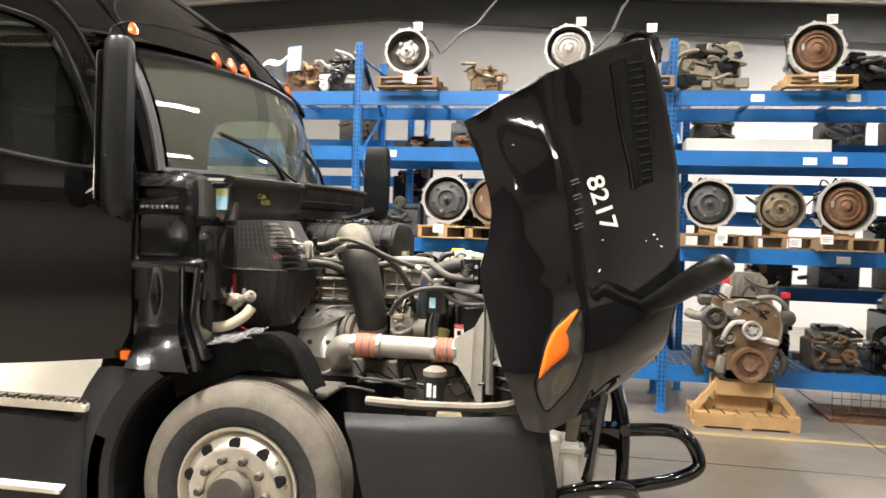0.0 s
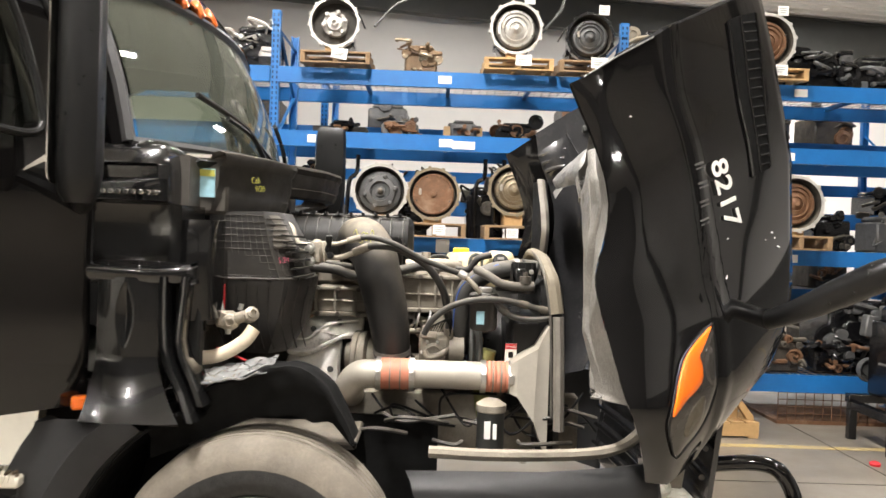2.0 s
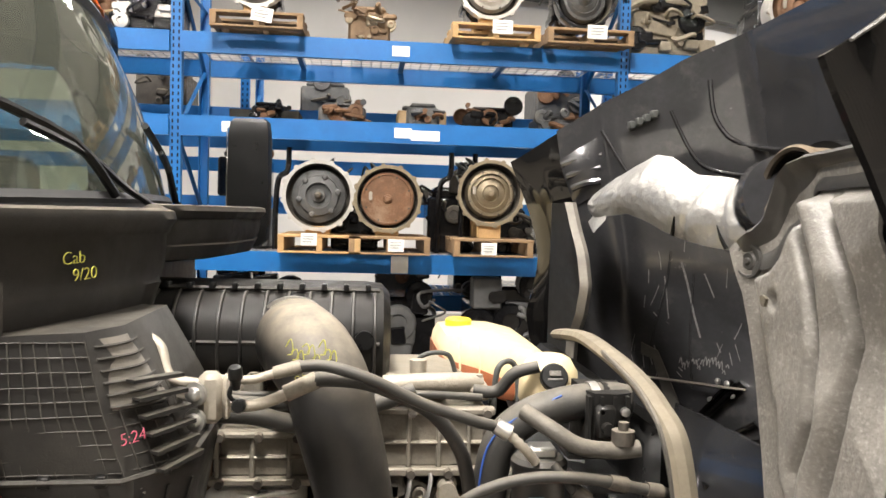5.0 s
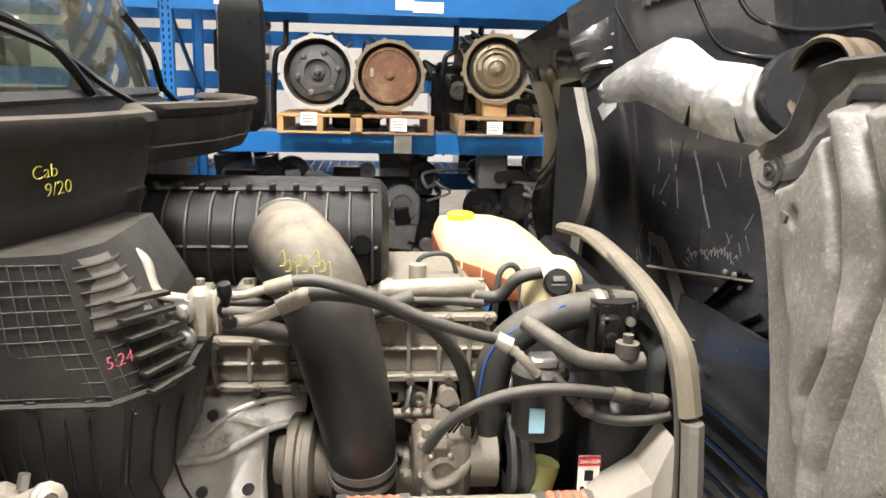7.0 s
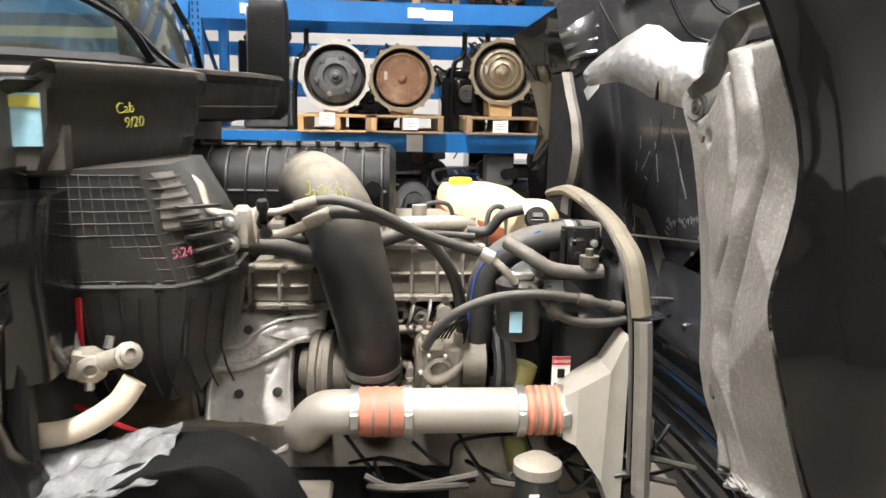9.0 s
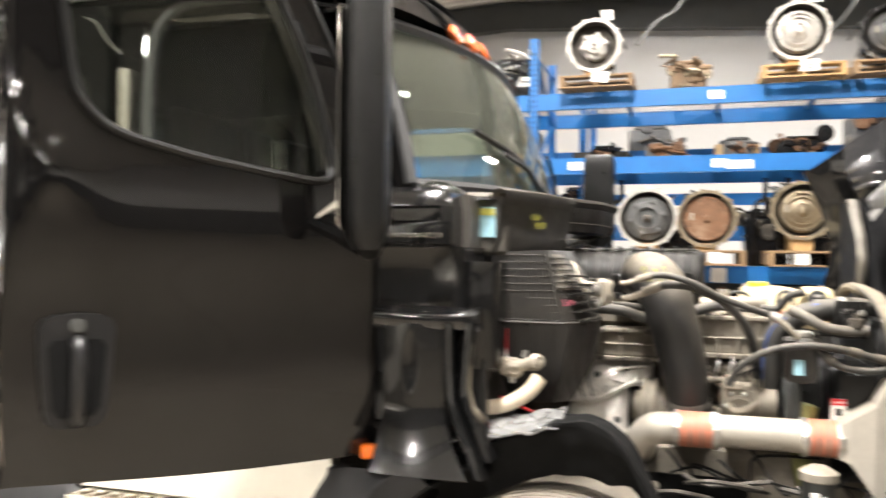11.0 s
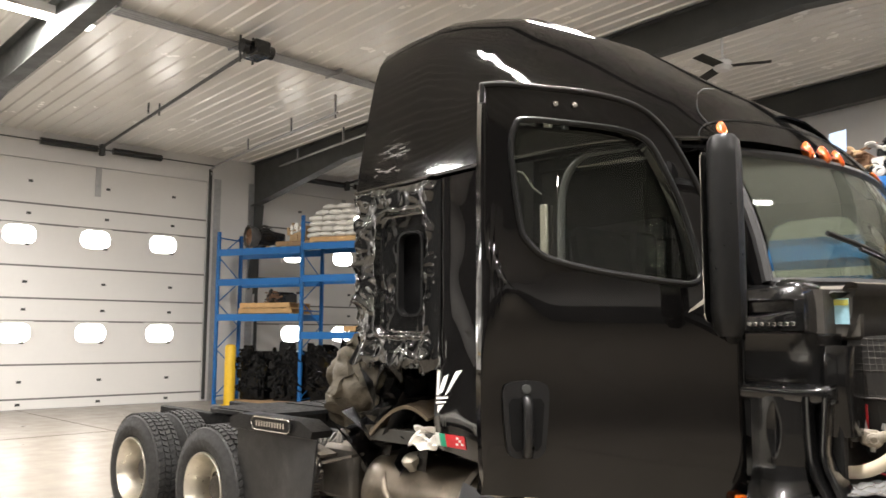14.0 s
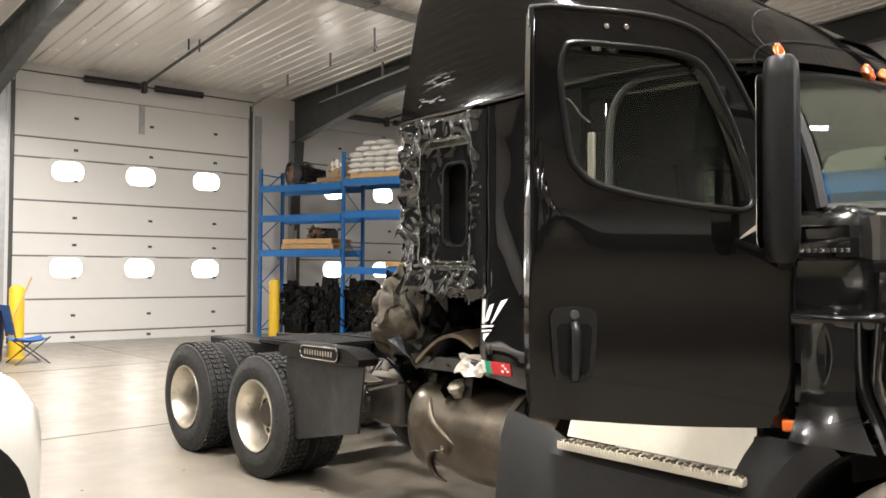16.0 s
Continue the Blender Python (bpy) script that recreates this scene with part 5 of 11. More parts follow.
for i in range(81):
    t = 0.055 + 0.945 * i / 80
    near = max(0.0, min(1.0, (NOTCH - t) / 0.02))
    b = 0.02 * math.exp(-((t - NOTCH) / 0.012) ** 2)
    rows.append([lip(t, g * (0.8 + 0.2 * near) - b) + Vector((0, 0, z if near > 0.5 else 2.045 - (2.034 - z) * 0.62)) for g, z in TRAY])
loft(bm, rows, closed=False)
bmesh.ops.solidify(bm, geom=bm.faces[:], thickness=0.008)
tray = part("cowl_tray", bm, TRAY_PLASTIC, truck, "dusty black plastic air tray under the windscreen", 50)
bm = B()
sheet(bm, lambda u, v: screen(0.03 + 0.94 * u, 0.0, 0.0).lerp(lip(0.03 + 0.94 * u, -0.005) + Vector((0, 0, 2.0)), v) + Vector((0, 0, -0.05 * math.sin(math.pi * v) - 0.01)), 24, 6, 0.01)
part("tray_floor", bm, BLACK_PLASTIC, tray)
# sticker and paint-marker note on the tray's face
bm = B()
box(bm, (-1.955, 3.855, 1.855), (-1.875, 3.858, 1.965), 0, (0, 0, 20))
st = part("sticker", bm, PALE_BLUE, tray, "pale blue and yellow service sticker", 0)
bm = B()
box(bm, (-1.952, 3.851, 1.935), (-1.878, 3.854, 1.96), 0, (0, 0, 20), (-1.915, 3.8565, 1.9))
part("sticker_band", bm, CHALK_YELLOW, tray, smooth=0)
bm = B()
box(bm, (-2.02, 3.862, 1.79), (-1.83, 3.90, 2.02), 0.015, (0, 0, 20))
part("tray_end", bm, DUSTY_PLASTIC, tray)
text_part("marker_note", "Cab", 0.036, facing((-1.770, 4.008, 1.922), (0.417, 0.909, 0.06), (0.909, -0.417, -0.05)), CHALK_YELLOW, tray, "yellow paint-marker note", -0.0008)
text_part("marker_note", "9/20", 0.036, facing((-1.758, 4.027, 1.890), (0.417, 0.909, 0.06), (0.909, -0.417, -0.05)), CHALK_YELLOW, tray, "yellow paint-marker note", -0.0008)
# wipers
for y0, y1, z1 in ((4.72, 4.0, 2.30), (5.62, 4.95, 2.30)):
    def on_screen(y, z):
        u = (y - (CY - 1.17)) / 2.34
        v = (z - 2.05) / 0.68
        return screen(u, v, 0.03)
    bm = B()
    tube(bm, [on_screen(y0, 2.0) + Vector((0.06, 0, 0)), on_screen(y0 - 0.12, 2.08), on_screen((y0 + y1) / 2 + 0.06, 2.165), on_screen((y0 + y1) / 2 - 0.16, 2.225)], 0.010, 6, 4)
    wiper = part("wiper", bm, BLACK_PLASTIC, truck, "black windscreen wiper")
    bm = B()
    tube(bm, [on_screen(y0 - 0.2, 2.06), on_screen((y0 + y1) / 2, 2.2), on_screen(y1, z1)], 0.012, 6, 4)
    part("blade", bm, BLACK_PLASTIC, wiper)

# ---- tipped hood ----
EDGE = [(0.88, -0.20), (1.0, -0.27), (1.10, -0.32), (1.20, -0.365), (1.32, -0.405), (1.48, -0.452), (1.58, -0.477), (1.62, -0.478), (1.67, -0.468), (1.72, -0.453), (1.80, -0.439), (1.87, -0.436), (1.95, -0.449),
        (2.04, -0.478), (2.12, -0.510), (2.18, -0.538), (2.27, -0.578), (2.4, -0.60)]
FRONT = [(0.80, 0.16), (0.95, 0.22), (1.08, 0.32), (1.24, 0.40), (1.6, 0.43), (2.1, 0.405), (2.5, 0.32), (2.76, 0.25), (2.9, 0.22)]
LOWZ = [(0.0, 0.90), (0.12, 0.885), (0.45, 0.96), (0.65, 1.06), (0.78, 1.16), (1.0, 1.14)]
HIGHZ = [(0.0, 2.275), (0.12, 2.38), (0.3, 2.52), (0.6, 2.69), (0.78, 2.755), (1.0, 2.79)]
CORNER = 0.78


def step(a, lo, hi):
    k = max(0.0, min(1.0, (a - lo) / (hi - lo)))
    return k * k * (3 - 2 * k)


def hood_point(v, t, inset=0.0):
    """v: from the near fender edge (0) to the middle (1); t: from the nose (0) up to the cowl edge (1)."""
    z0, z1 = lerp_table(LOWZ, v)[0], lerp_table(HIGHZ, v)[0]
    z = z0 + (z1 - z0) * t
    xe, xf = lerp_table(EDGE, z)[0], lerp_table(FRONT, z)[0]
    if v < CORNER:
        q = v / CORNER
        mid = 0.30 + 0.07 * step(0.64 - t, 0.0, 0.34)
        crease = 0.016 * math.exp(-((v - mid) / 0.022) ** 2)
        high = step(z, 1.45, 1.9)
        x = xe + (xf - xe) * q ** 0.92 + 0.02 * math.sin(math.pi * q)
        y = 3.455 + 0.53 * q ** (1.25 - 0.25 * high) - (0.05 - 0.04 * high) * math.sin(math.pi * q) - crease - 0.035 * (1 - q) ** 2 * math.exp(-((z - 1.15) / 0.2) ** 2)
        y += 0.045 * step(z, 1.75, 2.38) * step(0.42 - v, 0.0, 0.42) + 0.022 * step(0.09 - v, 0.0, 0.09) * step(z, 1.5, 1.7)
    else:
        q = (v - CORNER) / (1 - CORNER)
        x = xf + 0.045 * math.sin(q * math.pi / 2)
        y = 3.985 + (4.70 - 3.985) * q
    nose = max(0.0, 0.22 - t) / 0.22
    x -= nose ** 2 * 0.05 * (v < 0.9)
    y += nose ** 2 * 0.10
    return Vector((x - inset * (0.35 + 0.65 * v), y + inset * (0.9 - 0.9 * v), z))


def hood_mark(v, t, lift=0.0):
    """Place and outward normal on the hood's near side."""
    p = hood_point(v, t)
    n = (hood_point(v + 0.03, t) - hood_point(v - 0.03, t)).cross(hood_point(v, t + 0.03) - hood_point(v, t - 0.03)).normalized()
    return p + n * lift, n


HOOD_Y = 4.70


def mirh(p):
    return Vector((p[0], 2 * HOOD_Y - p[1], p[2]))


def hood_both(bm, inset, vs, ts, thick):
    rows = []
    for t in ts:
        half = [hood_point(v, t, inset) for v in vs]
        rows.append(half + [mirh(p) for p in half[-2::-1]])
    loft(bm, rows, closed=False)
    bmesh.ops.recalc_face_normals(bm, faces=bm.faces)
    bmesh.ops.solidify(bm, geom=bm.faces[:], thickness=thick)


VS = [0, 0.02, 0.045, 0.07, 0.09, 0.12, 0.15, 0.19, 0.23, 0.26, 0.275, 0.29, 0.30, 0.31, 0.325, 0.34, 0.36, 0.38, 0.40, 0.42, 0.44, 0.47, 0.50, 0.53, 0.58, 0.64, 0.70, 0.75, 0.78, 0.81, 0.86, 0.93, 1.0]
TS = [i / 44 for i in range(45)]
bm = B()
hood_both(bm, 0.0, VS, TS, 0.012)
hood = part("hood", bm, HOOD_PAINT, truck, "gloss black hood tipped forward on its hinges", 50)
bm = B()
hood_both(bm, 0.05, VS[6:], TS, 0.006)
part("hood_liner", bm, HOOD_INSIDE, hood, "dark scratched inner side of the hood", 60)


def inner_point(v, t, lift=0.0):
    """On the inner side of the hood's far half."""
    return mirh(hood_point(v, t, 0.06 + lift))


# moulded beads and steps, rubbed streaks and chalk marks on the inner side
for pts, r in (([(0.66, 0.93), (0.655, 0.852), (0.68, 0.80), (0.711, 0.77), (0.76, 0.742), (0.836, 0.717), (0.93, 0.71)], 0.013), ([(0.52, 0.90), (0.56, 0.80), (0.60, 0.74), (0.68, 0.70), (0.80, 0.66)], 0.010),
               ([(0.30, 0.93), (0.33, 0.86), (0.36, 0.80), (0.42, 0.77)], 0.010), ([(0.40, 0.20), (0.42, 0.34), (0.44, 0.50), (0.45, 0.58)], 0.006), ([(0.56, 0.20), (0.545, 0.34), (0.53, 0.5)], 0.006)):
    bm = B()
    tube(bm, [inner_point(v, t) for v, t in pts], r, 8, 4, squash=0.7)
    part("moulded_bead", bm, HOOD_INSIDE, hood)
# stepped pocket near the far corner
for k in range(3):
    bm = B()
    a, b = (0.155 + 0.005 * k, 0.905 - 0.035 * k), (0.285 - 0.01 * k, 0.872 - 0.03 * k)
    tube(bm, [inner_point(*a, 0.012 * k), inner_point((a[0] + b[0]) / 2, (a[1] + b[1]) / 2 + 0.004, 0.012 * k + 0.006), inner_point(*b, 0.012 * k)], 0.016, 8, 3)
    part("pocket_step", bm, HOOD_INSIDE, hood, "glossy moulded step inside the hood corner")
bm = B()
sheet(bm, lambda u, v: inner_point(0.15 + 0.15 * u, 0.79 + 0.13 * v, 0.008 + 0.03 * math.sin(math.pi * u) * math.sin(math.pi * v)), 10, 8, 0.006)
part("corner_pocket", bm, HOOD_INSIDE, hood, "raised moulded pocket in the hood corner", 60)
# hinge hardware on the upper edge
bm = B()
tube(bm, [inner_point(0.387, 0.90, 0.02), inner_point(0.44, 0.905, 0.03), inner_point(0.489, 0.908, 0.02)], 0.011, 8, 3)
latch = part("edge_hinge", bm, DARK_STEEL, hood, "small dark hinge on the hood edge")
for v in (0.40, 0.425, 0.45, 0.475):
    bm = B()
    p = inner_point(v, 0.905, 0.03)
    box(bm, p - Vector((0.012, 0.02, 0.014)), p + Vector((0.012, 0.02, 0.018)), 0.004)
    part("knuckle", bm, DARK_STEEL, latch)
rub = random.Random(21)
for k in range(26):
    v, t = rub.uniform(0.34, 0.72), rub.choice((rub.uniform(0.22, 0.30), rub.uniform(0.22, 0.58)))
    dv, dt = rub.uniform(-0.02, 0.02), rub.uniform(0.01, 0.05)
    bm = B()
    tube(bm, [inner_point(v + dv * q, t + dt * q, -0.001) for q in (0, 0.5, 1)], rub.uniform(0.001, 0.0022), 4, 2)
    part("scratch", bm, SCUFF, hood)
for (v0, t0), (v1, t1), r in (((0.485, 0.54), (0.577, 0.325), 0.0045), ((0.565, 0.49), (0.605, 0.42), 0.003), ((0.43, 0.52), (0.47, 0.40), 0.0025)):
    bm = B()
    tube(bm, [inner_point(v0 + (v1 - v0) * k / 8, t0 + (t1 - t0) * k / 8, -0.001) for k in range(9)], r, 5, 2)
    part("rubbed_streak", bm, SCUFF, hood, "pale rubbed streak on the hood's inner side")
for k in range(16):
    v, t = 0.515 + 0.15 * k / 15, 0.272 - 0.045 * k / 15 + rub.uniform(-0.012, 0.012)
    bm = B()
    tube(bm, [inner_point(v, t, -0.001), inner_point(v + 0.006, t + rub.uniform(0.005, 0.02), -0.001), inner_point(v + 0.010, t - 0.006, -0.001)], 0.0022, 4, 3)
    part("chalk_stroke", bm, SCUFF, hood)
# pale latch bracket, two stay rods and glossy moulded bars low down
bm = B()
LATCH = [(0.393, 0.351), (0.449, 0.321), (0.481, 0.255), (0.563, 0.114), (0.525, 0.104), (0.455, 0.245), (0.433, 0.30), (0.393, 0.32)]
loft(bm, [[inner_point(v, t, 0.012) for v, t in LATCH], [inner_point(v, t, 0.020) for v, t in LATCH]], caps=True)
part("latch_bracket", bm, ARM_DARK, hood, "dusty latch bracket inside the hood", 30)
for a, b in (((0.41, 0.262), (0.758, 0.150)), ((0.543, 0.066), (0.80, 0.012))):
    bm = B()
    tube(bm, [inner_point(*a, 0.08), inner_point(*b, 0.05)], 0.014, 6, 1, squash=0.4)
    part("stay_rod", bm, ARM_DARK, hood, "flat dusty stay rod")
for a, b, r in (((0.651, 0.034), (0.782, 0.068), 0.020), ((0.733, 0.006), (0.81, 0.040), 0.018), ((0.571, 0.094), (0.729, 0.176), 0.028), ((0.60, 0.13), (0.70, 0.19), 0.016), ((0.62, 0.004), (0.70, 0.012), 0.016)):
    bm = B()
    tube(bm, [inner_point(*a, 0.02), inner_point((a[0] + b[0]) / 2, (a[1] + b[1]) / 2, 0.03), inner_point(*b, 0.02)], r, 8, 3, squash=0.6)
    part("moulded_bar", bm, BLACK_PAINT, hood, "glossy black moulded bar")
for v, t in ((0.66, 0.20), (0.69, 0.185), (0.71, 0.15), (0.64, 0.16)):
    bm = B()
    lathe(bm, [(0.012, 0), (0.012, 0.01), (0.005, 0.014), (0, 0.014)], inner_point(v, t, 0.03), (-0.9, -0.4, 0.1), 8)
    part("bar_clip", bm, STEEL, hood)
# air vent in the hood side: a dark tapering recess with one long rib and short teeth


def on_vent(u, v, lift=0.0):
    p, n = hood_mark(0.545 + (0.10 + 0.07 * v) * u, 0.60 + 0.36 * v, lift)
    return p


bm = B()
sheet(bm, lambda u, v: on_vent(u, v, 0.003), 8, 18, 0.003)
part("vent_backing", bm, FELT, hood, "black recessed air vent")
for k, r in ((0.0, 0.006), (0.40, 0.005), (0.98, 0.006)):
    bm = B()
    tube(bm, [on_vent(k, v, 0.006) for v in (0.01, 0.25, 0.5, 0.75, 0.99)], r, 6, 3)
    part("vent_rib", bm, HOOD_PAINT, hood)
for k in range(16):
    bm = B()
    v = 0.05 + 0.06 * k
    tube(bm, [on_vent(0.46, v, 0.004), on_vent(0.92, v - 0.012, 0.004)], 0.004, 5, 1)
    part("vent_slat", bm, DUCT, hood)
# worn bright edge at the upper corner
bm = B()
tube(bm, [hood_point(v, 0.998) + Vector((0, -0.003, 0.002)) for v in (0.03, 0.06, 0.09, 0.13, 0.18, 0.24)], 0.0035, 5, 2)
part("worn_edge", bm, SCUFF, hood, "pale worn edge of the hood corner")


# headlamp and turn signal at the lower corner


def hood_lens(bm, outline, lift, dome):
    """A domed lens between (v, t) points on the hood's near side."""
    rim = [Vector((v, t, 0)) for v, t in outline]
    rim = curve_points(rim, 3, True)
    mid = sum(rim, Vector()) / len(rim)
    rings = []
    for k, h in ((0.0, -0.012), (0.0, lift), (0.08, lift + dome * 0.6), (0.4, lift + dome), (0.8, lift + dome), (1.0, lift + dome)):
        rings.append([hood_mark(p.x + (mid.x - p.x) * k, p.y + (mid.y - p.y) * k, h)[0] for p in rim] if k < 1 else [hood_mark(mid.x, mid.y, h)[0]])
    loft(bm, rings)


LAMP_RIM = [(0.325, 0.331), (0.331, 0.281), (0.327, 0.238), (0.313, 0.182), (0.269, 0.122), (0.204, 0.092), (0.144, 0.072), (0.112, 0.118), (0.108, 0.158), (0.134, 0.196), (0.17, 0.253), (0.218, 0.297)]
bm = B()
hood_lens(bm, LAMP_RIM, 0.006, 0.008)
lamp = part("headlamp", bm, CLEAR_LENS, hood, "clouded dark headlamp lens", 60)
bm = B()
tube(bm, [hood_mark(v, t, 0.008)[0] for v, t in LAMP_RIM + LAMP_RIM[:1]], 0.004, 6, 3)
part("lamp_bezel", bm, BLACK_PLASTIC, lamp, "thin black lamp surround")
bm = B()
hood_lens(bm, [(0.315, 0.326), (0.261, 0.311), (0.212, 0.291), (0.172, 0.253), (0.148, 0.216), (0.126, 0.178), (0.182, 0.198), (0.248, 0.22), (0.263, 0.253), (0.259, 0.285)], 0.015, 0.006)
part("turn_signal", bm, ORANGE_LENS, hood, "orange turn signal lens", 60)
for o, mt in (([(0.30, 0.29), (0.315, 0.25), (0.30, 0.20), (0.275, 0.22), (0.272, 0.26)], CLEAR_LENS), ([(0.20, 0.175), (0.26, 0.19), (0.25, 0.14), (0.20, 0.115), (0.165, 0.13)], SMOKED)):
    bm = B()
    hood_lens(bm, o, 0.0145, 0.003)
    part("lamp_bowl", bm, mt, lamp, "", 60)
# unit number, ghost of an older one, chips
NUM_A, NUM_B = hood_mark(0.345, 0.685)[0], hood_mark(0.41, 0.505)[0]
NUM_N = hood_mark(0.40, 0.60)[1]
text_part("unit_number", "8217", 0.13, facing(NUM_A + NUM_N * 0.013, NUM_B - NUM_A, NUM_N), WHITE_PRINT, hood, "white unit number 8217", 0.002)
for k in range(4):
    p, n = hood_mark(0.285, 0.695 - 0.042 * k, 0.003)
    bm = B()
    for a, b in ((0.0, 0.008), (0.017, 0.006)):
        m = facing(p, NUM_B - NUM_A, n)
        box(bm, (a, 0.0, 0.0), (a + b, 0.042, 0.002))
    bmesh.ops.transform(bm, matrix=facing(p, NUM_B - NUM_A, n), verts=bm.verts)
    part("old_number", bm, FAINT_PRINT, hood, "faint ghost of an older number", 0)
for v, t, a, b in ((0.635, 0.449, 0.012, 0.010), (0.673, 0.405, 0.016, 0.008), (0.401, 0.409, 0.006, 0.020), (0.116, 0.864, 0.010, 0.006), (0.403, 0.497, 0.005, 0.010), (0.60, 0.44, 0.006, 0.006), (0.655, 0.43, 0.005, 0.01)):
    p, n = hood_mark(v, t, 0.002)
    bm = B()
    prism(bm, [(0, 0), (a, b * 0.3), (a * 1.2, b), (a * 0.2, b * 0.8)], lambda u, w, d: facing(p, (1, 0, -0.3), n) @ Vector((u, w, d)), 0.002)
    part("paint_chip", bm, WHITE_PRINT, hood, smooth=0)
# hood mirror on its stalk
bm = B()
tube(bm, [(0.25, 3.90, 1.44), (0.29, 3.79, 1.472), (0.345, 3.70, 1.515), (0.43, 3.60, 1.585), (0.51, 3.49, 1.653), (0.545, 3.45, 1.683), (0.556, 3.44, 1.692)], 0.04, 18, 5, radii=[0.058, 0.056, 0.066, 0.078, 0.082, 0.066, 0.020], squash=0.66)
hm = part("hood_mirror", bm, BLACK_PLASTIC, hood, "black hood mirror on a stalk")
# inner wheel-well wall of the near fender: dusty grey moulding with raised bands, grooves and holes, a dark lip over it
WELL_EDGE = [(1.17, 3.68), (1.19, 3.76), (1.22, 3.81), (1.27, 3.865), (1.36, 3.915), (1.64, 3.965), (1.84, 3.985), (1.90, 3.995), (1.94, 4.012), (1.985, 4.035), (3.0, 4.035)]
WELL_TOP = [(3.40, 2.17), (3.62, 2.165), (3.72, 2.16), (3.80, 2.157), (3.86, 2.148), (3.89, 2.128), (3.908, 2.09), (3.925, 2.045), (3.95, 2.022), (4.0, 2.005), (4.035, 1.985)]
LIP_LOW = [(3.40, 2.10), (3.70, 2.095), (3.785, 2.092), (3.80, 2.08), (3.81, 2.04), (3.835, 1.995), (3.87, 1.965), (3.94, 1.942), (3.955, 1.94), (3.975, 1.90), (4.04, 1.89)]
GROOVES = ([(0.9, 3.70), (1.42, 3.772), (1.58, 3.818), (1.68, 3.835), (1.78, 3.88), (1.95, 3.945)],
           [(0.9, 3.62), (1.40, 3.76), (1.60, 3.765), (1.70, 3.722), (1.83, 3.716), (1.94, 3.745), (2.08, 3.812)],
           [(0.9, 3.60), (1.49, 3.70), (1.586, 3.684), (1.726, 3.643), (1.849, 3.62), (1.96, 3.644), (2.085, 3.726)])


def well_depth(y, z):
    """How far the moulding stands out towards the engine."""
    g0, g1, g2 = [lerp_table(g, z)[0] for g in GROOVES]
    h = 0.045 * step(g0 - y, 0.0, 0.016)
    h -= 0.025 * math.exp(-((y - g0 - 0.004) / 0.010) ** 2)
    h -= 0.042 * math.exp(-((y - g1) / 0.014) ** 2) + 0.042 * math.exp(-((y - g2) / 0.014) ** 2)
    h += 0.012 * math.exp(-((y - (g1 + g2) / 2) / 0.02) ** 2)
    strip = step(3.93 + 0.25 * (z - 1.93) - y, -0.012, 0.0) * step(z, 1.765, 1.785) * step(y - g0, 0.0, 0.01)
    h += 0.022 * strip
    h *= step(lerp_table(LIP_LOW, y)[0] - z, -0.004, 0.020)
    for cy, cz, ry, rz in ((3.854, 1.895, 0.016, 0.016), (3.842, 1.688, 0.017, 0.026), (3.80, 1.54, 0.010, 0.018), (3.80, 1.33, 0.02, 0.02)):
        h -= 0.016 * math.exp(-(((y - cy) / ry) ** 2 + ((z - cz) / rz) ** 2) ** 2)
    h += 0.004 * noise.noise(Vector((y * 9, z * 7, 2)))
    return h


def well(u, v):
    z = 1.17 + (lerp_table(WELL_TOP, 4.035 - 0.515 * u)[0] - 1.17) * v
    y0 = lerp_table(WELL_EDGE, z)[0]
    y = y0 + (3.52 + 0.045 * step(z, 1.80, 2.05) - y0) * u
    x = -0.41 + max(0.0, 1.30 - z) * 0.15 - well_depth(y, z) - 0.045 * step(y, 3.90, 4.03) * step(z, 1.6, 1.95)
    return Vector((max(x, lerp_table(EDGE, z)[0] + 0.02 - 0.11 * (1 - u)), y, z))


bm = B()
sheet(bm, well, 120, 150, 0.008)
part("inner_fender", bm, INNER_FENDER, hood, "dusty grey moulded inner fender with ribs", 70)
FLAP = [(2.10, 5.585, 5.535), (2.0, 5.48, 5.44), (1.905, 5.375, 5.33), (1.79, 5.315, 5.27), (1.68, 5.37, 5.32), (1.56, 5.49, 5.43), (1.40, 5.52, 5.46), (1.2, 5.55, 5.5)]
bm = B()
loft(bm, [[Vector((-0.40, a, z)), Vector((-0.415, (a + b) / 2, z)), Vector((-0.39, b, z)), Vector((-0.37, b + 0.02, z)), Vector((-0.37, a, z))] for z, a, b in
          [(2.10 - 0.9 * k / 30, *lerp_table([(-z, a, b) for z, a, b in FLAP], -(2.10 - 0.9 * k / 30))) for k in range(31)]], caps=True)
part("inner_fender", bm, SEAL_LOW, hood, "curved edge of the far inner fender", 50)
bm = B()
loft(bm, [[Vector((-0.37, a + 0.012, z)), Vector((-0.33, (a + 5.86) / 2, z)), Vector((-0.40, 5.84, z))] for z, a, b in FLAP], closed=False)
bmesh.ops.solidify(bm, geom=bm.faces[:], thickness=0.01)
part("fender_channel", bm, LIP_GREY, hood, "dark channel behind the fender edge", 60)


def lip(u, v):
    y = 4.03 - 0.462 * u
    lo, hi = lerp_table(LIP_LOW, y)[0] + 0.006, lerp_table(WELL_TOP, y)[0]
    z = lo + (max(hi, lo + 0.004) - lo) * v
    x = -0.418 - 0.045 * step(y, 3.90, 4.03) - 0.022 * math.exp(-((1 - v) / 0.10) ** 2) + 0.012 * math.exp(-((v - 0.55) / 0.25) ** 2)
    return Vector((max(x, lerp_table(EDGE, z)[0] + 0.012), y, z))


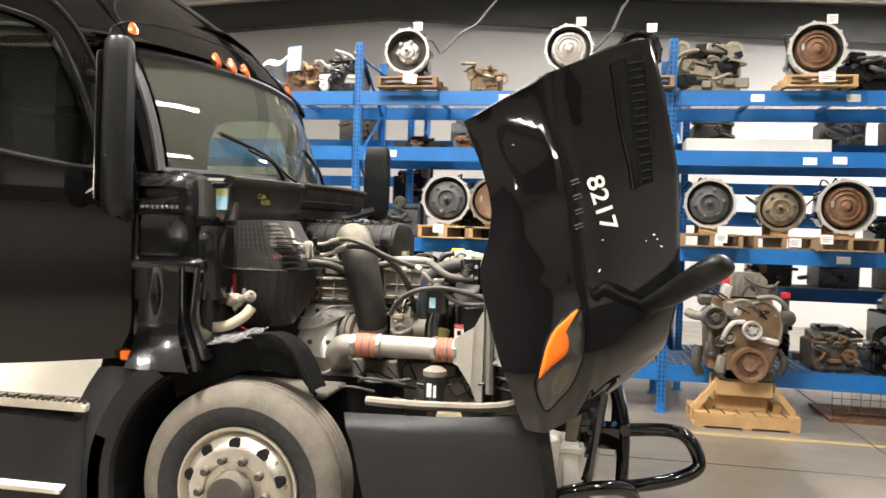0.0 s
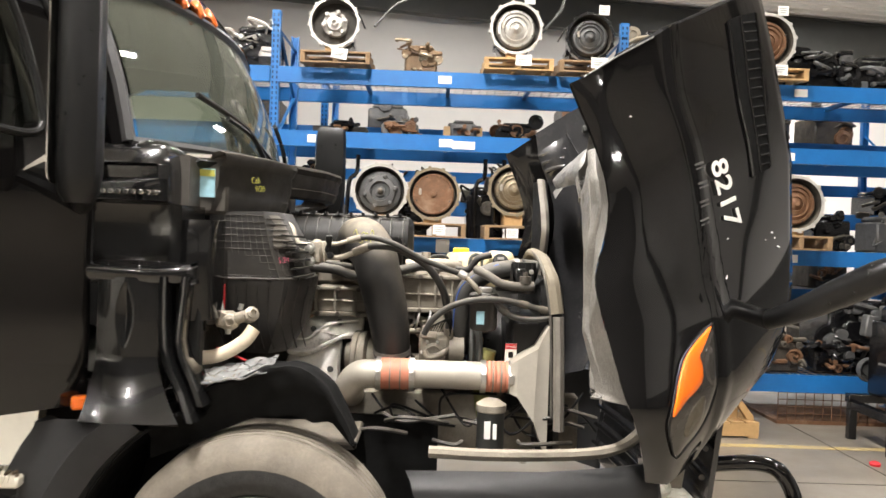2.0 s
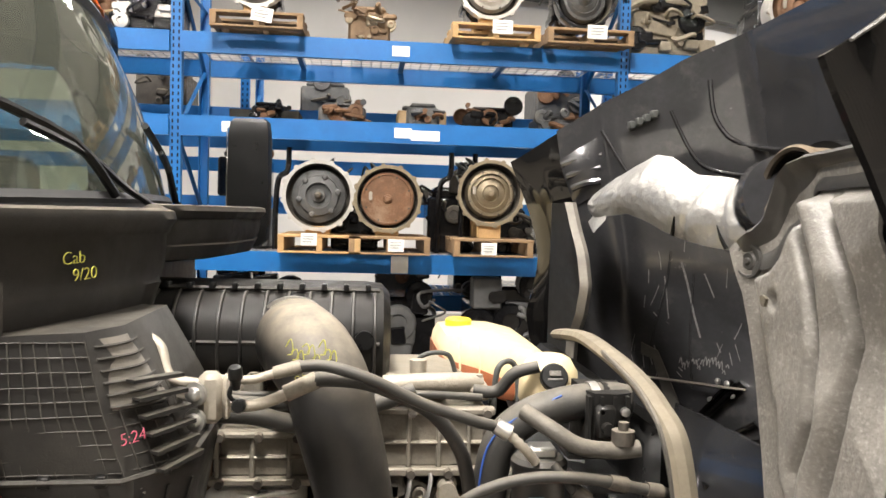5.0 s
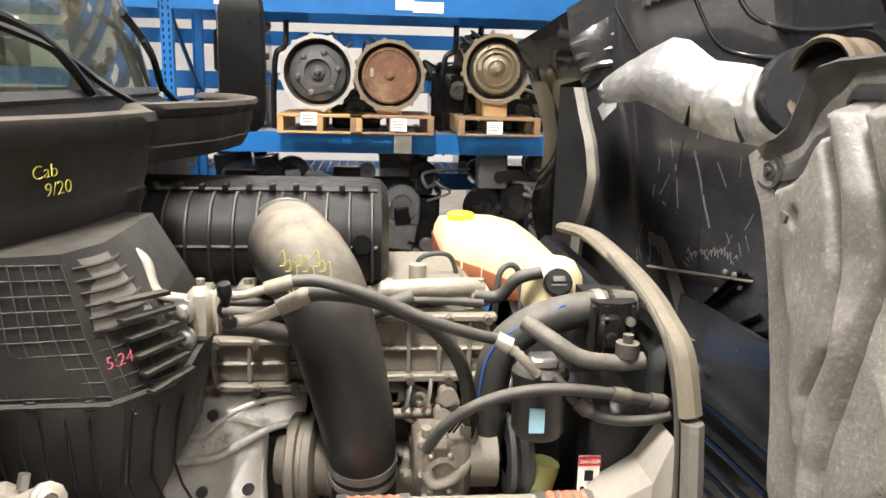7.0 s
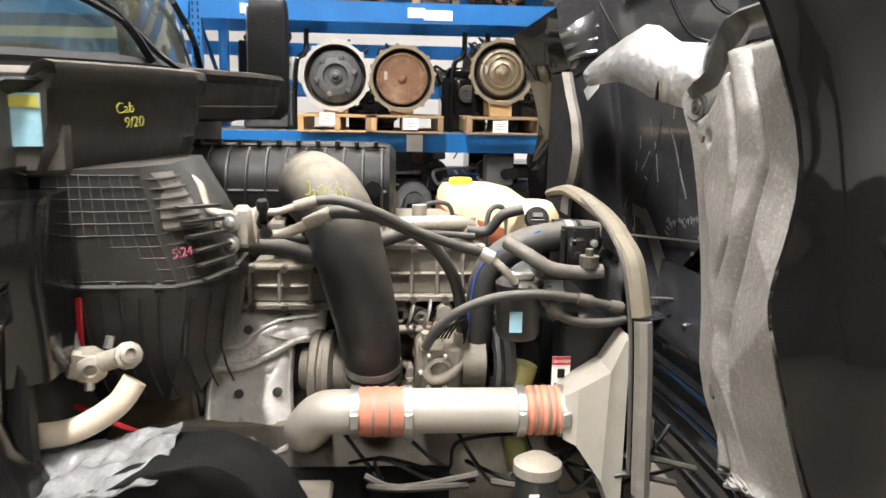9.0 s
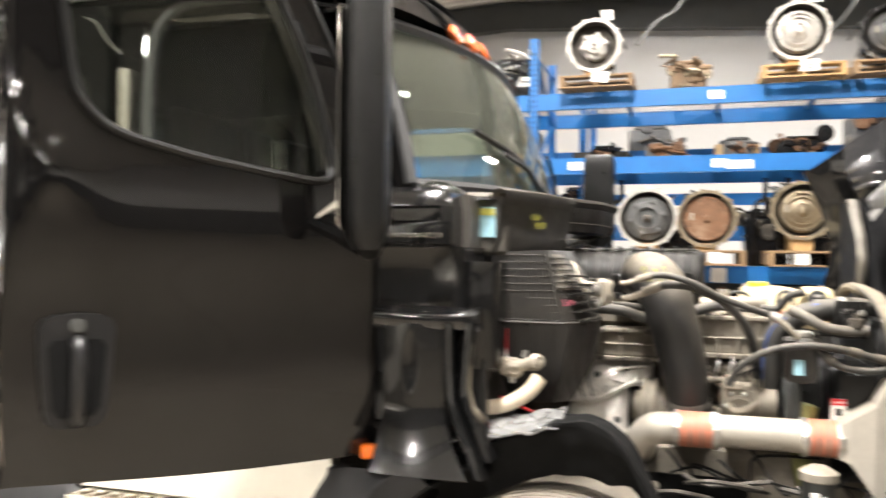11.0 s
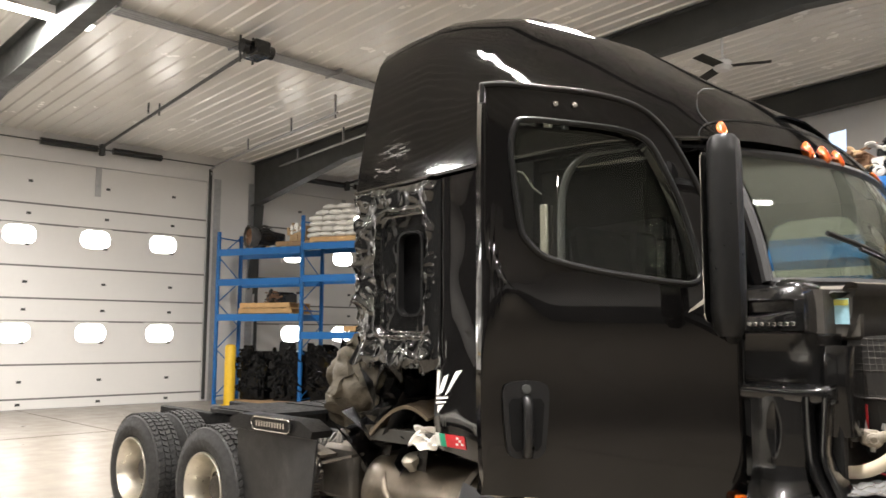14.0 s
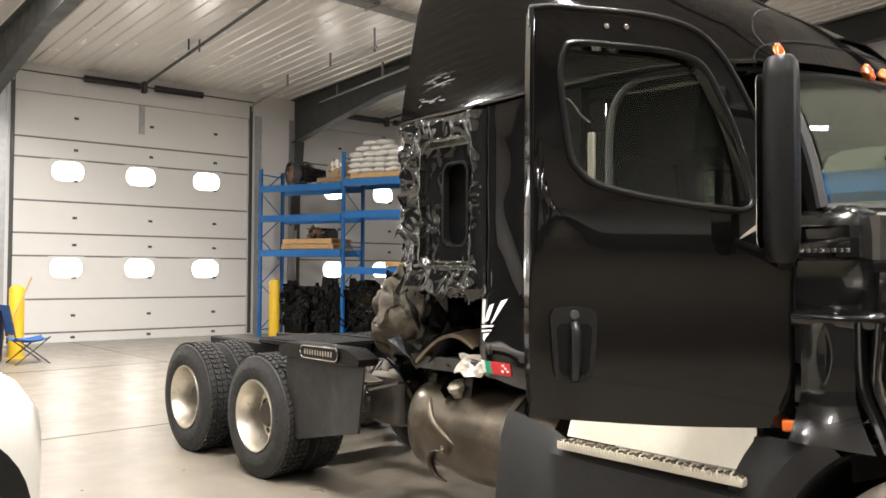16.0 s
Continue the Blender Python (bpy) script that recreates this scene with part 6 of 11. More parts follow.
bm = B()
sheet(bm, lip, 90, 16, 0.006)
part("fender_lip", bm, LIP_GREY, hood, "dark smooth lip over the inner fender", 70)
bm = B()
lathe(bm, [(0.036, 0), (0.034, 0.007), (0.029, 0.007), (0.027, 0.002), (0.020, 0.002), (0.016, 0.006), (0.008, 0.006), (0.006, 0.012), (0, 0.012)], (-0.437, 3.982, 1.962), (-1, -0.3, 0), 24)
part("lip_boss", bm, LIP_GREY, hood)
# dark patches paint the shade inside the drain holes
for y, z, a, b in ((3.854, 1.895, 0.010, 0.012), (3.842, 1.688, 0.012, 0.022), (3.80, 1.54, 0.008, 0.014), (3.80, 1.33, 0.014, 0.018)):
    bm = B()
    ring = [(a * (1 + 0.25 * math.sin(3 * q)) * math.cos(q), b * (1 + 0.2 * math.sin(2 * q + 1)) * math.sin(q)) for q in (2 * math.pi * k / 14 for k in range(14))]
    prism(bm, ring, lambda u, w, d: (-0.443 - well_depth(y, z) + d - 0.01 * step(y, 3.9, 4.0), y + u, z + w), 0.006)
    part("drain_hole", bm, TORN, hood, "dark patch painted in a torn drain hole")


# foil insulation, intake duct and ring under the hood
FOIL_TOP = [(0.0, 2.15), (0.12, 2.20), (0.24, 2.235), (0.38, 2.275), (0.48, 2.262), (0.62, 2.195), (0.75, 2.185), (0.88, 2.165), (1.0, 2.14)]
FOIL_LOW = [(0.0, 2.06), (0.05, 2.035), (0.15, 2.05), (0.27, 2.06), (0.38, 2.04), (0.50, 2.0), (0.61, 1.975), (0.72, 1.96), (0.82, 1.952), (0.92, 1.947), (1.0, 1.94)]


def foil(u, v):
    a, b = Vector((-0.31, 5.58, 0)), Vector((-0.02, 4.66, 0))
    p = a.lerp(b, u * 0.95)
    top, low = lerp_table(FOIL_TOP, u)[0], lerp_table(FOIL_LOW, u)[0]
    bulge = 0.05 * math.sin(math.pi * v) * (0.6 + 0.4 * math.sin(math.pi * u))
    crease = 0.006 * ridge(Vector((u * 2.2, v * 0.8, 0)), 2.0) + 0.004 * noise.noise(Vector((u * 30, v * 9, 3))) + 0.012 * math.exp(-((u - 0.62 - 0.08 * v) / 0.012) ** 2) + 0.010 * math.exp(-((u - 0.85 + 0.06 * v) / 0.012) ** 2)
    return Vector((p.x - bulge + crease + 0.04 * v, p.y - 0.4 * bulge, low + (top - low) * v))


bm = B()
sheet(bm, foil, 80, 26, 0.006)
part("foil_insulation", bm, FOIL, hood, "crinkled silver foil insulation blanket", 60)
bm = B()
loft(bm, [[foil(0.03, 0.02), foil(0.13, 0.02), foil(0.15, 0.0) + Vector((-0.02, -0.02, -0.02)), foil(0.06, 0.0) + Vector((-0.02, -0.03, -0.055)), foil(0.0, 0.0) + Vector((-0.01, -0.01, -0.035))],
          [p + Vector((0.004, 0, 0.003)) for p in (foil(0.03, 0.02), foil(0.13, 0.02), foil(0.15, 0.0) + Vector((-0.02, -0.02, -0.02)), foil(0.06, 0.0) + Vector((-0.02, -0.03, -0.055)), foil(0.0, 0.0) + Vector((-0.01, -0.01, -0.035)))]], caps=True)
part("foil_flap", bm, FOIL, hood, "loose flap of the foil blanket")
for u0, u1 in ((0.56, 0.60), (0.84, 0.81)):
    bm = B()
    tube(bm, [foil(u0, 0.02) + Vector((-0.004, -0.003, 0)), foil((u0 + u1) / 2, 0.16) + Vector((-0.004, -0.003, 0)), foil(u1, 0.34) + Vector((-0.003, -0.002, 0))], 0.006, 6, 4, radii=[0.008, 0.006, 0.001])
    part("foil_slit", bm, DUCT, hood, "dark slit cut in the foil")
bm = B()
tube(bm, [(-0.12, 4.42, 2.11), (-0.10, 4.50, 2.10), (-0.06, 4.62, 2.09)], 0.11, 20, 4, radii=[0.112, 0.118, 0.10])
part("duct_neck", bm, HOOD_INSIDE, hood, "dark plastic neck behind the intake ring")
AXR = (-0.97, -0.24, 0.04)
bm = B()
lathe(bm, [(0.092, 0.0), (0.100, 0.006), (0.108, -0.004), (0.106, -0.03), (0.094, -0.04), (0.096, -0.06), (0.106, -0.07), (0.106, -0.12), (0.100, -0.12), (0.090, -0.012), (0.092, 0.0)], (-0.15, 4.35, 2.13), AXR, 36)
part("intake_ring", bm, RING_RUBBER, hood, "dusty brown intake duct ring")
bm = B()
lathe(bm, [(0.0, -0.10), (0.10, -0.10), (0.125, -0.09), (0.14, -0.30), (0.16, -0.4), (0, -0.4)], (-0.15, 4.35, 2.13), AXR, 28)
part("intake_duct", bm, FELT, hood)
bm = B()
lathe(bm, [(0.088, -0.008), (0.090, -0.014), (0.098, -0.125), (0.0, -0.125)], (-0.15, 4.35, 2.13), AXR, 32)
part("duct_sleeve", bm, DUCT, hood)
# dark grille back closing the nose
bm = B()
sheet(bm, lambda u, v: (0.02 + 0.10 * v + 0.05 * math.sin(math.pi * u), 3.78 + 1.84 * u, 0.42 + 0.86 * v), 16, 8, 0.02)
part("grille_panel", bm, HOOD_INSIDE, hood, "black back of the grille")
for k in range(5):
    bm = B()
    tube(bm, [(-0.01 + 0.012 * k, 3.80, 0.52 + 0.11 * k), (0.04 + 0.012 * k, 4.7, 0.52 + 0.11 * k), (-0.01 + 0.012 * k, 5.6, 0.52 + 0.11 * k)], 0.012, 6, 3)
    part("grille_bar", bm, BLACK_PAINT, hood)
# ---- wheels ----
def wheel(name, x, y, out, r=0.515, width=0.28, steer=True, label=""):
    """out: -1 towards the camera's side. The rim's face lies at y."""
    tread = DUSTY_RUBBER if steer else RUBBER
    ax = Vector((0, out, 0))
    c = Vector((x, y, r))
    bm = B()
    lathe(bm, [(0.305, -0.01), (0.33, 0.012), (0.37, 0.02), (0.405, 0.0195)], c, ax, 64)
    lathe(bm, [(0.305, -width), (0.36, -width - 0.02), (0.44, -width - 0.01), (0.465, -width + 0.01)], c, ax, 48)
    tyre = part(name, bm, RUBBER, truck, label)
    bm = B()
    if steer:
        prof = [(0.405, 0.0195), (0.43, 0.017), (0.45, 0.008), (0.485, -0.012), (0.497, -0.024), (0.506, -0.032)]
        n = 5
        w = (width - 0.06) / n
        for i in range(n):
            a = -0.034 - i * w
            prof += [(r - 0.003, a), (r, a - 0.004), (r, a - w + 0.017), (r - 0.003, a - w + 0.014), (r - 0.014, a - w + 0.012), (r - 0.014, a - w + 0.001)]
        prof += [(0.5, -width + 0.03), (0.465, -width + 0.01)]
        lathe(bm, prof, c, ax, 72)
        for i in range(n):
            a = -0.034 - i * w - w
            groove = B()
            lathe(groove, [(r - 0.0125, a + 0.0005), (r - 0.005, a + 0.0065), (r - 0.0125, a + 0.0125)], c, ax, 72)
            part("tread_groove", groove, RUBBER, tyre)
    else:
        lathe(bm, [(0.405, 0.0195), (0.44, 0.012), (0.462, -0.004), (0.496, -0.014), (0.509, -0.03), (0.509, -width + 0.03), (0.465, -width + 0.01)], c, ax, 64)
        for i in range(56):
            a = 2 * math.pi * i / 56
            for k in range(4):
                h0 = -0.026 - k * (width - 0.05) / 4
                h1 = h0 - (width - 0.05) / 4 + 0.016
                s = 0.018 * (1 if k % 2 else -1)
                ring = []
                for rr in (0.488, r):
                    ring.append([c + ax * h + Vector((math.cos(a + d) * rr, 0, math.sin(a + d) * rr)) for h, d in ((h0, -0.04 + s), (h0, 0.036 + s), (h1, 0.036 - s), (h1, -0.04 - s))])
                loft(bm, ring, caps=True)
    part("tread", bm, tread, tyre, "dusty worn ribbed tread" if steer else "deep black lug tread", 30)
    bm = B()
    if steer:
        prof = [(0.30, -0.02), (0.307, 0.0), (0.303, 0.012), (0.292, 0.012), (0.282, -0.005), (0.272, -0.02), (0.255, 0.02), (0.225, 0.045), (0.205, 0.05), (0.15, 0.05), (0.145, 0.045), (0.0, 0.045)]
    else:
        prof = [(0.30, -0.02), (0.307, 0.0), (0.303, 0.012), (0.292, 0.012), (0.28, -0.01), (0.265, -0.05), (0.25, -0.16), (0.24, -0.20), (0.16, -0.215), (0.14, -0.18), (0.0, -0.18)]
    lathe(bm, prof, c, ax, 64)
    part("rim", bm, ALLOY, tyre, "dusty polished aluminium rim")
    for i in range(10):
        bm = B()
        a = 2 * math.pi * (i + 0.5) / 10
        h, rr = (0.044, 0.235) if steer else (-0.205, 0.215)
        p = c + ax * (h - 0.004) + Vector((math.cos(a) * rr, 0, math.sin(a) * rr))
        lathe(bm, [(0, 0.006), (0.028, 0.006), (0.028, -0.03), (0, -0.03)], p, ax, 14)
        part("hand_hole", bm, DUCT, tyre)
    for i in range(10):
        bm = B()
        a = 2 * math.pi * i / 10
        h, rr = (0.05, 0.167) if steer else (-0.21, 0.16)
        p = c + ax * h + Vector((math.cos(a) * rr, 0, math.sin(a) * rr))
        lathe(bm, [(0.021, 0), (0.021, 0.022), (0.016, 0.036), (0, 0.036)], p, ax, 6 if not steer else 12)
        part("wheel_nut", bm, CAST_DARK, tyre)
    bm = B()
    h = 0.05 if steer else -0.18
    lathe(bm, [(0.11, h), (0.108, h + 0.05), (0.095, h + 0.07), (0.06, h + 0.075), (0, h + 0.075)], c, ax, 28)
    part("hub", bm, CAST_DARK, tyre)


wheel("front_wheel", -1.62, 3.53, -1, 0.507, label="steer wheel with a dusty worn tyre and aluminium rim")
wheel("front_wheel", -1.62, 2 * CY - 3.53, 1, 0.507, label="steer wheel with a dusty worn tyre and aluminium rim")
for x in (-6.82, -8.16):
    for out, y in ((-1, 3.62), (1, 2 * CY - 3.62)):
        wheel("drive_wheel", x, y, out, 0.525, steer=False, label="drive wheel with black lugged tyre and pale rim")
        wheel("inner_drive_wheel", x, y - out * 0.33, out, 0.525, steer=False, label="inner dual drive wheel")

# ---- frame, axles, rear deck ----
for y in (4.38, 5.22):
    bm = B()
    box(bm, (-9.1, y - 0.04, 0.78), (-2.3, y + 0.04, 1.02), 0.01)
    part("frame_rail", bm, DUCT, truck, "black rear chassis rail")
    bm = B()
    box(bm, (-2.3, y - 0.04, 0.78), (-0.35, y + 0.04, 1.04), 0.01)
    part("frame_rail", bm, CAST_BODY, truck, "dusty front chassis rail")
for x in (-6.82, -8.16):
    bm = B()
    cyl(bm, (x, 3.9, 0.515), (x, 5.7, 0.515), 0.09)
    part("axle", bm, CAST_DARK, truck)
    bm = B()
    lathe(bm, [(0, -0.2), (0.16, -0.16), (0.22, 0), (0.16, 0.16), (0, 0.2)], (x, CY, 0.52), (1, 0, 0), 20)
    part("differential", bm, CAST_DARK, truck)
bm = B()
cyl(bm, (-1.62, 3.8, 0.46), (-1.62, 5.8, 0.46), 0.07)
part("axle", bm, CAST_DARK, truck)
for x in (-5.6, -4.9, -3.4, -2.4, -1.0):
    bm = B()
    box(bm, (x - 0.06, 4.4, 0.82), (x + 0.06, 5.2, 0.98), 0.01)
    part("cross_member", bm, CAST_DARK, truck)
for i in range(7):
    bm = B()
    box(bm, (-8.9 + 0.01 * i, 4.3, 0.62 - i * 0.03), (-6.3 - 0.01 * i, 4.46, 0.64 - i * 0.03))
    part("spring_leaf", bm, CAST_DARK, truck)
bm = B()
cyl(bm, (-6.0, CY, 0.62), (-1.2, CY, 0.78), 0.06)
part("drive_shaft", bm, CAST_DARK, truck)
# fifth wheel plate behind the cab
bm = B()
loft(bm, [[(-8.1, CY - 0.4, z), (-7.95, CY - 0.5, z), (-7.2, CY - 0.5, z), (-7.05, CY - 0.3, z), (-7.05, CY + 0.3, z), (-7.2, CY + 0.5, z), (-7.95, CY + 0.5, z), (-8.1, CY + 0.4, z)] for z in (1.035, 1.07)], caps=True)
box(bm, (-7.9, CY - 0.45, 0.94), (-7.2, CY - 0.35, 1.08))
box(bm, (-7.9, CY + 0.35, 0.94), (-7.2, CY + 0.45, 1.08))
part("fifth_wheel", bm, DUCT, truck, "greasy dark fifth wheel plate")
# quarter fender with hanging flap, and the name plate bracket
bm = B()
loft(bm, [[(-6.42, y, 1.07), (-5.36, y, 1.07), (-5.34, y, 1.12), (-5.50, y, 1.185), (-6.30, y, 1.185), (-6.44, y, 1.14)] for y in (3.62, 3.80)], caps=True)
part("fender_bracket", bm, BLACK_PLASTIC, truck, "black bracket with an oval name plate")
bm = B()
o = rounded(0.50, 0.095, 0.045, 5, -5.83, 1.135)
prism(bm, o, lambda u, v, w: (u, 3.60 + w, v), 0.015)
plate = part("name_plate", bm, BLACK_PLASTIC, truck, "oval maker's plate with pale rim")
bm = B()
tube(bm, [(u, 3.598, v) for u, v in o + o[:1]], 0.006, 6, 1)
part("plate_rim", bm, CHROME, plate)
for i in range(11):
    bm = B()
    box(bm, (-6.02 + i * 0.035, 3.594, 1.115), (-5.998 + i * 0.035, 3.6, 1.155))
    part("plate_mark", bm, CHROME, plate, smooth=0)
bm = B()
sheet(bm, lambda u, v: (-6.38 + 1.04 * u, 3.66 + 0.05 * math.sin(u * 4 + 0.5) * (1 - v), 0.38 + 0.22 * u * (1 - v) + 0.06 * step(0.12 - u, 0.0, 0.12) * (1 - v) + 0.68 * v), 18, 10, 0.016)
part("mud_flap", bm, FLAP_RUBBER, truck, "grey rubber mud flap ahead of the drive wheel")
random.seed(11)
for i in range(14):
    bm = B()
    x = -5.9 + 1.3 * random.random()
    tube(bm, [(x, 4.0 + 0.3 * random.random(), 1.05), (x + 0.15 * random.random(), 3.95, 0.8 + 0.2 * random.random()), (x + random.uniform(-0.2, 0.3), 4.1, 0.6 + 0.3 * random.random())], 0.018, 6, 4)
    part("air_line", bm, HOSE, truck, "loose black air line")
bm = B()
box(bm, (-5.6, 3.9, 0.62), (-5.2, 4.3, 1.0), 0.03)
part("battery_box", bm, DUSTY_PLASTIC, truck)
# wrecked stuff behind the cab: torn insulation, bent panels
bm = B()
for i in range(150):
    c = Vector((-5.25 + 0.95 * random.random() ** 0.8, 3.72 + 0.6 * random.random(), 1.02 + 0.62 * random.random()))
    q = [c + Vector((random.gauss(0, 0.10), random.gauss(0, 0.08), random.gauss(0, 0.11))) for _ in range(4)]
    bm.faces.new([bm.verts.new(v) for v in q])
bmesh.ops.solidify(bm, geom=bm.faces[:], thickness=0.004)
part("torn_trim", bm, OILY_BLACK, truck, "torn and twisted black trim behind the cab", 0)
bm = B()


def rag(u, v):
    a = u * 2 * math.pi
    p = Vector((-5.12 + 0.36 * math.cos(a) * math.sin(0.5 + 2.4 * v), 3.88 + 0.17 * math.sin(a) * math.sin(0.5 + 2.4 * v), 1.12 + 0.68 * v))
    return p + noise.noise_vector(p * 6) * 0.10 + noise.noise_vector(p * 15) * 0.05


sheet(bm, rag, 44, 26, 0.004)
part("torn_insulation", bm, TORN, truck, "hanging torn brown insulation", 70)
bm = B()
sheet(bm, lambda u, v: (-4.78 + 0.55 * u, 3.66 + 0.25 * v, 1.16 + 0.20 * math.sin(u * 2.4) + 0.04 * v), 14, 3, 0.02)
part("curved_panel", bm, SEAL, truck, "curved tan strip of bent panel")
for i in range(16):
    bm = B()
    x = -5.3 + 1.25 * i / 16
    box(bm, (x, 3.86 + 0.10 * random.random(), 1.06 + 0.05 * random.random()), (x + 0.10, 4.0 + 0.2 * random.random(), 1.13 + 0.05 * random.random()), 0.01, (random.uniform(-25, 25), random.uniform(-25, 25), 0))
    part("broken_bracket", bm, OILY_BLACK, truck)
bm = B()
sheet(bm, lambda u, v: Vector((-4.36 + 0.26 * u, 3.62 + 0.06 * v, 1.12 + 0.12 * v)) + noise.noise_vector(Vector((u * 3, v * 3, 1))) * 0.05, 12, 8, 0.004)
part("bent_metal", bm, BRUSHED, truck, "crinkled bright torn metal", 0)
bm = B()
box(bm, (-5.6, 3.70, 0.96), (-5.35, 3.85, 0.98), 0.0, (0, 12, 0))
part("bent_metal", bm, CAST_DARK, truck)
bm = B()
box(bm, (-5.3, 3.68, 0.94), (-5.0, 3.8, 0.96), 0.0, (0, -14, 8))
part("bent_metal", bm, CAST_DARK, truck)

# ---- fuel tank with straps ----
TANK_C = Vector((0, 3.94, 0.71))
bm = B()
prof = [(0, 0), (0.20, 0.0), (0.28, 0.03), (0.315, 0.08), (0.32, 0.14)] + [(0.32, 0.18 + 0.05 * i) for i in range(20)] + [(0.32, 1.25), (0.31, 1.32), (0, 1.34)]
lathe(bm, prof, (-4.92, TANK_C.y, TANK_C.z), (1, 0, 0), 48)
for v in bm.verts:
    v.co += noise.noise_vector(v.co * 2.2) * 0.022 * max(0, min(1, (-4.1 - v.co.x) / 0.4)) - Vector((0, v.co.y - TANK_C.y, v.co.z - TANK_C.z)) * 0.14 * max(0.0, ridge(v.co, 2.6)) * max(0, min(1, (-4.35 - v.co.x) / 0.3))
tank = part("fuel_tank", bm, TANK_METAL, truck, "dented dirty aluminium fuel tank", 60)
for x in (-3.97,):
    bm = B()
    lathe(bm, [(0.322, 0), (0.331, 0), (0.331, 0.05), (0.322, 0.05)], (x, TANK_C.y, TANK_C.z), (1, 0, 0), 40)
    part("tank_strap", bm, DUSTY_PLASTIC, tank)
bm = B()
lathe(bm, [(0.055, -0.02), (0.055, 0.02), (0.068, 0.022), (0.066, 0.055), (0.05, 0.066), (0, 0.066)], (-4.46, 3.77, 0.985), (0, -0.55, 1), 8)
part("tank_cap", bm, CAST, tank, "metal filler cap")
for path, radii in (([(-4.66, 3.70, 0.93), (-4.62, 3.655, 0.88), (-4.57, 3.63, 0.81), (-4.47, 3.62, 0.745), (-4.36, 3.625, 0.68)], [0.004, 0.022, 0.026, 0.016, 0.003]),
                    ([(-4.42, 3.63, 0.60), (-4.50, 3.625, 0.62), (-4.58, 3.64, 0.59), (-4.63, 3.67, 0.52), (-4.58, 3.68, 0.44), (-4.50, 3.70, 0.41)], [0.003, 0.014, 0.020, 0.024, 0.016, 0.004]),
                    ([(-4.47, 3.618, 0.66), (-4.44, 3.612, 0.64), (-4.42, 3.618, 0.61)], [0.004, 0.022, 0.004])):
    bm = B()
    tube(bm, path, 0.02, 8, 6, radii=radii, squash=0.45)
    part("crushed_fold", bm, TANK_METAL, tank, "creased fold at the crushed tank end", 40)

# ---- steps and side fairing ----
bm = B()
loft(bm, [[(-3.86, 3.58, 0.98), (-3.50, 3.58, 0.90), (-3.42, 3.58, 0.86), (-2.42, 3.58, 0.84), (-2.40, 3.58, 1.04), (-2.36, 3.60, 1.06), (-2.33, 3.60, 1.05)],
          [(-3.88, 3.53, 0.80), (-3.50, 3.50, 0.80), (-3.42, 3.49, 0.80), (-2.45, 3.49, 0.78), (-2.42, 3.50, 0.80), (-2.40, 3.53, 0.78), (-2.38, 3.56, 0.78)],
          [(-3.90, 3.50, 0.34), (-3.50, 3.47, 0.33), (-3.42, 3.46, 0.32), (-2.48, 3.46, 0.31), (-2.45, 3.47, 0.31), (-2.43, 3.50, 0.31), (-2.41, 3.52, 0.31)]], closed=False)
bmesh.ops.solidify(bm, geom=bm.faces[:], thickness=-0.03)
part("side_fairing", bm, GREY_PLASTIC, truck, "charcoal plastic side fairing below the door")
bm = B()
loft(bm, [[(-3.40, 3.61, 1.08), (-2.40, 3.61, 1.08), (-2.40, 3.56, 0.89), (-3.42, 3.56, 0.89)], [(-3.40, 3.66, 1.08), (-2.40, 3.66, 1.08), (-2.40, 3.66, 0.89), (-3.42, 3.66, 0.89)]], caps=True)
part("step_panel", bm, STEP_METAL, truck, "pale dusty entry step panel", smooth=0)
bm = B()
box(bm, (-3.42, 3.47, 0.835), (-2.40, 3.60, 0.875), 0.008)
for i in range(64):
    x = -3.41 + i * 0.0157
    box(bm, (x, 3.465, 0.858), (x + 0.008, 3.474, 0.880))
part("step_tread", bm, STEP_METAL, truck, "serrated metal step edge")
bm = B()
for i in range(46):
    box(bm, (-3.40 + 0.022 * i, 3.475 + 0.01 * (i % 3), 0.876), (-3.392 + 0.022 * i, 3.49 + 0.03 * (i % 3), 0.886))
part("step_grip", bm, SEAL, truck, smooth=0)
bm = B()
loft(bm, [[(-3.42, 3.56, 0.485), (-3.42, 3.47, 0.475), (-3.42, 3.45, 0.455), (-3.42, 3.45, 0.43), (-3.42, 3.56, 0.43)], [(-2.46, 3.56, 0.485), (-2.49, 3.47, 0.475), (-2.50, 3.45, 0.455), (-2.52, 3.45, 0.43), (-2.50, 3.56, 0.43)]], caps=True)
for i in range(58):
    box(bm, (-3.41 + 0.0157 * i, 3.442, 0.435), (-3.402 + 0.0157 * i, 3.452, 0.452))
part("step_tread", bm, STEP_METAL, truck, "serrated metal step edge", 30)
# wheel arch liner
def arch(u, v):
    """Black felt over the wheel: hangs in front, domes over the top."""
    x = -2.02 + 0.73 * u
    top = lerp_table(LINER_TOP, x)[0]
    a = v * 1.9
    sag = 0.012 * noise.noise(Vector((x * 5, v * 4, 0))) + 0.006 * noise.noise(Vector((x * 15, v * 9, 2)))
    y = 3.66 - 0.06 * math.sin(min(a, math.pi / 2)) + max(0.0, v - 0.55) * 0.5
    z = top - 0.17 * min(1.0, (1 - u) / 0.25 + 0.15) * max(0.0, 1 - v / 0.55) ** 1.3 + 0.01 * math.sin(v * 3)
    return Vector((x + sag, y + sag, z + sag))


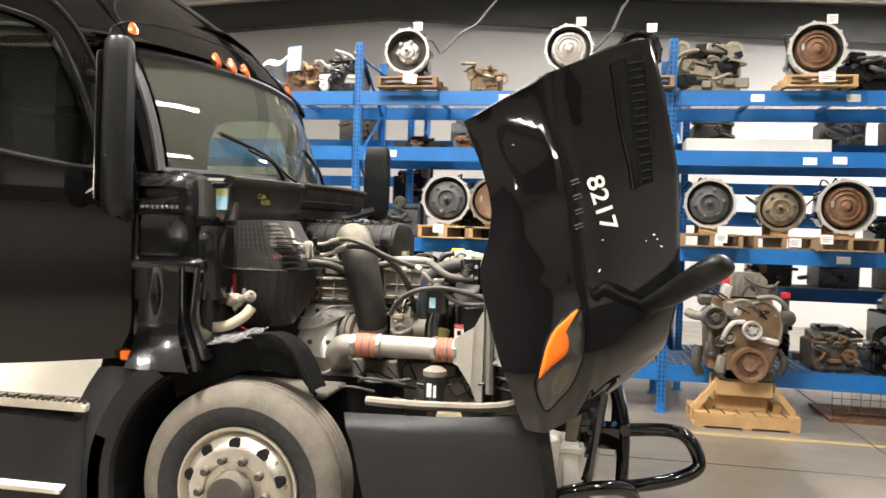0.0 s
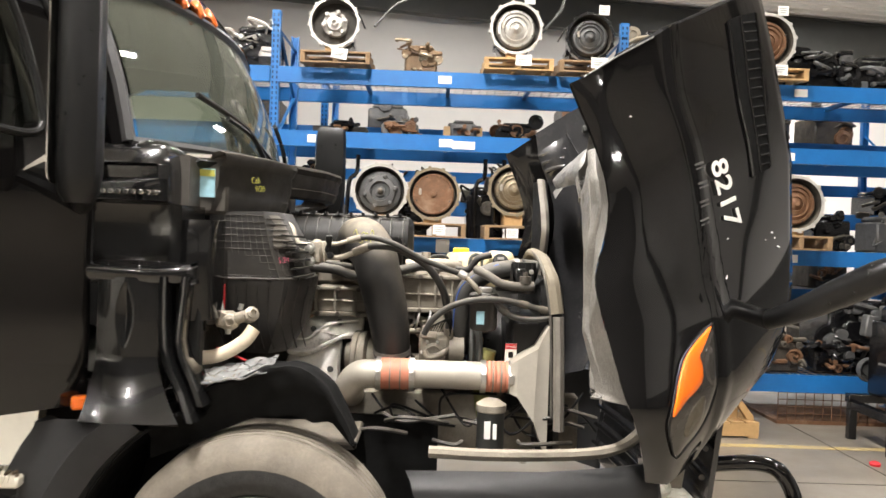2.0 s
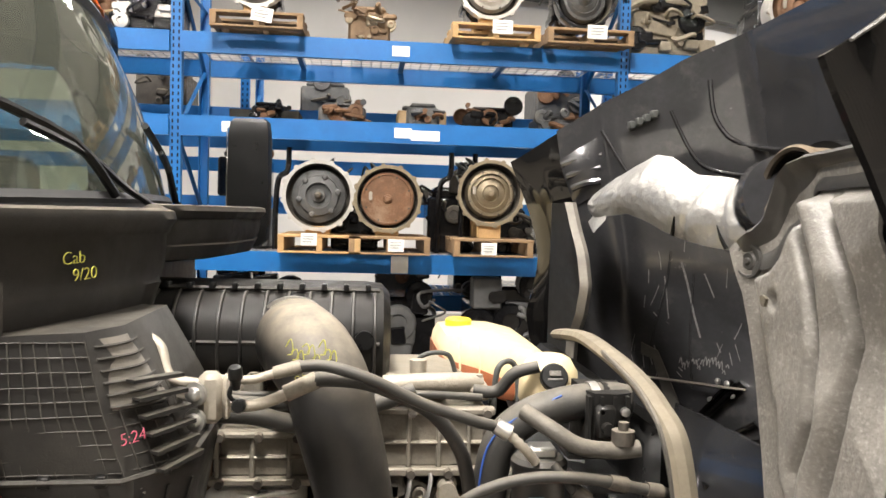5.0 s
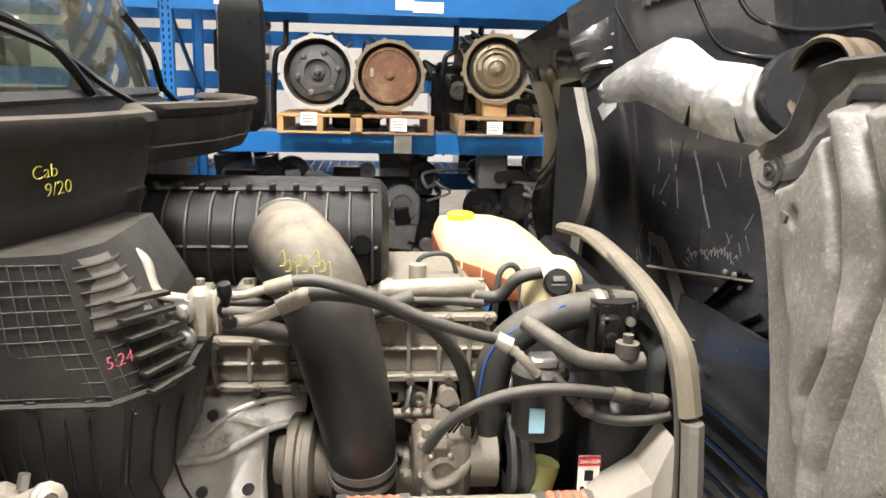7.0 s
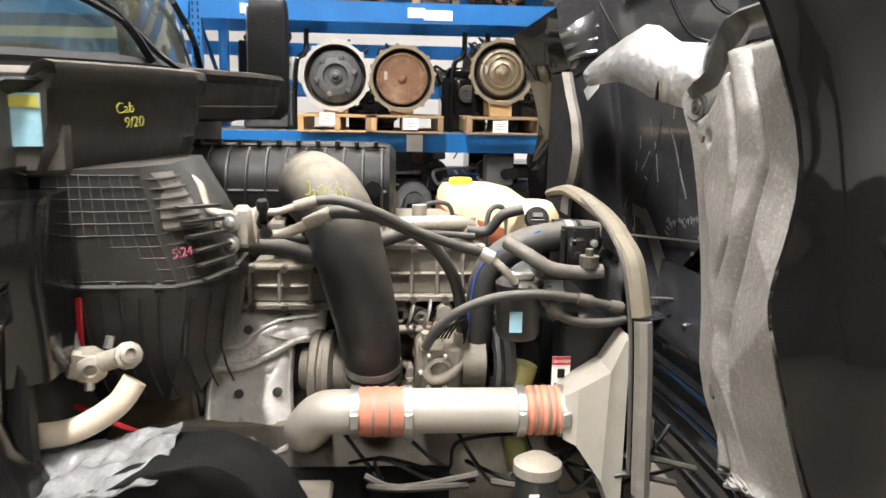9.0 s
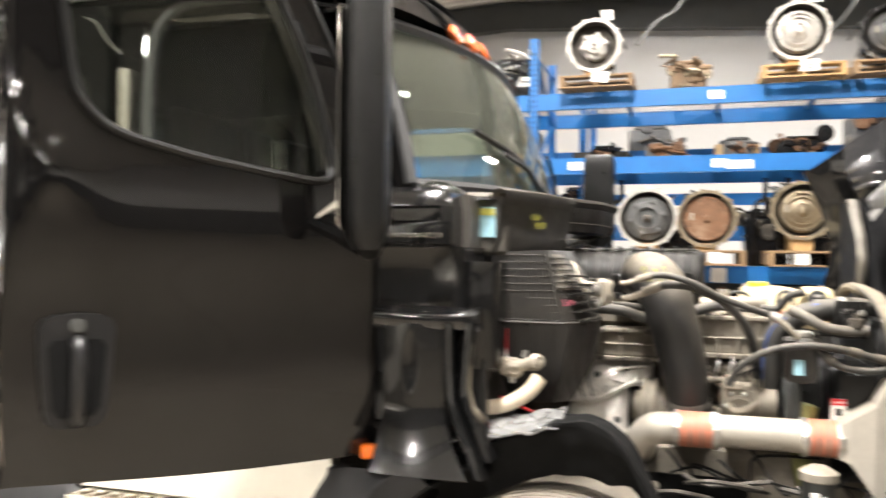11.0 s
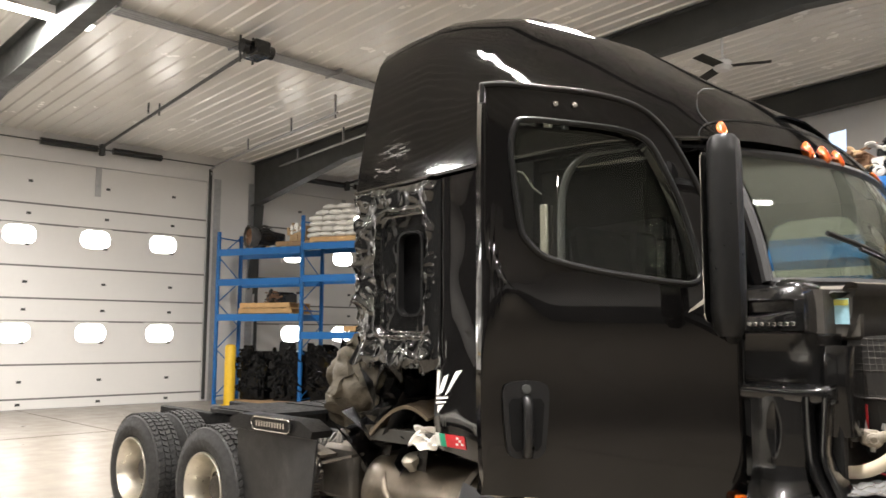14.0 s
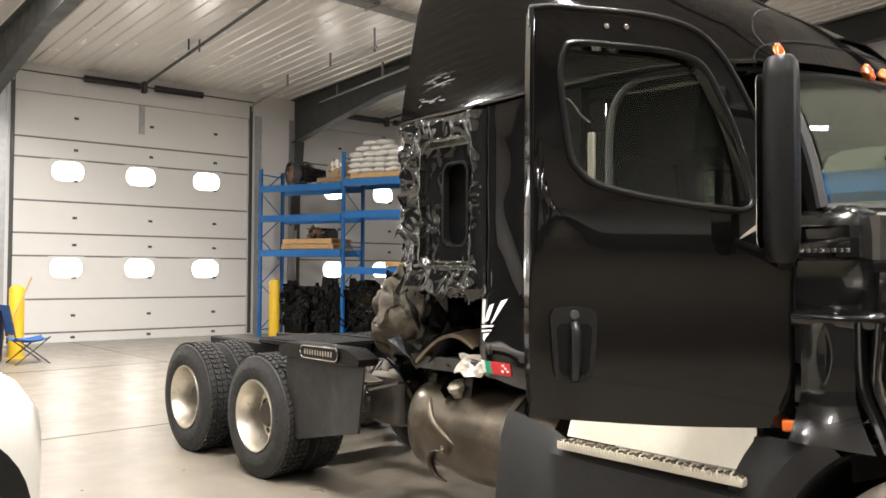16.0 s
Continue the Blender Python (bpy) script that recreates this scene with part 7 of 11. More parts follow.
LINER_TOP = [(-2.02, 1.07), (-1.90, 1.12), (-1.78, 1.175), (-1.62, 1.235), (-1.53, 1.245), (-1.45, 1.225), (-1.38, 1.16), (-1.33, 1.06), (-1.29, 0.98)]
bm = B()
sheet(bm, arch, 44, 16, 0.012)
part("wheel_arch_liner", bm, FELT, truck, "black felt wheel arch liner", 70)
bm = B()
sheet(bm, lambda u, v: (-1.62 + 0.655 * math.cos(radians(205 - 90 * u)), 3.53 + 0.68 * v, 0.5 + 0.655 * math.sin(radians(205 - 90 * u))), 24, 4, 0.012)
part("wheel_arch_liner", bm, FELT, truck, "black felt wheel arch liner", 60)
# black sheet added to hide the floor and imitate the arch's shade
bm = B()
box(bm, (-2.32, 4.20, 0.25), (-0.98, 4.22, 0.96))
part("inner_arch_wall", bm, FELT, truck)
bm = B()
loft(bm, [[Vector((-1.62 + k * math.cos(radians(a)), 3.495 + dy + 0.05 * max(0.0, k * math.sin(radians(a)) - 0.3), min(1.06, 0.5 + k * math.sin(radians(a))))) for a in range(204, 120, -6)] for k, dy in ((0.65, 0.03), (0.66, 0.0), (0.70, -0.015), (0.765, -0.015), (0.78, 0.0), (0.93, 0.03))], closed=False)
bmesh.ops.solidify(bm, geom=bm.faces[:], thickness=-0.02)
part("arch_flare", bm, GREY_PLASTIC, truck, "charcoal wheel arch flare")
# ---- bumper corner and guard bars ----
bm = B()
loft(bm, [[(-1.10, 3.55, 0.915), (-0.62, 3.53, 0.93), (-0.40, 3.55, 0.945), (-0.26, 3.62, 0.945), (-0.21, 3.72, 0.94)], [(-1.10, 3.52, 0.925), (-0.62, 3.50, 0.94), (-0.40, 3.52, 0.955), (-0.24, 3.60, 0.95), (-0.18, 3.72, 0.94)], [(-1.08, 3.48, 0.90), (-0.62, 3.46, 0.915), (-0.38, 3.48, 0.925), (-0.22, 3.58, 0.915), (-0.17, 3.72, 0.91)],
          [(-1.07, 3.465, 0.86), (-0.62, 3.445, 0.87), (-0.38, 3.47, 0.88), (-0.21, 3.57, 0.87), (-0.16, 3.72, 0.86)], [(-1.04, 3.465, 0.80), (-0.62, 3.445, 0.80), (-0.37, 3.47, 0.80), (-0.20, 3.57, 0.80), (-0.15, 3.72, 0.80)],
          [(-0.97, 3.475, 0.5), (-0.60, 3.455, 0.5), (-0.33, 3.48, 0.51), (-0.15, 3.58, 0.52), (-0.10, 3.74, 0.52)], [(-0.92, 3.52, 0.3), (-0.60, 3.50, 0.3), (-0.33, 3.52, 0.31), (-0.14, 3.62, 0.32), (-0.09, 3.76, 0.32)]], closed=False)
bmesh.ops.solidify(bm, geom=bm.faces[:], thickness=-0.03)
part("bumper", bm, GREY_PLASTIC, truck, "charcoal plastic bumper side")
bm = B()
loft(bm, [[mir(p) for p in r] for r in ([(-1.10, 3.52, 0.90), (-0.20, 3.60, 0.945), (0.02, 3.86, 0.95)], [(-1.0, 3.48, 0.5), (-0.14, 3.58, 0.52), (0.08, 3.86, 0.52)], [(-0.92, 3.52, 0.3), (-0.14, 3.62, 0.32), (0.06, 3.9, 0.32)])], closed=False)
bmesh.ops.solidify(bm, geom=bm.faces[:], thickness=0.03)
part("bumper", bm, GREY_PLASTIC, truck)
bm = B()
tube(bm, [(-1.02, 3.62, 0.965), (-0.75, 3.60, 0.965), (-0.40, 3.64, 0.975), (-0.24, 3.74, 1.02), (-0.16, 3.9, 1.08)], 0.022, 8, 5)
part("bumper_pipe", bm, CAST_BODY, truck, "pale dusty pipe along the bumper top")
bm = B()
lathe(bm, [(0.035, -0.24), (0.05, -0.12), (0.055, -0.03), (0.066, -0.02), (0.068, 0.0), (0.056, 0.004), (0.045, -0.015), (0.0, -0.02)], (-0.165, 3.78, 0.825), (0, -0.25, 1), 28)
part("lamp_bracket", bm, PAINTED_BRACKET, truck, "pale cast bumper bracket with a round seat")
bm = B()
box(bm, (-0.10, 3.80, 0.40), (-0.02, 3.90, 0.79), 0.012)
box(bm, (-0.115, 3.79, 0.74), (0.0, 3.91, 0.775), 0.008)
part("lamp_bracket", bm, PAINTED_BRACKET, truck, "pale square bumper bracket")
bm = B()
box(bm, (-0.085, 3.84, 0.79), (-0.025, 3.90, 0.92), 0.006, (0, 8, 0))
part("bracket_arm", bm, CAST_BODY, truck)
bm = B()
tube(bm, [(0.02, 4.0, 0.42), (-0.12, 3.82, 0.44), (-0.10, 3.74, 0.56), (0.1, 3.78, 0.60), (0.22, 3.88, 0.56), (0.28, 4.0, 0.42)], 0.035, 10, 6)
bar = part("guard_bar", bm, BLACK_PAINT, truck, "black tubular bumper guard")
bm = B()
tube(bm, [(0.22, 4.3, 0.76), (0.42, 4.28, 0.78), (0.52, 4.24, 0.76), (0.58, 4.22, 0.66), (0.56, 4.2, 0.60), (0.42, 4.18, 0.54), (0.18, 4.2, 0.48)], 0.035, 10, 4)
part("side_bar", bm, BLACK_PAINT, bar)
bm = B()
tube(bm, [(0.20, 4.25, 0.46), (0.20, 4.28, 0.80), (0.12, 4.3, 1.06)], 0.035, 10, 4)
part("upright_bar", bm, BLACK_PAINT, bar)
bm = B()
tube(bm, [(0.20, 5.35, 0.46), (0.20, 5.32, 0.80), (0.12, 5.3, 1.06)], 0.035, 10, 4)
part("upright_bar", bm, BLACK_PAINT, bar)
bm = B()
tube(bm, [(0.21, 4.2, 0.78), (0.22, 5.4, 0.78)], 0.03, 10, 1)
tube(bm, [(0.21, 4.2, 0.48), (0.22, 5.4, 0.48)], 0.03, 10, 1)
box(bm, (-0.06, 4.25, 0.66), (0.2, 4.4, 0.78), 0.01)
part("cross_bar", bm, BLACK_PAINT, bar)

# ---- engine bay ----
# fresh-air box below the tray: ribbed upper half, smooth lower half
bm = B()


def air_ring(z, k):
    return [(-1.90, 3.90 + 0.02 * k, z), (-1.63 + 0.03 * k, 3.92, z), (-1.55 + 0.03 * k, 4.03, z), (-1.55 + 0.02 * k, 4.35, z), (-1.9, 4.4, z)]


loft(bm, [[(-1.90, 3.90, 1.80), (-1.70, 3.92, 1.81), (-1.66, 4.02, 1.81), (-1.66, 4.35, 1.81), (-1.9, 4.4, 1.81)], air_ring(1.66, -1.2), air_ring(1.54, 0.2)], caps=True)
airbox = part("fresh_air_box", bm, BOX_BLACK, truck, "dusty black ribbed plastic air box")


BOX_RINGS = [(1.54, -1.90, 3.904, -1.624, 3.92, -1.544, 4.03, -1.546, 4.35), (1.66, -1.90, 3.876, -1.666, 3.92, -1.586, 4.03, -1.574, 4.35), (1.80, -1.90, 3.90, -1.70, 3.92, -1.66, 4.02, -1.66, 4.35)]


def box_skin(u, z, lift=0.002):
    """On the box's outside: u from 0 to 1 along its face, to 2 over the corner, to 3 along its side."""
    q = lerp_table(BOX_RINGS, z)
    pts = [Vector((q[i], q[i + 1], z)) for i in (0, 2, 4, 6)]
    i = min(int(u), 2)
    a, b = pts[i], pts[i + 1]
    d = (b - a).normalized()
    return a.lerp(b, u - i) + Vector((d.y, -d.x, 0)) * lift


for i in range(10):
    bm = B()
    z = 1.556 + 0.0262 * i
    tube(bm, [box_skin(u, z) for u in (0.02, 0.5, 0.98, 1.5, 1.96)] + [box_skin(2.04 + 0.05 * (9 - i) / 9, z)], 0.0017, 5, 1)
    part("box_rib", bm, RIB_EDGE, airbox, smooth=0)
for i in range(10):
    bm = B()
    u = 0.06 + 0.104 * i
    tube(bm, [box_skin(u, z) for z in (1.55, 1.60, 1.66, 1.72, 1.795)], 0.0017, 5, 1)
    part("box_rib", bm, RIB_EDGE, airbox, smooth=0)
for u, z0 in ((1.25, 1.55), (1.5, 1.55), (1.75, 1.55), (2.05, 1.58), (2.18, 1.64)):
    bm = B()
    tube(bm, [box_skin(u, z0 + (1.795 - z0) * k / 4) for k in range(5)], 0.0017, 5, 1)
    part("box_rib", bm, RIB_EDGE, airbox, smooth=0)
# dusty shoulder over the corner
bm = B()
sheet(bm, lambda u, v: box_skin(1.15 + 0.95 * u, 1.665 + 0.13 * v, 0.001 + 0.010 * math.sin(math.pi * u)), 10, 8, 0.004)
part("box_shoulder", bm, SEAL_LOW, airbox, "dust-coated rounded shoulder of the air box", 60)
for k in range(6):
    bm = B()
    z = 1.672 + 0.022 * k
    tube(bm, [box_skin(1.12 + 0.98 * q / 6, z, 0.004 + 0.011 * math.sin(math.pi * q / 6)) for q in range(7)], 0.0028, 5, 2)
    part("shoulder_rib", bm, RIB_EDGE, airbox)
# dark bracket on the face
bm = B()
for a, b in (((0.02, 1.63), (0.22, 1.70)), ((0.02, 1.70), (0.22, 1.63)), ((0.02, 1.70), (0.24, 1.70)), ((0.02, 1.63), (0.24, 1.63)), ((0.02, 1.665), (0.24, 1.665))):
    tube(bm, [box_skin(*a, 0.010), box_skin(*b, 0.010)], 0.004, 5, 1)
part("face_bracket", bm, BLACK_PLASTIC, airbox, "black ribbed bracket")
bm = B()
loft(bm, [air_ring(1.545, 0.6), air_ring(1.52, 0.6), [(-1.88, 3.94, 1.36), (-1.64, 3.95, 1.36), (-1.56, 4.05, 1.36), (-1.56, 4.3, 1.36), (-1.88, 4.3, 1.36)], [(-1.84, 4.0, 1.24), (-1.68, 4.0, 1.24), (-1.62, 4.08, 1.24), (-1.62, 4.2, 1.24), (-1.84, 4.2, 1.24)]], caps=True)
part("box_lower", bm, BOX_BLACK, airbox)
bm = B()
tube(bm, [(-1.91, 3.895, 1.545), (-1.63, 3.905, 1.545), (-1.545, 4.01, 1.545)], 0.006, 6, 1)
for i in range(6):
    tube(bm, [(-1.86 + 0.05 * i, 3.918 + 0.004 * i, 1.53), (-1.85 + 0.045 * i, 3.938 + 0.002 * i, 1.37)], 0.002, 4, 1)
part("box_seam", bm, RIB_EDGE, airbox)
for i in range(6):
    bm = B()
    a, b = Vector((-1.635 + 0.011 * i, 3.95, 1.715 - 0.033 * i)), Vector((-1.568 + 0.008 * i, 4.05, 1.712 - 0.030 * i))
    face = [a, a + Vector((0, 0, 0.006)), b + Vector((0, 0, 0.004)), b - Vector((0, 0, 0.004))]
    loft(bm, [face, [p + Vector((0.018, -0.014, 0)) for p in face]], caps=True)
    part("brace_web", bm, BOX_BLACK, airbox)
for i in range(9):
    bm = B()
    k = i / 8
    if k < 0.72:
        a, b = Vector((-1.88 + 0.335 * k, 3.915 + 0.01 * k, 1.515)), Vector((-1.865 + 0.305 * k, 3.937 + 0.012 * k, 1.37))
    else:
        q = (k - 0.72) / 0.28
        a, b = Vector((-1.605 + 0.075 * q, 3.925 + 0.10 * q, 1.515)), Vector((-1.632 + 0.07 * q, 3.955 + 0.09 * q, 1.37))
    tube(bm, [a, b, b + Vector((0.02, 0.045, -0.11))], 0.003, 5, 2)
    part("lower_rib", bm, BOX_BLACK, airbox)
for u in (0.15, 0.5, 0.85, 1.6):
    bm = B()
    p = box_skin(u, 1.545, 0.008)
    box(bm, p - Vector((0.011, 0.006, 0.012)), p + Vector((0.011, 0.006, 0.010)), 0.003)
    part("box_clip", bm, BLACK_PLASTIC, airbox)
for k in range(5):
    bm = B()
    tube(bm, [(-1.72 + 0.030 * k, 3.938 - 0.001 * k, 1.525), (-1.70 + 0.012 * k, 3.945, 1.45), (-1.66 - 0.008 * k, 3.952, 1.38)], 0.0014, 4, 3)
    part("cross_line", bm, RIB_EDGE, airbox)
text_part("marker_note", "5:24", 0.032, facing((-1.632, 3.907, 1.608), (0.64, 0.77, 0.05), (0.74, -0.62, 0.1)), CHALK_PINK, airbox, "pink paint-marker note", -0.0008)
# AC line block with two bolts
bm = B()
box(bm, (-1.535, 4.075, 1.602), (-1.488, 4.125, 1.705), 0.012, (0, 0, 8))
box(bm, (-1.488, 4.085, 1.61), (-1.472, 4.12, 1.70), 0.006, (0, 0, 8))
block = part("line_block", bm, CAST, truck, "pale aluminium line block with bolts")
for z in (1.667, 1.614):
    bm = B()
    lathe(bm, [(0.022, 0), (0.024, 0.004), (0.024, 0.010), (0.015, 0.011), (0.014, 0.022), (0.008, 0.025), (0, 0.025)], (-1.532, 4.072, z), (-0.45, -1, 0.05), 12)
    part("bolt", bm, STEEL, block)


def line(name, pts, r, mat, label="", ribs=0.0, parent=None, seg=10):
    bm = B()
    tube(bm, pts, r, seg, 7, ribs=ribs)
    return part(name, bm, mat, parent or truck, label)


line("steel_line", [(-1.80, 4.22, 1.80), (-1.72, 4.18, 1.79), (-1.66, 4.15, 1.772), (-1.622, 4.14, 1.748), (-1.606, 4.12, 1.708), (-1.585, 4.11, 1.686), (-1.53, 4.10, 1.680)], 0.0115, CAST, "pale aluminium refrigerant line")
line("steel_line", [(-1.80, 4.24, 1.775), (-1.72, 4.20, 1.768), (-1.665, 4.17, 1.742), (-1.633, 4.15, 1.715), (-1.617, 4.14, 1.672), (-1.58, 4.12, 1.655), (-1.53, 4.11, 1.648)], 0.0105, CAST, "pale aluminium refrigerant line")
line("steel_line", [(-1.50, 4.10, 1.690), (-1.435, 4.10, 1.689), (-1.40, 4.10, 1.698), (-1.345, 4.095, 1.716)], 0.0095, CAST, "pale aluminium refrigerant line")
line("steel_line", [(-1.50, 4.11, 1.634), (-1.435, 4.12, 1.631), (-1.385, 4.13, 1.643), (-1.32, 4.14, 1.674)], 0.0125, CAST, "pale aluminium refrigerant line")
line("crimp", [(-1.385, 4.098, 1.704), (-1.33, 4.095, 1.719)], 0.0135, CAST_BODY, ribs=0.12)
line("crimp", [(-1.365, 4.132, 1.653), (-1.30, 4.14, 1.682)], 0.0175, CAST_BODY, ribs=0.10)
line("refrigerant_hose", [(-1.335, 4.095, 1.718), (-1.29, 4.09, 1.722), (-1.241, 4.08, 1.714), (-1.174, 4.08, 1.690), (-1.083, 4.10, 1.643), (-0.979, 4.12, 1.604), (-0.905, 4.14, 1.580)], 0.0125, HOSE, "dusty black refrigerant hose")
line("refrigerant_hose", [(-1.31, 4.14, 1.678), (-1.276, 4.13, 1.686), (-1.197, 4.11, 1.683), (-1.128, 4.12, 1.656), (-1.05, 4.15, 1.606), (-0.985, 4.19, 1.515), (-0.953, 4.24, 1.40), (-0.948, 4.28, 1.325)], 0.0165, HOSE, "dusty black refrigerant hose")
line("crimp", [(-0.915, 4.14, 1.584), (-0.885, 4.135, 1.568)], 0.0175, STEEL, ribs=0.10)
line("steel_line", [(-0.89, 4.135, 1.570), (-0.854, 4.13, 1.538), (-0.823, 4.14, 1.502)], 0.0095, CAST, "pale aluminium refrigerant line", ribs=0.25)
line("crimp", [(-0.949, 4.275, 1.335), (-0.947, 4.285, 1.285)], 0.020, CAST_BODY, ribs=0.15)
line("steel_line", [(-0.947, 4.285, 1.29), (-0.95, 4.26, 1.25), (-0.98, 4.225, 1.225), (-1.03, 4.21, 1.215), (-1.05, 4.22, 1.24)], 0.0135, CAST, "pale aluminium refrigerant line")
line("curved_hose", [(-1.055, 4.17, 1.318), (-1.017, 4.15, 1.385), (-0.945, 4.13, 1.442), (-0.849, 4.12, 1.473), (-0.751, 4.11, 1.479), (-0.65, 4.12, 1.463), (-0.60, 4.13, 1.449), (-0.525, 4.14, 1.432)], 0.0135, HOSE, "dusty black curved hose")
line("curved_hose", [(-0.785, 4.15, 1.495), (-0.76, 4.14, 1.468), (-0.722, 4.13, 1.430), (-0.672, 4.13, 1.405), (-0.596, 4.13, 1.398), (-0.525, 4.135, 1.407)], 0.0125, HOSE, "dusty black curved hose")
for a, b in (((-0.665, 4.118, 1.467), (-0.625, 4.125, 1.456)), ((-0.738, 4.132, 1.445), (-0.708, 4.13, 1.422)), ((-0.575, 4.133, 1.444), (-0.54, 4.138, 1.435))):
    line("crimp", [a, b], 0.0165, CAST_DARK, ribs=0.12)
line("dark_hose", [(-1.56, 4.24, 1.585), (-1.45, 4.26, 1.575), (-1.35, 4.30, 1.545), (-1.24, 4.34, 1.56), (-1.08, 4.40, 1.60)], 0.022, HOSE, "dusty hose passing behind the elbow")
line("dark_hose", [(-1.60, 4.26, 1.62), (-1.48, 4.28, 1.60), (-1.36, 4.32, 1.585)], 0.015, HOSE, "dusty hose passing behind the elbow")
for x, y, z in ((-1.458, 4.068, 1.70), (-1.452, 4.085, 1.64)):
    bm = B()
    lathe(bm, [(0.0, -0.025), (0.009, -0.025), (0.011, -0.005), (0.015, 0.0), (0.015, 0.016), (0.012, 0.024), (0, 0.025)], (x, y, z), (0, -0.3, 1) if z > 1.66 else (0, -1, 0.1), 12)
    part("service_port", bm, BLACK_PLASTIC, truck)
line("port_strap", [(-1.458, 4.075, 1.695), (-1.47, 4.07, 1.665), (-1.455, 4.08, 1.645)], 0.005, BLACK_PLASTIC, seg=6)
# air cleaner behind
BARREL = [(4.64, 1.56), (4.575, 1.60), (4.55, 1.66), (4.555, 1.735), (4.60, 1.79), (4.66, 1.815), (4.80, 1.83), (4.98, 1.82), (5.08, 1.76), (5.10, 1.60)]
bm = B()
loft(bm, [[(x, 4.82 + (y - 4.82) * k, 1.70 + (z - 1.70) * k) for y, z in BARREL] for x, k in ((-1.93, 0.8), (-1.91, 0.96), (-1.88, 1.0), (-1.20, 1.0), (-1.15, 0.96), (-1.13, 0.8))], caps=True)
cleaner = part("air_cleaner", bm, BARREL_BLACK, truck, "dusty black ribbed air cleaner housing", 40)
for i in range(13):
    bm = B()
    x = -1.87 + 0.058 * i
    tube(bm, [(x, y - 0.003, z + 0.002) for y, z in BARREL[:6]], 0.0045, 6, 3)
    part("housing_rib", bm, BOX_BLACK, cleaner)
for y, z in ((4.552, 1.69), (4.655, 1.822)):
    bm = B()
    tube(bm, [(-1.90, y, z), (-1.16, y, z)], 0.006, 5, 1)
    part("housing_seam", bm, RIB_EDGE, cleaner)
for i in range(12):
    bm = B()
    box(bm, (-1.86 + 0.06 * i, 4.64, 1.82), (-1.845 + 0.06 * i, 4.68, 1.838), 0.003)
    part("lid_clip", bm, BLACK_PLASTIC, cleaner)
bm = B()
cyl(bm, (-1.20, 4.59, 1.70), (-1.20, 4.54, 1.70), 0.025)
part("vent_cap", bm, BLACK_PLASTIC, cleaner)
# intake elbow hose: dusty bend above, black below, with clamp
bm = B()
tube(bm, [(-1.385, 4.62, 1.70), (-1.365, 4.46, 1.708), (-1.33, 4.36, 1.695), (-1.287, 4.31, 1.64), (-1.264, 4.30, 1.56), (-1.242, 4.30, 1.48), (-1.21, 4.30, 1.34), (-1.195, 4.32, 1.22), (-1.19, 4.35, 1.10)], 0.1, 28, 7, radii=[0.102, 0.105, 0.105, 0.10, 0.098, 0.095, 0.088, 0.079, 0.077])
elbow = part("intake_elbow", bm, ELBOW_TOP, truck, "thick black rubber intake elbow, dusty on top", 60)
for p, q, rr in (((-1.195, 4.318, 1.235), (-1.194, 4.324, 1.213), 0.083), ((-1.194, 4.328, 1.198), (-1.193, 4.333, 1.180), 0.083), ((-1.39, 4.59, 1.70), (-1.39, 4.615, 1.70), 0.109)):
    bm = B()
    cyl(bm, p, q, rr, seg=28)
    part("hose_clamp", bm, STEEL, elbow)
for k in range(9):
    a = Vector((-1.375 + 0.012 * k, 4.232, 1.735 - 0.012 * (k % 3)))
    line("marker_scribble", [a, a + Vector((0.012, -0.006, 0.018 - 0.01 * (k % 2))), a + Vector((0.016, -0.006, -0.012)), a + Vector((0.004, -0.006, -0.016))], 0.0014, CHALK_YELLOW, "yellow paint-marker scribble", parent=elbow, seg=5)
text_part("marker_note", "97K", 0.03, facing((-1.352, 4.206, 1.655), (1, 0.0, 0.12), (0.05, -0.97, 0.2)), CHALK_YELLOW, elbow, "yellow paint-marker note", -0.0008)
# long engine block, head, intake manifold
bm = B()
box(bm, (-1.95, 4.50, 0.72), (-0.86, 5.12, 1.36), 0.03)
box(bm, (-1.95, 4.50, 1.36), (-0.84, 5.2, 1.44), 0.015)
eng = part("engine_block", bm, CAST_DARK, truck, "grimy dark diesel engine block")
bm = B()
box(bm, (-1.565, 4.44, 1.36), (-1.25, 5.15, 1.49), 0.02)
part("valve_cover", bm, CAST_BODY, eng, "dusty cast aluminium valve cover, low end")
bm = B()
box(bm, (-1.25, 4.42, 1.39), (-0.88, 5.15, 1.555), 0.02)
part("valve_cover", bm, CAST_BODY, eng, "dusty cast aluminium valve cover")
bm = B()
box(bm, (-1.6, 4.56, 1.48), (-0.9, 5.05, 1.58), 0.03)
part("cover_cap", bm, CAST_BODY, eng)
for x, y, z0, z1 in ((-1.555, 4.425, 1.365, 1.485), (-1.47, 4.425, 1.365, 1.485), (-1.38, 4.425, 1.365, 1.485), (-1.29, 4.425, 1.365, 1.485), (-1.16, 4.405, 1.395, 1.55), (-1.085, 4.405, 1.395, 1.55), (-1.01, 4.405, 1.395, 1.55), (-0.935, 4.405, 1.395, 1.55)):
    bm = B()
    box(bm, (x - 0.006, y, z0), (x + 0.006, y + 0.03, z1), 0.003)
    part("cover_rib", bm, CAST_BODY, eng, smooth=0)
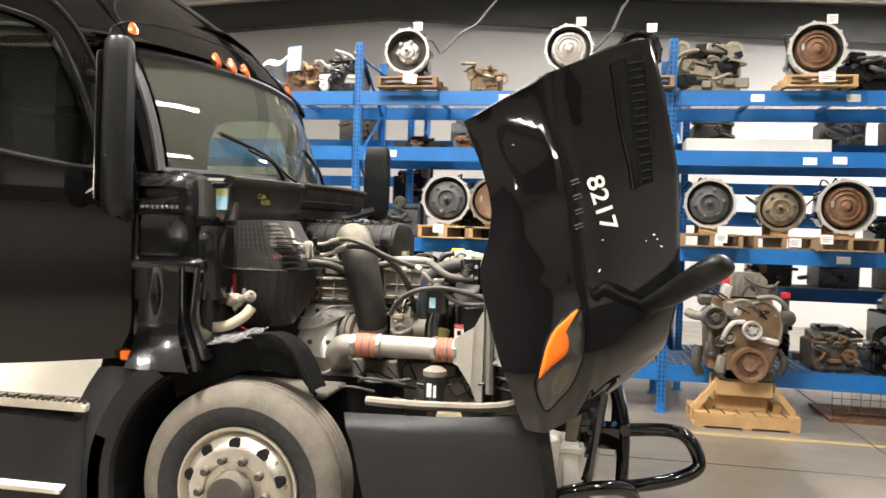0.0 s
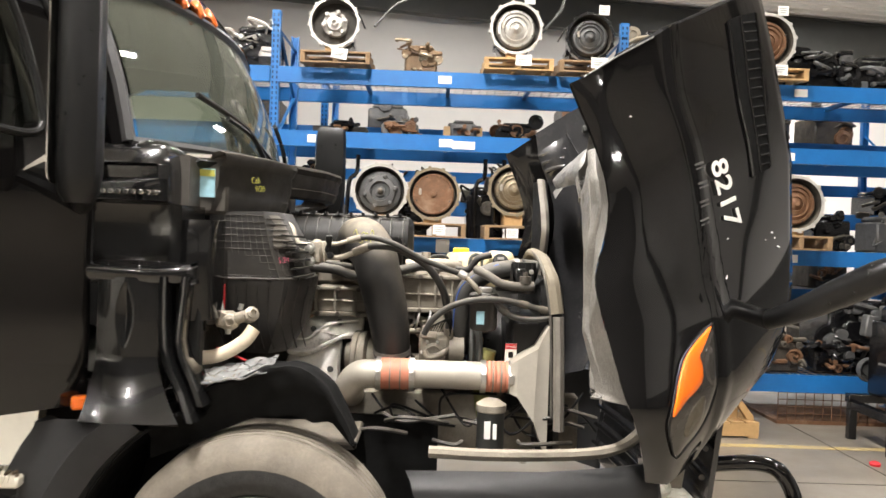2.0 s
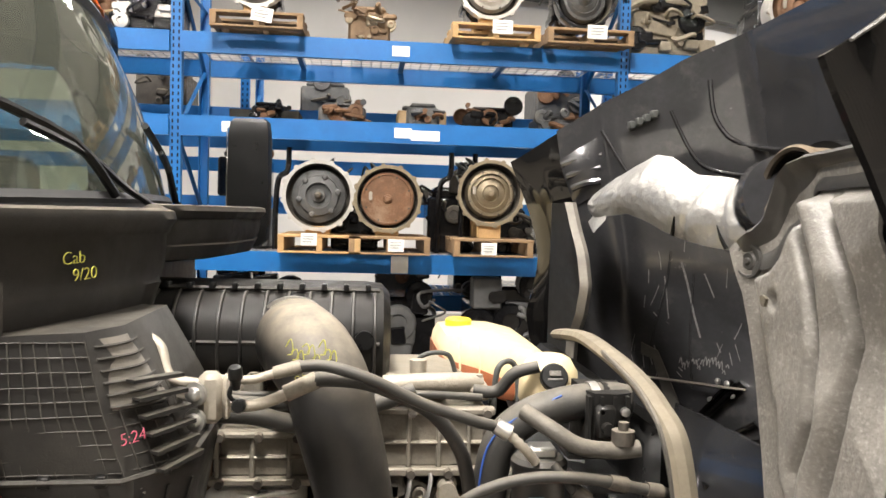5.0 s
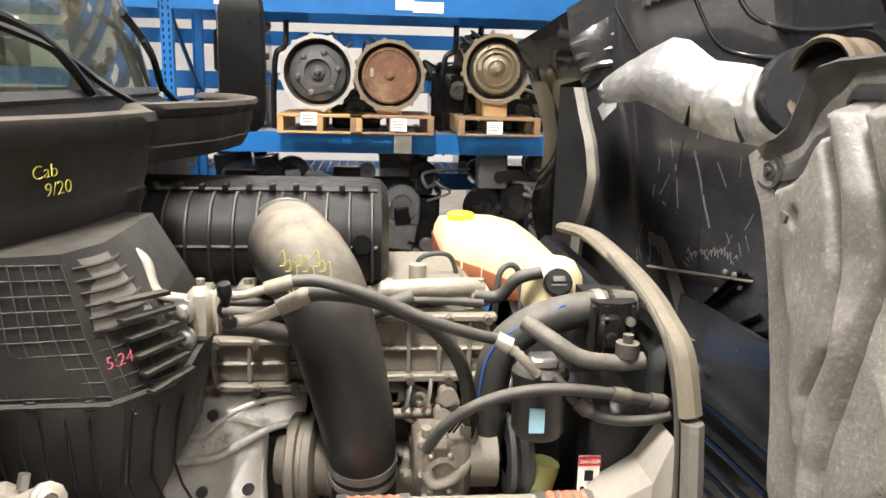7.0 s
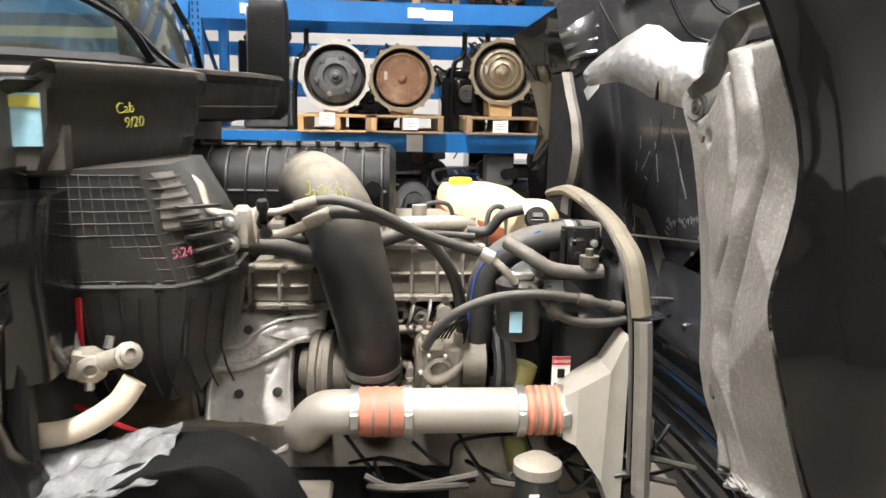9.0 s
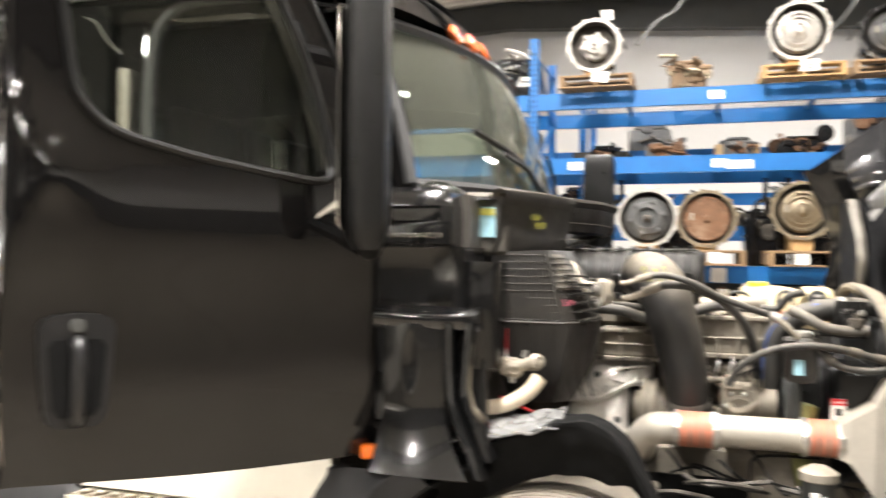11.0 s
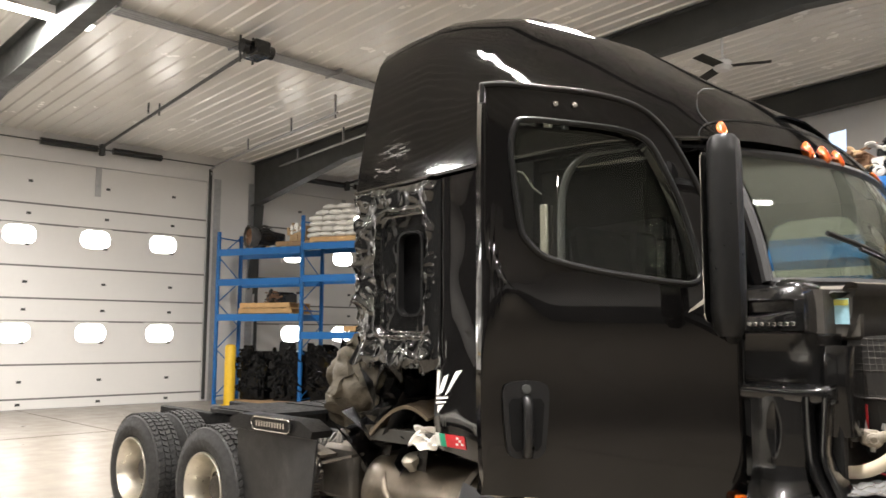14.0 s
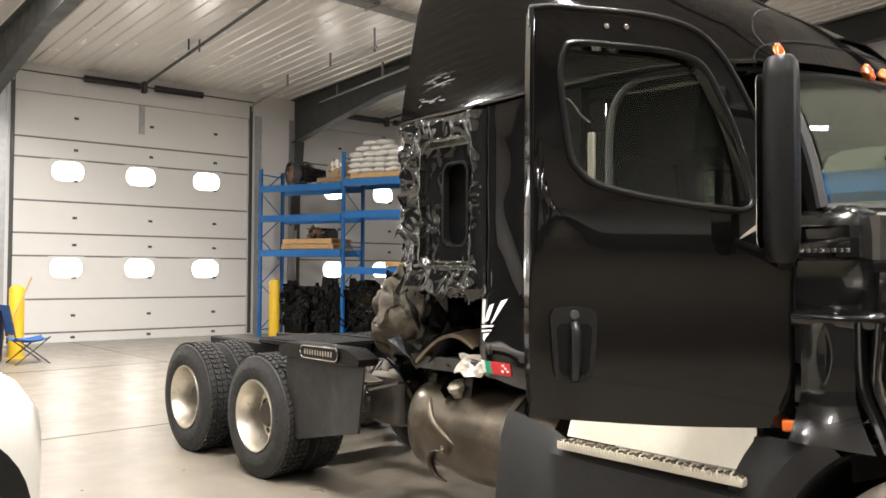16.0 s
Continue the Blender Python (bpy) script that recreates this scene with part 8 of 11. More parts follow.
for x0, x1, y, z, h in ((-1.575, -1.24, 4.415, 1.366, 0.009), (-1.575, -1.24, 4.425, 1.425, 0.005), (-1.575, -1.24, 4.418, 1.482, 0.008), (-1.25, -0.87, 4.395, 1.397, 0.010), (-1.25, -0.87, 4.405, 1.468, 0.005), (-1.25, -0.87, 4.398, 1.548, 0.009)):
    bm = B()
    box(bm, (x0, y, z - h), (x1, y + 0.035, z + h), 0.004)
    part("cover_flange", bm, CAST_BODY, eng, smooth=0)
bm = B()
loft(bm, [[(-1.66, 4.40, z), (-1.58, 4.38 + k, z), (-1.57, 4.46, z), (-1.66, 4.50, z)] for z, k in ((1.345, 0.02), (1.37, 0.0), (1.42, 0.0), (1.465, 0.03))], caps=True)
part("rusty_bracket", bm, RUST, eng, "rust brown bracket at the end of the cover")
# upper casting with cross ribs, injector bosses and a harness
for i in range(7):
    bm = B()
    x = -1.62 + 0.115 * i
    box(bm, (x, 4.46, 1.56), (x + 0.055, 4.56, 1.60 + 0.012 * (i % 2)), 0.008)
    cyl(bm, (x + 0.028, 4.49, 1.595), (x + 0.028, 4.49, 1.625), 0.011, seg=10)
    part("rocker_boss", bm, CAST_BODY if i % 2 else CAST, eng)
line("wire_harness", [(-1.62, 4.44, 1.575), (-1.45, 4.43, 1.582), (-1.25, 4.44, 1.575), (-1.05, 4.43, 1.585), (-0.90, 4.44, 1.575)], 0.010, HOSE, "black wiring harness along the cover", parent=eng)
# cylinder head side below: ports, ribs, long oil rail
for i in range(7):
    bm = B()
    x = -1.25 + 0.06 * i
    lathe(bm, [(0.022, 0), (0.022, 0.02), (0.014, 0.026), (0.012, 0.012), (0, 0.012)], (x, 4.455, 1.345 - 0.02 * (i % 3)), (0, -1, 0), 12)
    part("head_plug", bm, (CAST_BODY, CAST_DARK, RUST)[i % 3], eng)
line("oil_rail", [(-1.30, 4.42, 1.30), (-1.10, 4.41, 1.30), (-0.92, 4.42, 1.30)], 0.013, CAST_BODY, "pale oil rail", parent=eng)
for i in range(6):
    x = -1.10 + 0.05 * i
    line("injector_pipe", [(x, 4.42, 1.30), (x + 0.01, 4.37, 1.34), (x + 0.02, 4.39, 1.385), (x + 0.015, 4.41, 1.40)], 0.0055, STEEL, parent=eng, seg=6)
for i in range(8):
    x = -1.545 + 0.093 * i
    low = x < -1.25
    for z in ((1.366, 1.482) if low else (1.397, 1.548)):
        bm = B()
        cyl(bm, (x, 4.425 if low else 4.405, z), (x, 4.395 if low else 4.375, z), 0.011, seg=8)
        part("cover_bolt", bm, CAST_DARK, eng)
bm = B()
tube(bm, [(-1.15, 4.47, 1.60), (-1.0, 4.46, 1.61), (-0.90, 4.50, 1.60)], 0.025, 10, 4)
cyl(bm, (-1.06, 4.5, 1.58), (-1.06, 4.5, 1.66), 0.022)
part("coolant_pipe", bm, CAST, eng)
line("vent_hose", [(-0.92, 4.46, 1.59), (-0.86, 4.45, 1.59), (-0.82, 4.43, 1.64), (-0.76, 4.42, 1.66)], 0.016, HOSE, "small black vent hose")
line("thin_pipe", [(-1.05, 4.70, 1.56), (-1.04, 4.70, 1.63), (-0.96, 4.72, 1.635), (-0.93, 4.74, 1.56)], 0.007, DARK_STEEL)
line("thin_pipe", [(-0.86, 4.5, 1.52), (-0.85, 4.5, 1.64), (-0.80, 4.52, 1.64), (-0.79, 4.5, 1.5)], 0.008, DARK_STEEL)
# heat shields on the exhaust side
for rim, y in (([(-1.661, 1.351), (-1.651, 1.263), (-1.678, 1.204), (-1.660, 1.172), (-1.559, 1.186), (-1.476, 1.225), (-1.42, 1.251), (-1.347, 1.262), (-1.346, 1.362), (-1.445, 1.363), (-1.5, 1.355), (-1.62, 1.362)], 4.42),
               ([(-1.676, 1.165), (-1.60, 1.178), (-1.48, 1.222), (-1.435, 1.235), (-1.437, 1.13), (-1.43, 0.98), (-1.50, 0.94), (-1.62, 0.94), (-1.68, 1.0)], 4.45)):
    bm = B()
    pts = curve_points([Vector((a, y + 0.45 * (b - 1.2), b)) for a, b in rim], 3, True)
    mid = sum(pts, Vector()) / len(pts)
    rings = []
    for k, push in ((0.0, 0.03), (0.0, 0.0), (0.06, -0.006), (0.12, -0.001), (0.45, -0.022), (0.8, -0.03), (1.0, -0.03)):
        rings.append([p.lerp(mid, k) + Vector((0, push + 0.022 * noise.noise(p.lerp(mid, k) * 11) + 0.008 * noise.noise(p.lerp(mid, k) * 30), 0)) for p in pts])
    loft(bm, rings)
    part("heat_shield", bm, SHIELD, eng, "dusty embossed heat shield", 50)
line("shield_bead", [(-1.655, 4.39, 1.19), (-1.56, 4.385, 1.202), (-1.48, 4.40, 1.238), (-1.42, 4.415, 1.265), (-1.36, 4.43, 1.275)], 0.010, SHIELD, parent=eng)
line("shield_bead", [(-1.655, 4.41, 1.25), (-1.58, 4.40, 1.255), (-1.54, 4.41, 1.29), (-1.46, 4.43, 1.325), (-1.36, 4.45, 1.335)], 0.007, SHIELD, parent=eng)
for x, z in ((-1.562, 1.292), (-1.445, 1.325), (-1.585, 1.114), (-1.475, 1.118)):
    bm = B()
    lathe(bm, [(0.014, -0.02), (0.014, 0.008), (0, 0.01)], (x, (4.392 if z > 1.2 else 4.42) + 0.45 * (z - 1.2), z), (0, -1, 0.3), 10)
    part("shield_bolt", bm, DARK_STEEL, eng)
# turbo
bm = B()
lathe(bm, [(0.0, 0), (0.06, 0), (0.065, 0.03), (0.112, 0.034), (0.118, 0.04), (0.118, 0.058), (0.108, 0.062), (0.108, 0.072), (0.118, 0.076), (0.118, 0.095), (0.105, 0.102), (0.085, 0.105), (0.085, 0.135), (0.092, 0.138), (0.092, 0.148), (0.085, 0.15), (0.085, 0.18), (0.092, 0.183), (0.092, 0.195), (0.07, 0.2), (0, 0.2)], (-1.405, 4.43, 1.175), (1, -0.12, 0), 40)
part("turbocharger", bm, CAST_BODY, eng, "cast turbocharger housing")
line("ribbed_bellows", [(-2.0, 4.38, 1.04), (-1.86, 4.40, 1.04), (-1.72, 4.44, 1.05)], 0.06, SEAL, "rusty ribbed exhaust bellows", 0.12)
line("exhaust_pipe", [(-1.74, 4.44, 1.06), (-1.64, 4.52, 1.06), (-1.5, 4.56, 1.06)], 0.065, CAST_DARK, "grimy exhaust pipe")
# sensors and short pipes on the head beside the turbo
for k, (x, z) in enumerate(((-0.985, 1.355), (-1.0, 1.32), (-1.055, 1.335), (-1.07, 1.29), (-1.02, 1.27))):
    bm = B()
    lathe(bm, [(0.026, 0), (0.026, 0.012), (0.019, 0.014), (0.018, 0.03), (0.010, 0.032), (0.008, 0.018), (0, 0.018)], (x, 4.44, z), (0, -1, 0.1), 14)
    part("sensor", bm, (CAST, CAST_DARK, CAST_BODY)[k % 3], eng)
# compressor and small parts in front of the block
bm = B()
box(bm, (-1.08, 4.18, 1.06), (-0.92, 4.36, 1.24), 0.02)
cyl(bm, (-0.92, 4.27, 1.15), (-0.84, 4.27, 1.15), 0.085, seg=24)
cyl(bm, (-1.06, 4.2, 1.05), (-0.95, 4.2, 1.05), 0.04)
comp = part("compressor", bm, CAST_BODY, eng, "dusty aluminium refrigerant compressor")
comp.location, comp.scale = (-0.19, 0.809, 0.287), (0.82, 0.82, 0.82)
bm = B()
lathe(bm, [(0.04, 0), (0.1, 0), (0.105, 0.012), (0.09, 0.025), (0.105, 0.04), (0.1, 0.055), (0.03, 0.06), (0, 0.06)], (-0.845, 4.27, 1.15), (1, 0, 0), 28)
part("pulley", bm, DARK_STEEL, eng, "black grooved belt pulley").location = (-0.01, 0.04, 0.08)
for k in range(6):
    a = 2 * math.pi * k / 6
    bm = B()
    lathe(bm, [(0.009, 0), (0.009, 0.02), (0.004, 0.024), (0, 0.024)], (-1.01 + 0.055 * math.cos(a), 4.185, 1.15 + 0.065 * math.sin(a)), (0, -1, 0), 8)
    part("compressor_bolt", bm, STEEL, comp)
bm = B()
lathe(bm, [(0.05, 0), (0.05, 0.012), (0.035, 0.016), (0.03, 0.006), (0, 0.006)], (-1.0, 4.185, 1.15), (0, -1, 0), 24)
part("end_cover", bm, CAST_BODY, comp)
bm = B()
box(bm, (-1.075, 4.16, 1.225), (-0.985, 4.22, 1.26), 0.008)
cyl(bm, (-1.05, 4.18, 1.25), (-1.05, 4.17, 1.29), 0.014, seg=12)
part("manifold_block", bm, CAST, comp)
for k in range(5):
    line("compressor_wire", [(-1.02 + 0.012 * k, 4.20, 1.26), (-1.0 + 0.015 * k, 4.15, 1.30 + 0.008 * k), (-0.95 + 0.01 * k, 4.17, 1.32), (-0.92, 4.22, 1.30 - 0.02 * k)], 0.0035, DUCT, parent=comp, seg=5)
belt = B()
tube(belt, [(-0.815, 4.27, 1.255), (-0.815, 4.36, 1.18), (-0.815, 4.5, 1.0)], 0.012, 6, 3, squash=0.35)
part("drive_belt", belt, DUCT, eng, "black ribbed drive belt")
bm = B()
random.seed(21)
for i in range(60):
    x, z = random.uniform(-1.28, -0.78), random.uniform(0.98, 1.38)
    s = random.uniform(0.012, 0.045)
    bm = B()
    if i % 3:
        box(bm, (x - s, 4.41, z - s), (x + s, 4.47 + 0.05 * random.random(), z + s), 0.006, (0, random.uniform(-20, 20), 0))
    else:
        cyl(bm, (x, 4.5, z), (x, 4.39, z), s, seg=10)
    part("engine_fitting", bm, (CAST_DARK, CAST, CAST_DARK, RUST)[i % 4], eng)
for i in range(14):
    bm = B()
    x, z = random.uniform(-1.26, -0.8), random.uniform(1.05, 1.38)
    cyl(bm, (x, 4.42, z), (x, 4.37, z), 0.012, seg=8)
    part("bright_fitting", bm, CAST, eng)
bm = B()
cyl(bm, (-0.99, 4.40, 1.36), (-0.99, 4.36, 1.36), 0.022)
cyl(bm, (-1.0, 4.40, 1.31), (-1.0, 4.36, 1.31), 0.022)
part("bright_fitting", bm, CAST, eng)
for i in range(9):
    x = random.uniform(-1.3, -0.6)
    line("wire", [(x, 4.25, random.uniform(0.95, 1.1)), (x + 0.1, 4.12 + 0.1 * random.random(), random.uniform(0.9, 1.05)), (x + random.uniform(0.1, 0.3), 4.15, random.uniform(0.92, 1.1)), (x + 0.35, 4.2, random.uniform(0.9, 1.1))], 0.006, BLACK_PLASTIC, parent=eng, seg=6)
line("blue_wire", [(-1.06, 4.3, 1.285), (-1.03, 4.24, 1.295), (-1.0, 4.26, 1.295)], 0.003, BLUE_STRIPE, parent=eng, seg=6)
# charge-air pipe with orange couplings and clamps
bm = B()
tube(bm, [(-1.37, 4.36, 1.02), (-1.38, 4.24, 1.06), (-1.33, 4.18, 1.13), (-1.25, 4.16, 1.145), (-1.0, 4.15, 1.15), (-0.65, 4.15, 1.15)], 0.06, 24, 6)
pipe = part("charge_air_pipe", bm, PIPE_GREY, truck, "pale dusty charge-air pipe")
for a, b in ((-1.24, -1.10), (-0.80, -0.685)):
    bm = B()
    n_r = 12
    tube(bm, [(a + (b - a) * i / n_r, 4.152, 1.148) for i in range(n_r + 1)], 0.064, 24, 1, ribs=0.06)
    part("coupling", bm, SILICONE, pipe, "orange ribbed silicone coupling")
    for x in (a, b):
        bm = B()
        cyl(bm, (x - 0.011, 4.15, 1.148), (x + 0.011, 4.15, 1.148), 0.07, seg=28)
        box(bm, (x - 0.012, 4.07, 1.13), (x + 0.012, 4.09, 1.17), 0.003)
        part("clamp", bm, STEEL, pipe)
    for k in (0.35, 0.65):
        bm = B()
        cyl(bm, (a + (b - a) * k - 0.003, 4.15, 1.148), (a + (b - a) * k + 0.003, 4.15, 1.148), 0.0675, seg=28)
        part("coupling_ring", bm, CAST_BODY, pipe)
# side tank of the cooler: pale triangular duct
bm = B()
loft(bm, [[(-0.69, 4.09, 1.09), (-0.69, 4.09, 1.21), (-0.69, 4.21, 1.21), (-0.69, 4.21, 1.09)], [(-0.66, 4.07, 1.08), (-0.66, 4.07, 1.235), (-0.66, 4.23, 1.235), (-0.66, 4.23, 1.08)],
          [(-0.59, 4.06, 0.98), (-0.58, 4.06, 1.285), (-0.58, 4.2, 1.285), (-0.59, 4.2, 0.98)], [(-0.545, 4.075, 0.86), (-0.54, 4.075, 1.365), (-0.54, 4.18, 1.365), (-0.545, 4.18, 0.86)], [(-0.53, 4.075, 0.84), (-0.53, 4.075, 1.375), (-0.53, 4.18, 1.375), (-0.53, 4.18, 0.84)]], caps=True)
part("cooler_side_tank", bm, PIPE_GREY, truck, "pale aluminium charge-air cooler side tank", smooth=25)
# radiator with curved seal strip on its frame
bm = B()
box(bm, (-0.56, 4.17, 0.80), (-0.46, 5.44, 1.56), 0.03)
rad = part("radiator", bm, BLACK_PLASTIC, truck, "black radiator pack")
bm = B()
tube(bm, [(-0.49, 5.30, 1.61), (-0.51, 5.06, 1.645), (-0.525, 4.8, 1.672), (-0.53, 4.48, 1.66), (-0.535, 4.28, 1.64), (-0.535, 4.17, 1.61), (-0.523, 4.10, 1.56), (-0.503, 4.08, 1.43)], 0.029, 8, 6, squash=0.7)
part("radiator_seal", bm, TAN_SEAL, rad, "dusty tan seal strip over the radiator frame", 30)
bm = B()
tube(bm, [(-0.500, 4.075, 1.418), (-0.493, 4.065, 1.26), (-0.485, 4.055, 0.95)], 0.034, 8, 3, squash=0.7)
part("radiator_seal", bm, SEAL_LOW, rad, "dark grimy lower seal strip", 30)
bm = B()
tube(bm, [(-0.555, 4.55, 1.677), (-0.562, 4.29, 1.652), (-0.565, 4.165, 1.624), (-0.556, 4.10, 1.567), (-0.535, 4.08, 1.44), (-0.523, 4.075, 1.25), (-0.515, 4.07, 1.0)], 0.006, 6, 4)
part("seal_bead", bm, ARM_DARK, rad)
bm = B()
loft(bm, [[(-0.58, 4.22, z), (-0.57, 4.19, z), (-0.52, 4.18, z), (-0.48, 4.20, z), (-0.47, 4.34, z), (-0.58, 4.36, z)] for z in (1.44, 1.455, 1.55, 1.575)], caps=True)
cyl(bm, (-0.545, 4.26, 1.545), (-0.47, 4.27, 1.53), 0.046, seg=20)
box(bm, (-0.57, 4.17, 1.47), (-0.52, 4.20, 1.55), 0.008)
box(bm, (-0.66, 4.08, 1.455), (-0.56, 4.16, 1.47), 0.004)
cyl(bm, (-0.545, 4.18, 1.5), (-0.545, 4.15, 1.5), 0.014, seg=10)
for k in range(4):
    box(bm, (-0.588 + 0.03 * k, 4.176, 1.45), (-0.580 + 0.03 * k, 4.20, 1.57))
bmesh.ops.translate(bm, verts=bm.verts, vec=(-0.10, 0.04, 0.06))
part("radiator_bracket", bm, BARREL_BLACK, rad, "dusty radiator mount")
bm = B()
cyl(bm, (-0.637, 4.12, 1.55), (-0.637, 4.12, 1.58), 0.025)
cyl(bm, (-0.637, 4.12, 1.58), (-0.637, 4.12, 1.598), 0.011)
part("rubber_mount", bm, CAST_DARK, rad)
for x, z in ((-0.555, 1.535), (-0.50, 1.535), (-0.50, 1.475)):
    bm = B()
    lathe(bm, [(0.011, 0), (0.011, 0.012), (0.005, 0.014), (0, 0.014)], (x - 0.10, 4.224, z + 0.06), (0, -1, 0), 8)
    part("bracket_bolt", bm, STEEL, rad)
# fan shroud and dark parts under the tank
bm = B()
box(bm, (-0.70, 4.20, 0.98), (-0.5, 5.3, 1.40), 0.03)
lathe(bm, [(0.4, 0), (0.42, 0.08), (0.46, 0.16)], (-0.78, CY, 1.1), (1, 0, 0), 40)
part("fan_shroud", bm, BLACK_PLASTIC, rad)
bm = B()
cyl(bm, (-0.83, CY, 1.1), (-0.80, CY, 1.1), 0.3, seg=32)
part("fan_hub", bm, BLACK_PLASTIC, rad)
bm = B()
tube(bm, [(-0.77, 4.24, 1.25), (-0.80, 4.24, 1.10), (-0.78, 4.22, 0.95)], 0.035, 10, 4)
part("green_hose", bm, material("olive hose", (0.20, 0.20, 0.07), 0.6), rad, "olive green hose")
# receiver bottle with label
bm = B()
lathe(bm, [(0, 0), (0.05, 0), (0.06, 0.015), (0.06, 0.13), (0.064, 0.135), (0.064, 0.15), (0.055, 0.16), (0, 0.165)], (-0.735, 4.15, 1.30), (0, 0, 1), 24)
bottle = part("receiver_bottle", bm, BOX_BLACK, truck, "dusty black receiver bottle")
bottle.location = (-0.068, 0.05, 0.04)
bm = B()
box(bm, (-0.768, 4.085, 1.33), (-0.735, 4.092, 1.385))
part("bottle_label", bm, PALE_BLUE, bottle, smooth=0)
bm = B()
box(bm, (-0.76, 4.12, 1.46), (-0.70, 4.18, 1.485), 0.006)
part("bottle_fitting", bm, STEEL, bottle)
# warning label
bm = B()
box(bm, (-0.675, 4.128, 1.22), (-0.625, 4.131, 1.345))
lab = part("warning_label", bm, PAPER, truck, "red and white warning label", 0)
lab.location = (-0.03, 0.065, -0.06)
bm = B()
box(bm, (-0.675, 4.1245, 1.322), (-0.625, 4.1275, 1.345))
part("label_band", bm, RED_PRINT, lab, smooth=0)
bm = B()
box(bm, (-0.668, 4.1245, 1.23), (-0.632, 4.1275, 1.27))
box(bm, (-0.66, 4.1245, 1.285), (-0.64, 4.1275, 1.31))
part("label_print", bm, DUCT, lab, smooth=0)
text_part("label_word", "DANGER", 0.012, Matrix.Translation((-0.673, 4.1238, 1.329)) @ Matrix.Rotation(radians(90), 4, "X"), WHITE_PRINT, lab, "small white printed word")
# upper coolant hose with a blue stripe
pts = [(-0.90, 4.33, 1.22), (-0.895, 4.31, 1.40), (-0.875, 4.30, 1.50), (-0.82, 4.29, 1.56), (-0.74, 4.29, 1.592), (-0.63, 4.30, 1.605), (-0.57, 4.30, 1.60)]
line("coolant_hose", pts, 0.042, HOSE, "thick black coolant hose with a blue stripe", seg=16)
bm = B()
tube(bm, [Vector(p) + Vector((-0.031, -0.031, 0.006)) for p in pts[:4]] + [Vector(pts[4]) + Vector((0, -0.031, 0.031))], 0.0026, 5, 6)
part("hose_stripe", bm, BLUE_STRIPE, truck)
line("clamp_ring", [(-0.665, 4.296, 1.602), (-0.645, 4.298, 1.604)], 0.046, STEEL, seg=20)
line("lower_arm", [(-0.84, 4.20, 1.60), (-0.79, 4.14, 1.575), (-0.735, 4.12, 1.545), (-0.66, 4.12, 1.535), (-0.60, 4.12, 1.54)], 0.019, ARM_DARK, "dusty dark cast arm", seg=12)
# coolant tank
bm = B()


def tank_ring(x, y0, y1, z0, z1):
    return [(x, y0, z0 + 0.03), (x, y0, z1 - 0.04), (x, y0 + 0.05, z1), (x, y1 - 0.05, z1), (x, y1, z1 - 0.04), (x, y1, z0 + 0.03), (x, y1 - 0.04, z0), (x, y0 + 0.04, z0)]


TANK = [(-0.955, 4.99, 5.32, 1.625), (-0.935, 4.94, 5.36, 1.648), (-0.85, 4.86, 5.36, 1.655), (-0.76, 4.70, 5.34, 1.655), (-0.68, 4.58, 5.30, 1.64), (-0.62, 4.6, 5.26, 1.60)]
loft(bm, [tank_ring(x, y0, y1, 1.495, z1) for x, y0, y1, z1 in TANK], caps=True)
ct = part("coolant_tank", bm, CREAM, truck, "cream translucent coolant tank")
bm = B()
loft(bm, [[(x - 0.004, y0 + 0.038, 1.490), (x - 0.004, y0 - 0.003, 1.524), (x - 0.004, y0 - 0.003, 1.592 - 0.012 * i), (x - 0.004, y1 + 0.003, 1.592 - 0.012 * i), (x - 0.004, y1 + 0.003, 1.524), (x - 0.004, y1 - 0.038, 1.490)] for i, (x, y0, y1, z1) in enumerate(TANK[:4])], caps=True)
for i in range(3):
    y = 4.905 - 0.055 * i
    line("tank_seam", [(-0.90 + 0.055 * i, y, 1.52), (-0.90 + 0.055 * i, y - 0.004, 1.58), (-0.90 + 0.055 * i, y + 0.03, 1.645)], 0.004, CREAM, parent=ct, seg=6)
part("coolant", bm, COOLANT, ct, "red coolant showing through the tank", 40)
bm = B()
lathe(bm, [(0, 0), (0.07, 0), (0.08, 0.02), (0.076, 0.09), (0.055, 0.125), (0.04, 0.132), (0, 0.132)], (-0.715, 4.50, 1.545), (0, 0, 1), 28)
part("tank_dome", bm, CREAM, ct)
bm = B()
lathe(bm, [(0.036, 0), (0.036, 0.016), (0.032, 0.02), (0.02, 0.02), (0, 0.021)], (-0.718, 4.435, 1.627), (0, -0.9, 0.45), 20)
cap = part("pressure_cap", bm, BLACK_PLASTIC, ct, "black ribbed pressure cap")
bm = B()
box(bm, (-0.733, 4.413, 1.637), (-0.703, 4.416, 1.651), 0.001, (-25, 0, 0))
box(bm, (-0.738, 4.41, 1.627), (-0.698, 4.413, 1.632), 0.001, (-25, 0, 0))
part("cap_mark", bm, INNER_FENDER, ct, smooth=0)
bm = B()
lathe(bm, [(0.04, 0), (0.04, 0.02), (0.046, 0.022), (0.046, 0.05), (0.038, 0.056), (0, 0.056)], (-0.87, 5.22, 1.62), (0, 0, 1), 20)
part("yellow_cap", bm, YELLOW, ct, "yellow filler cap")
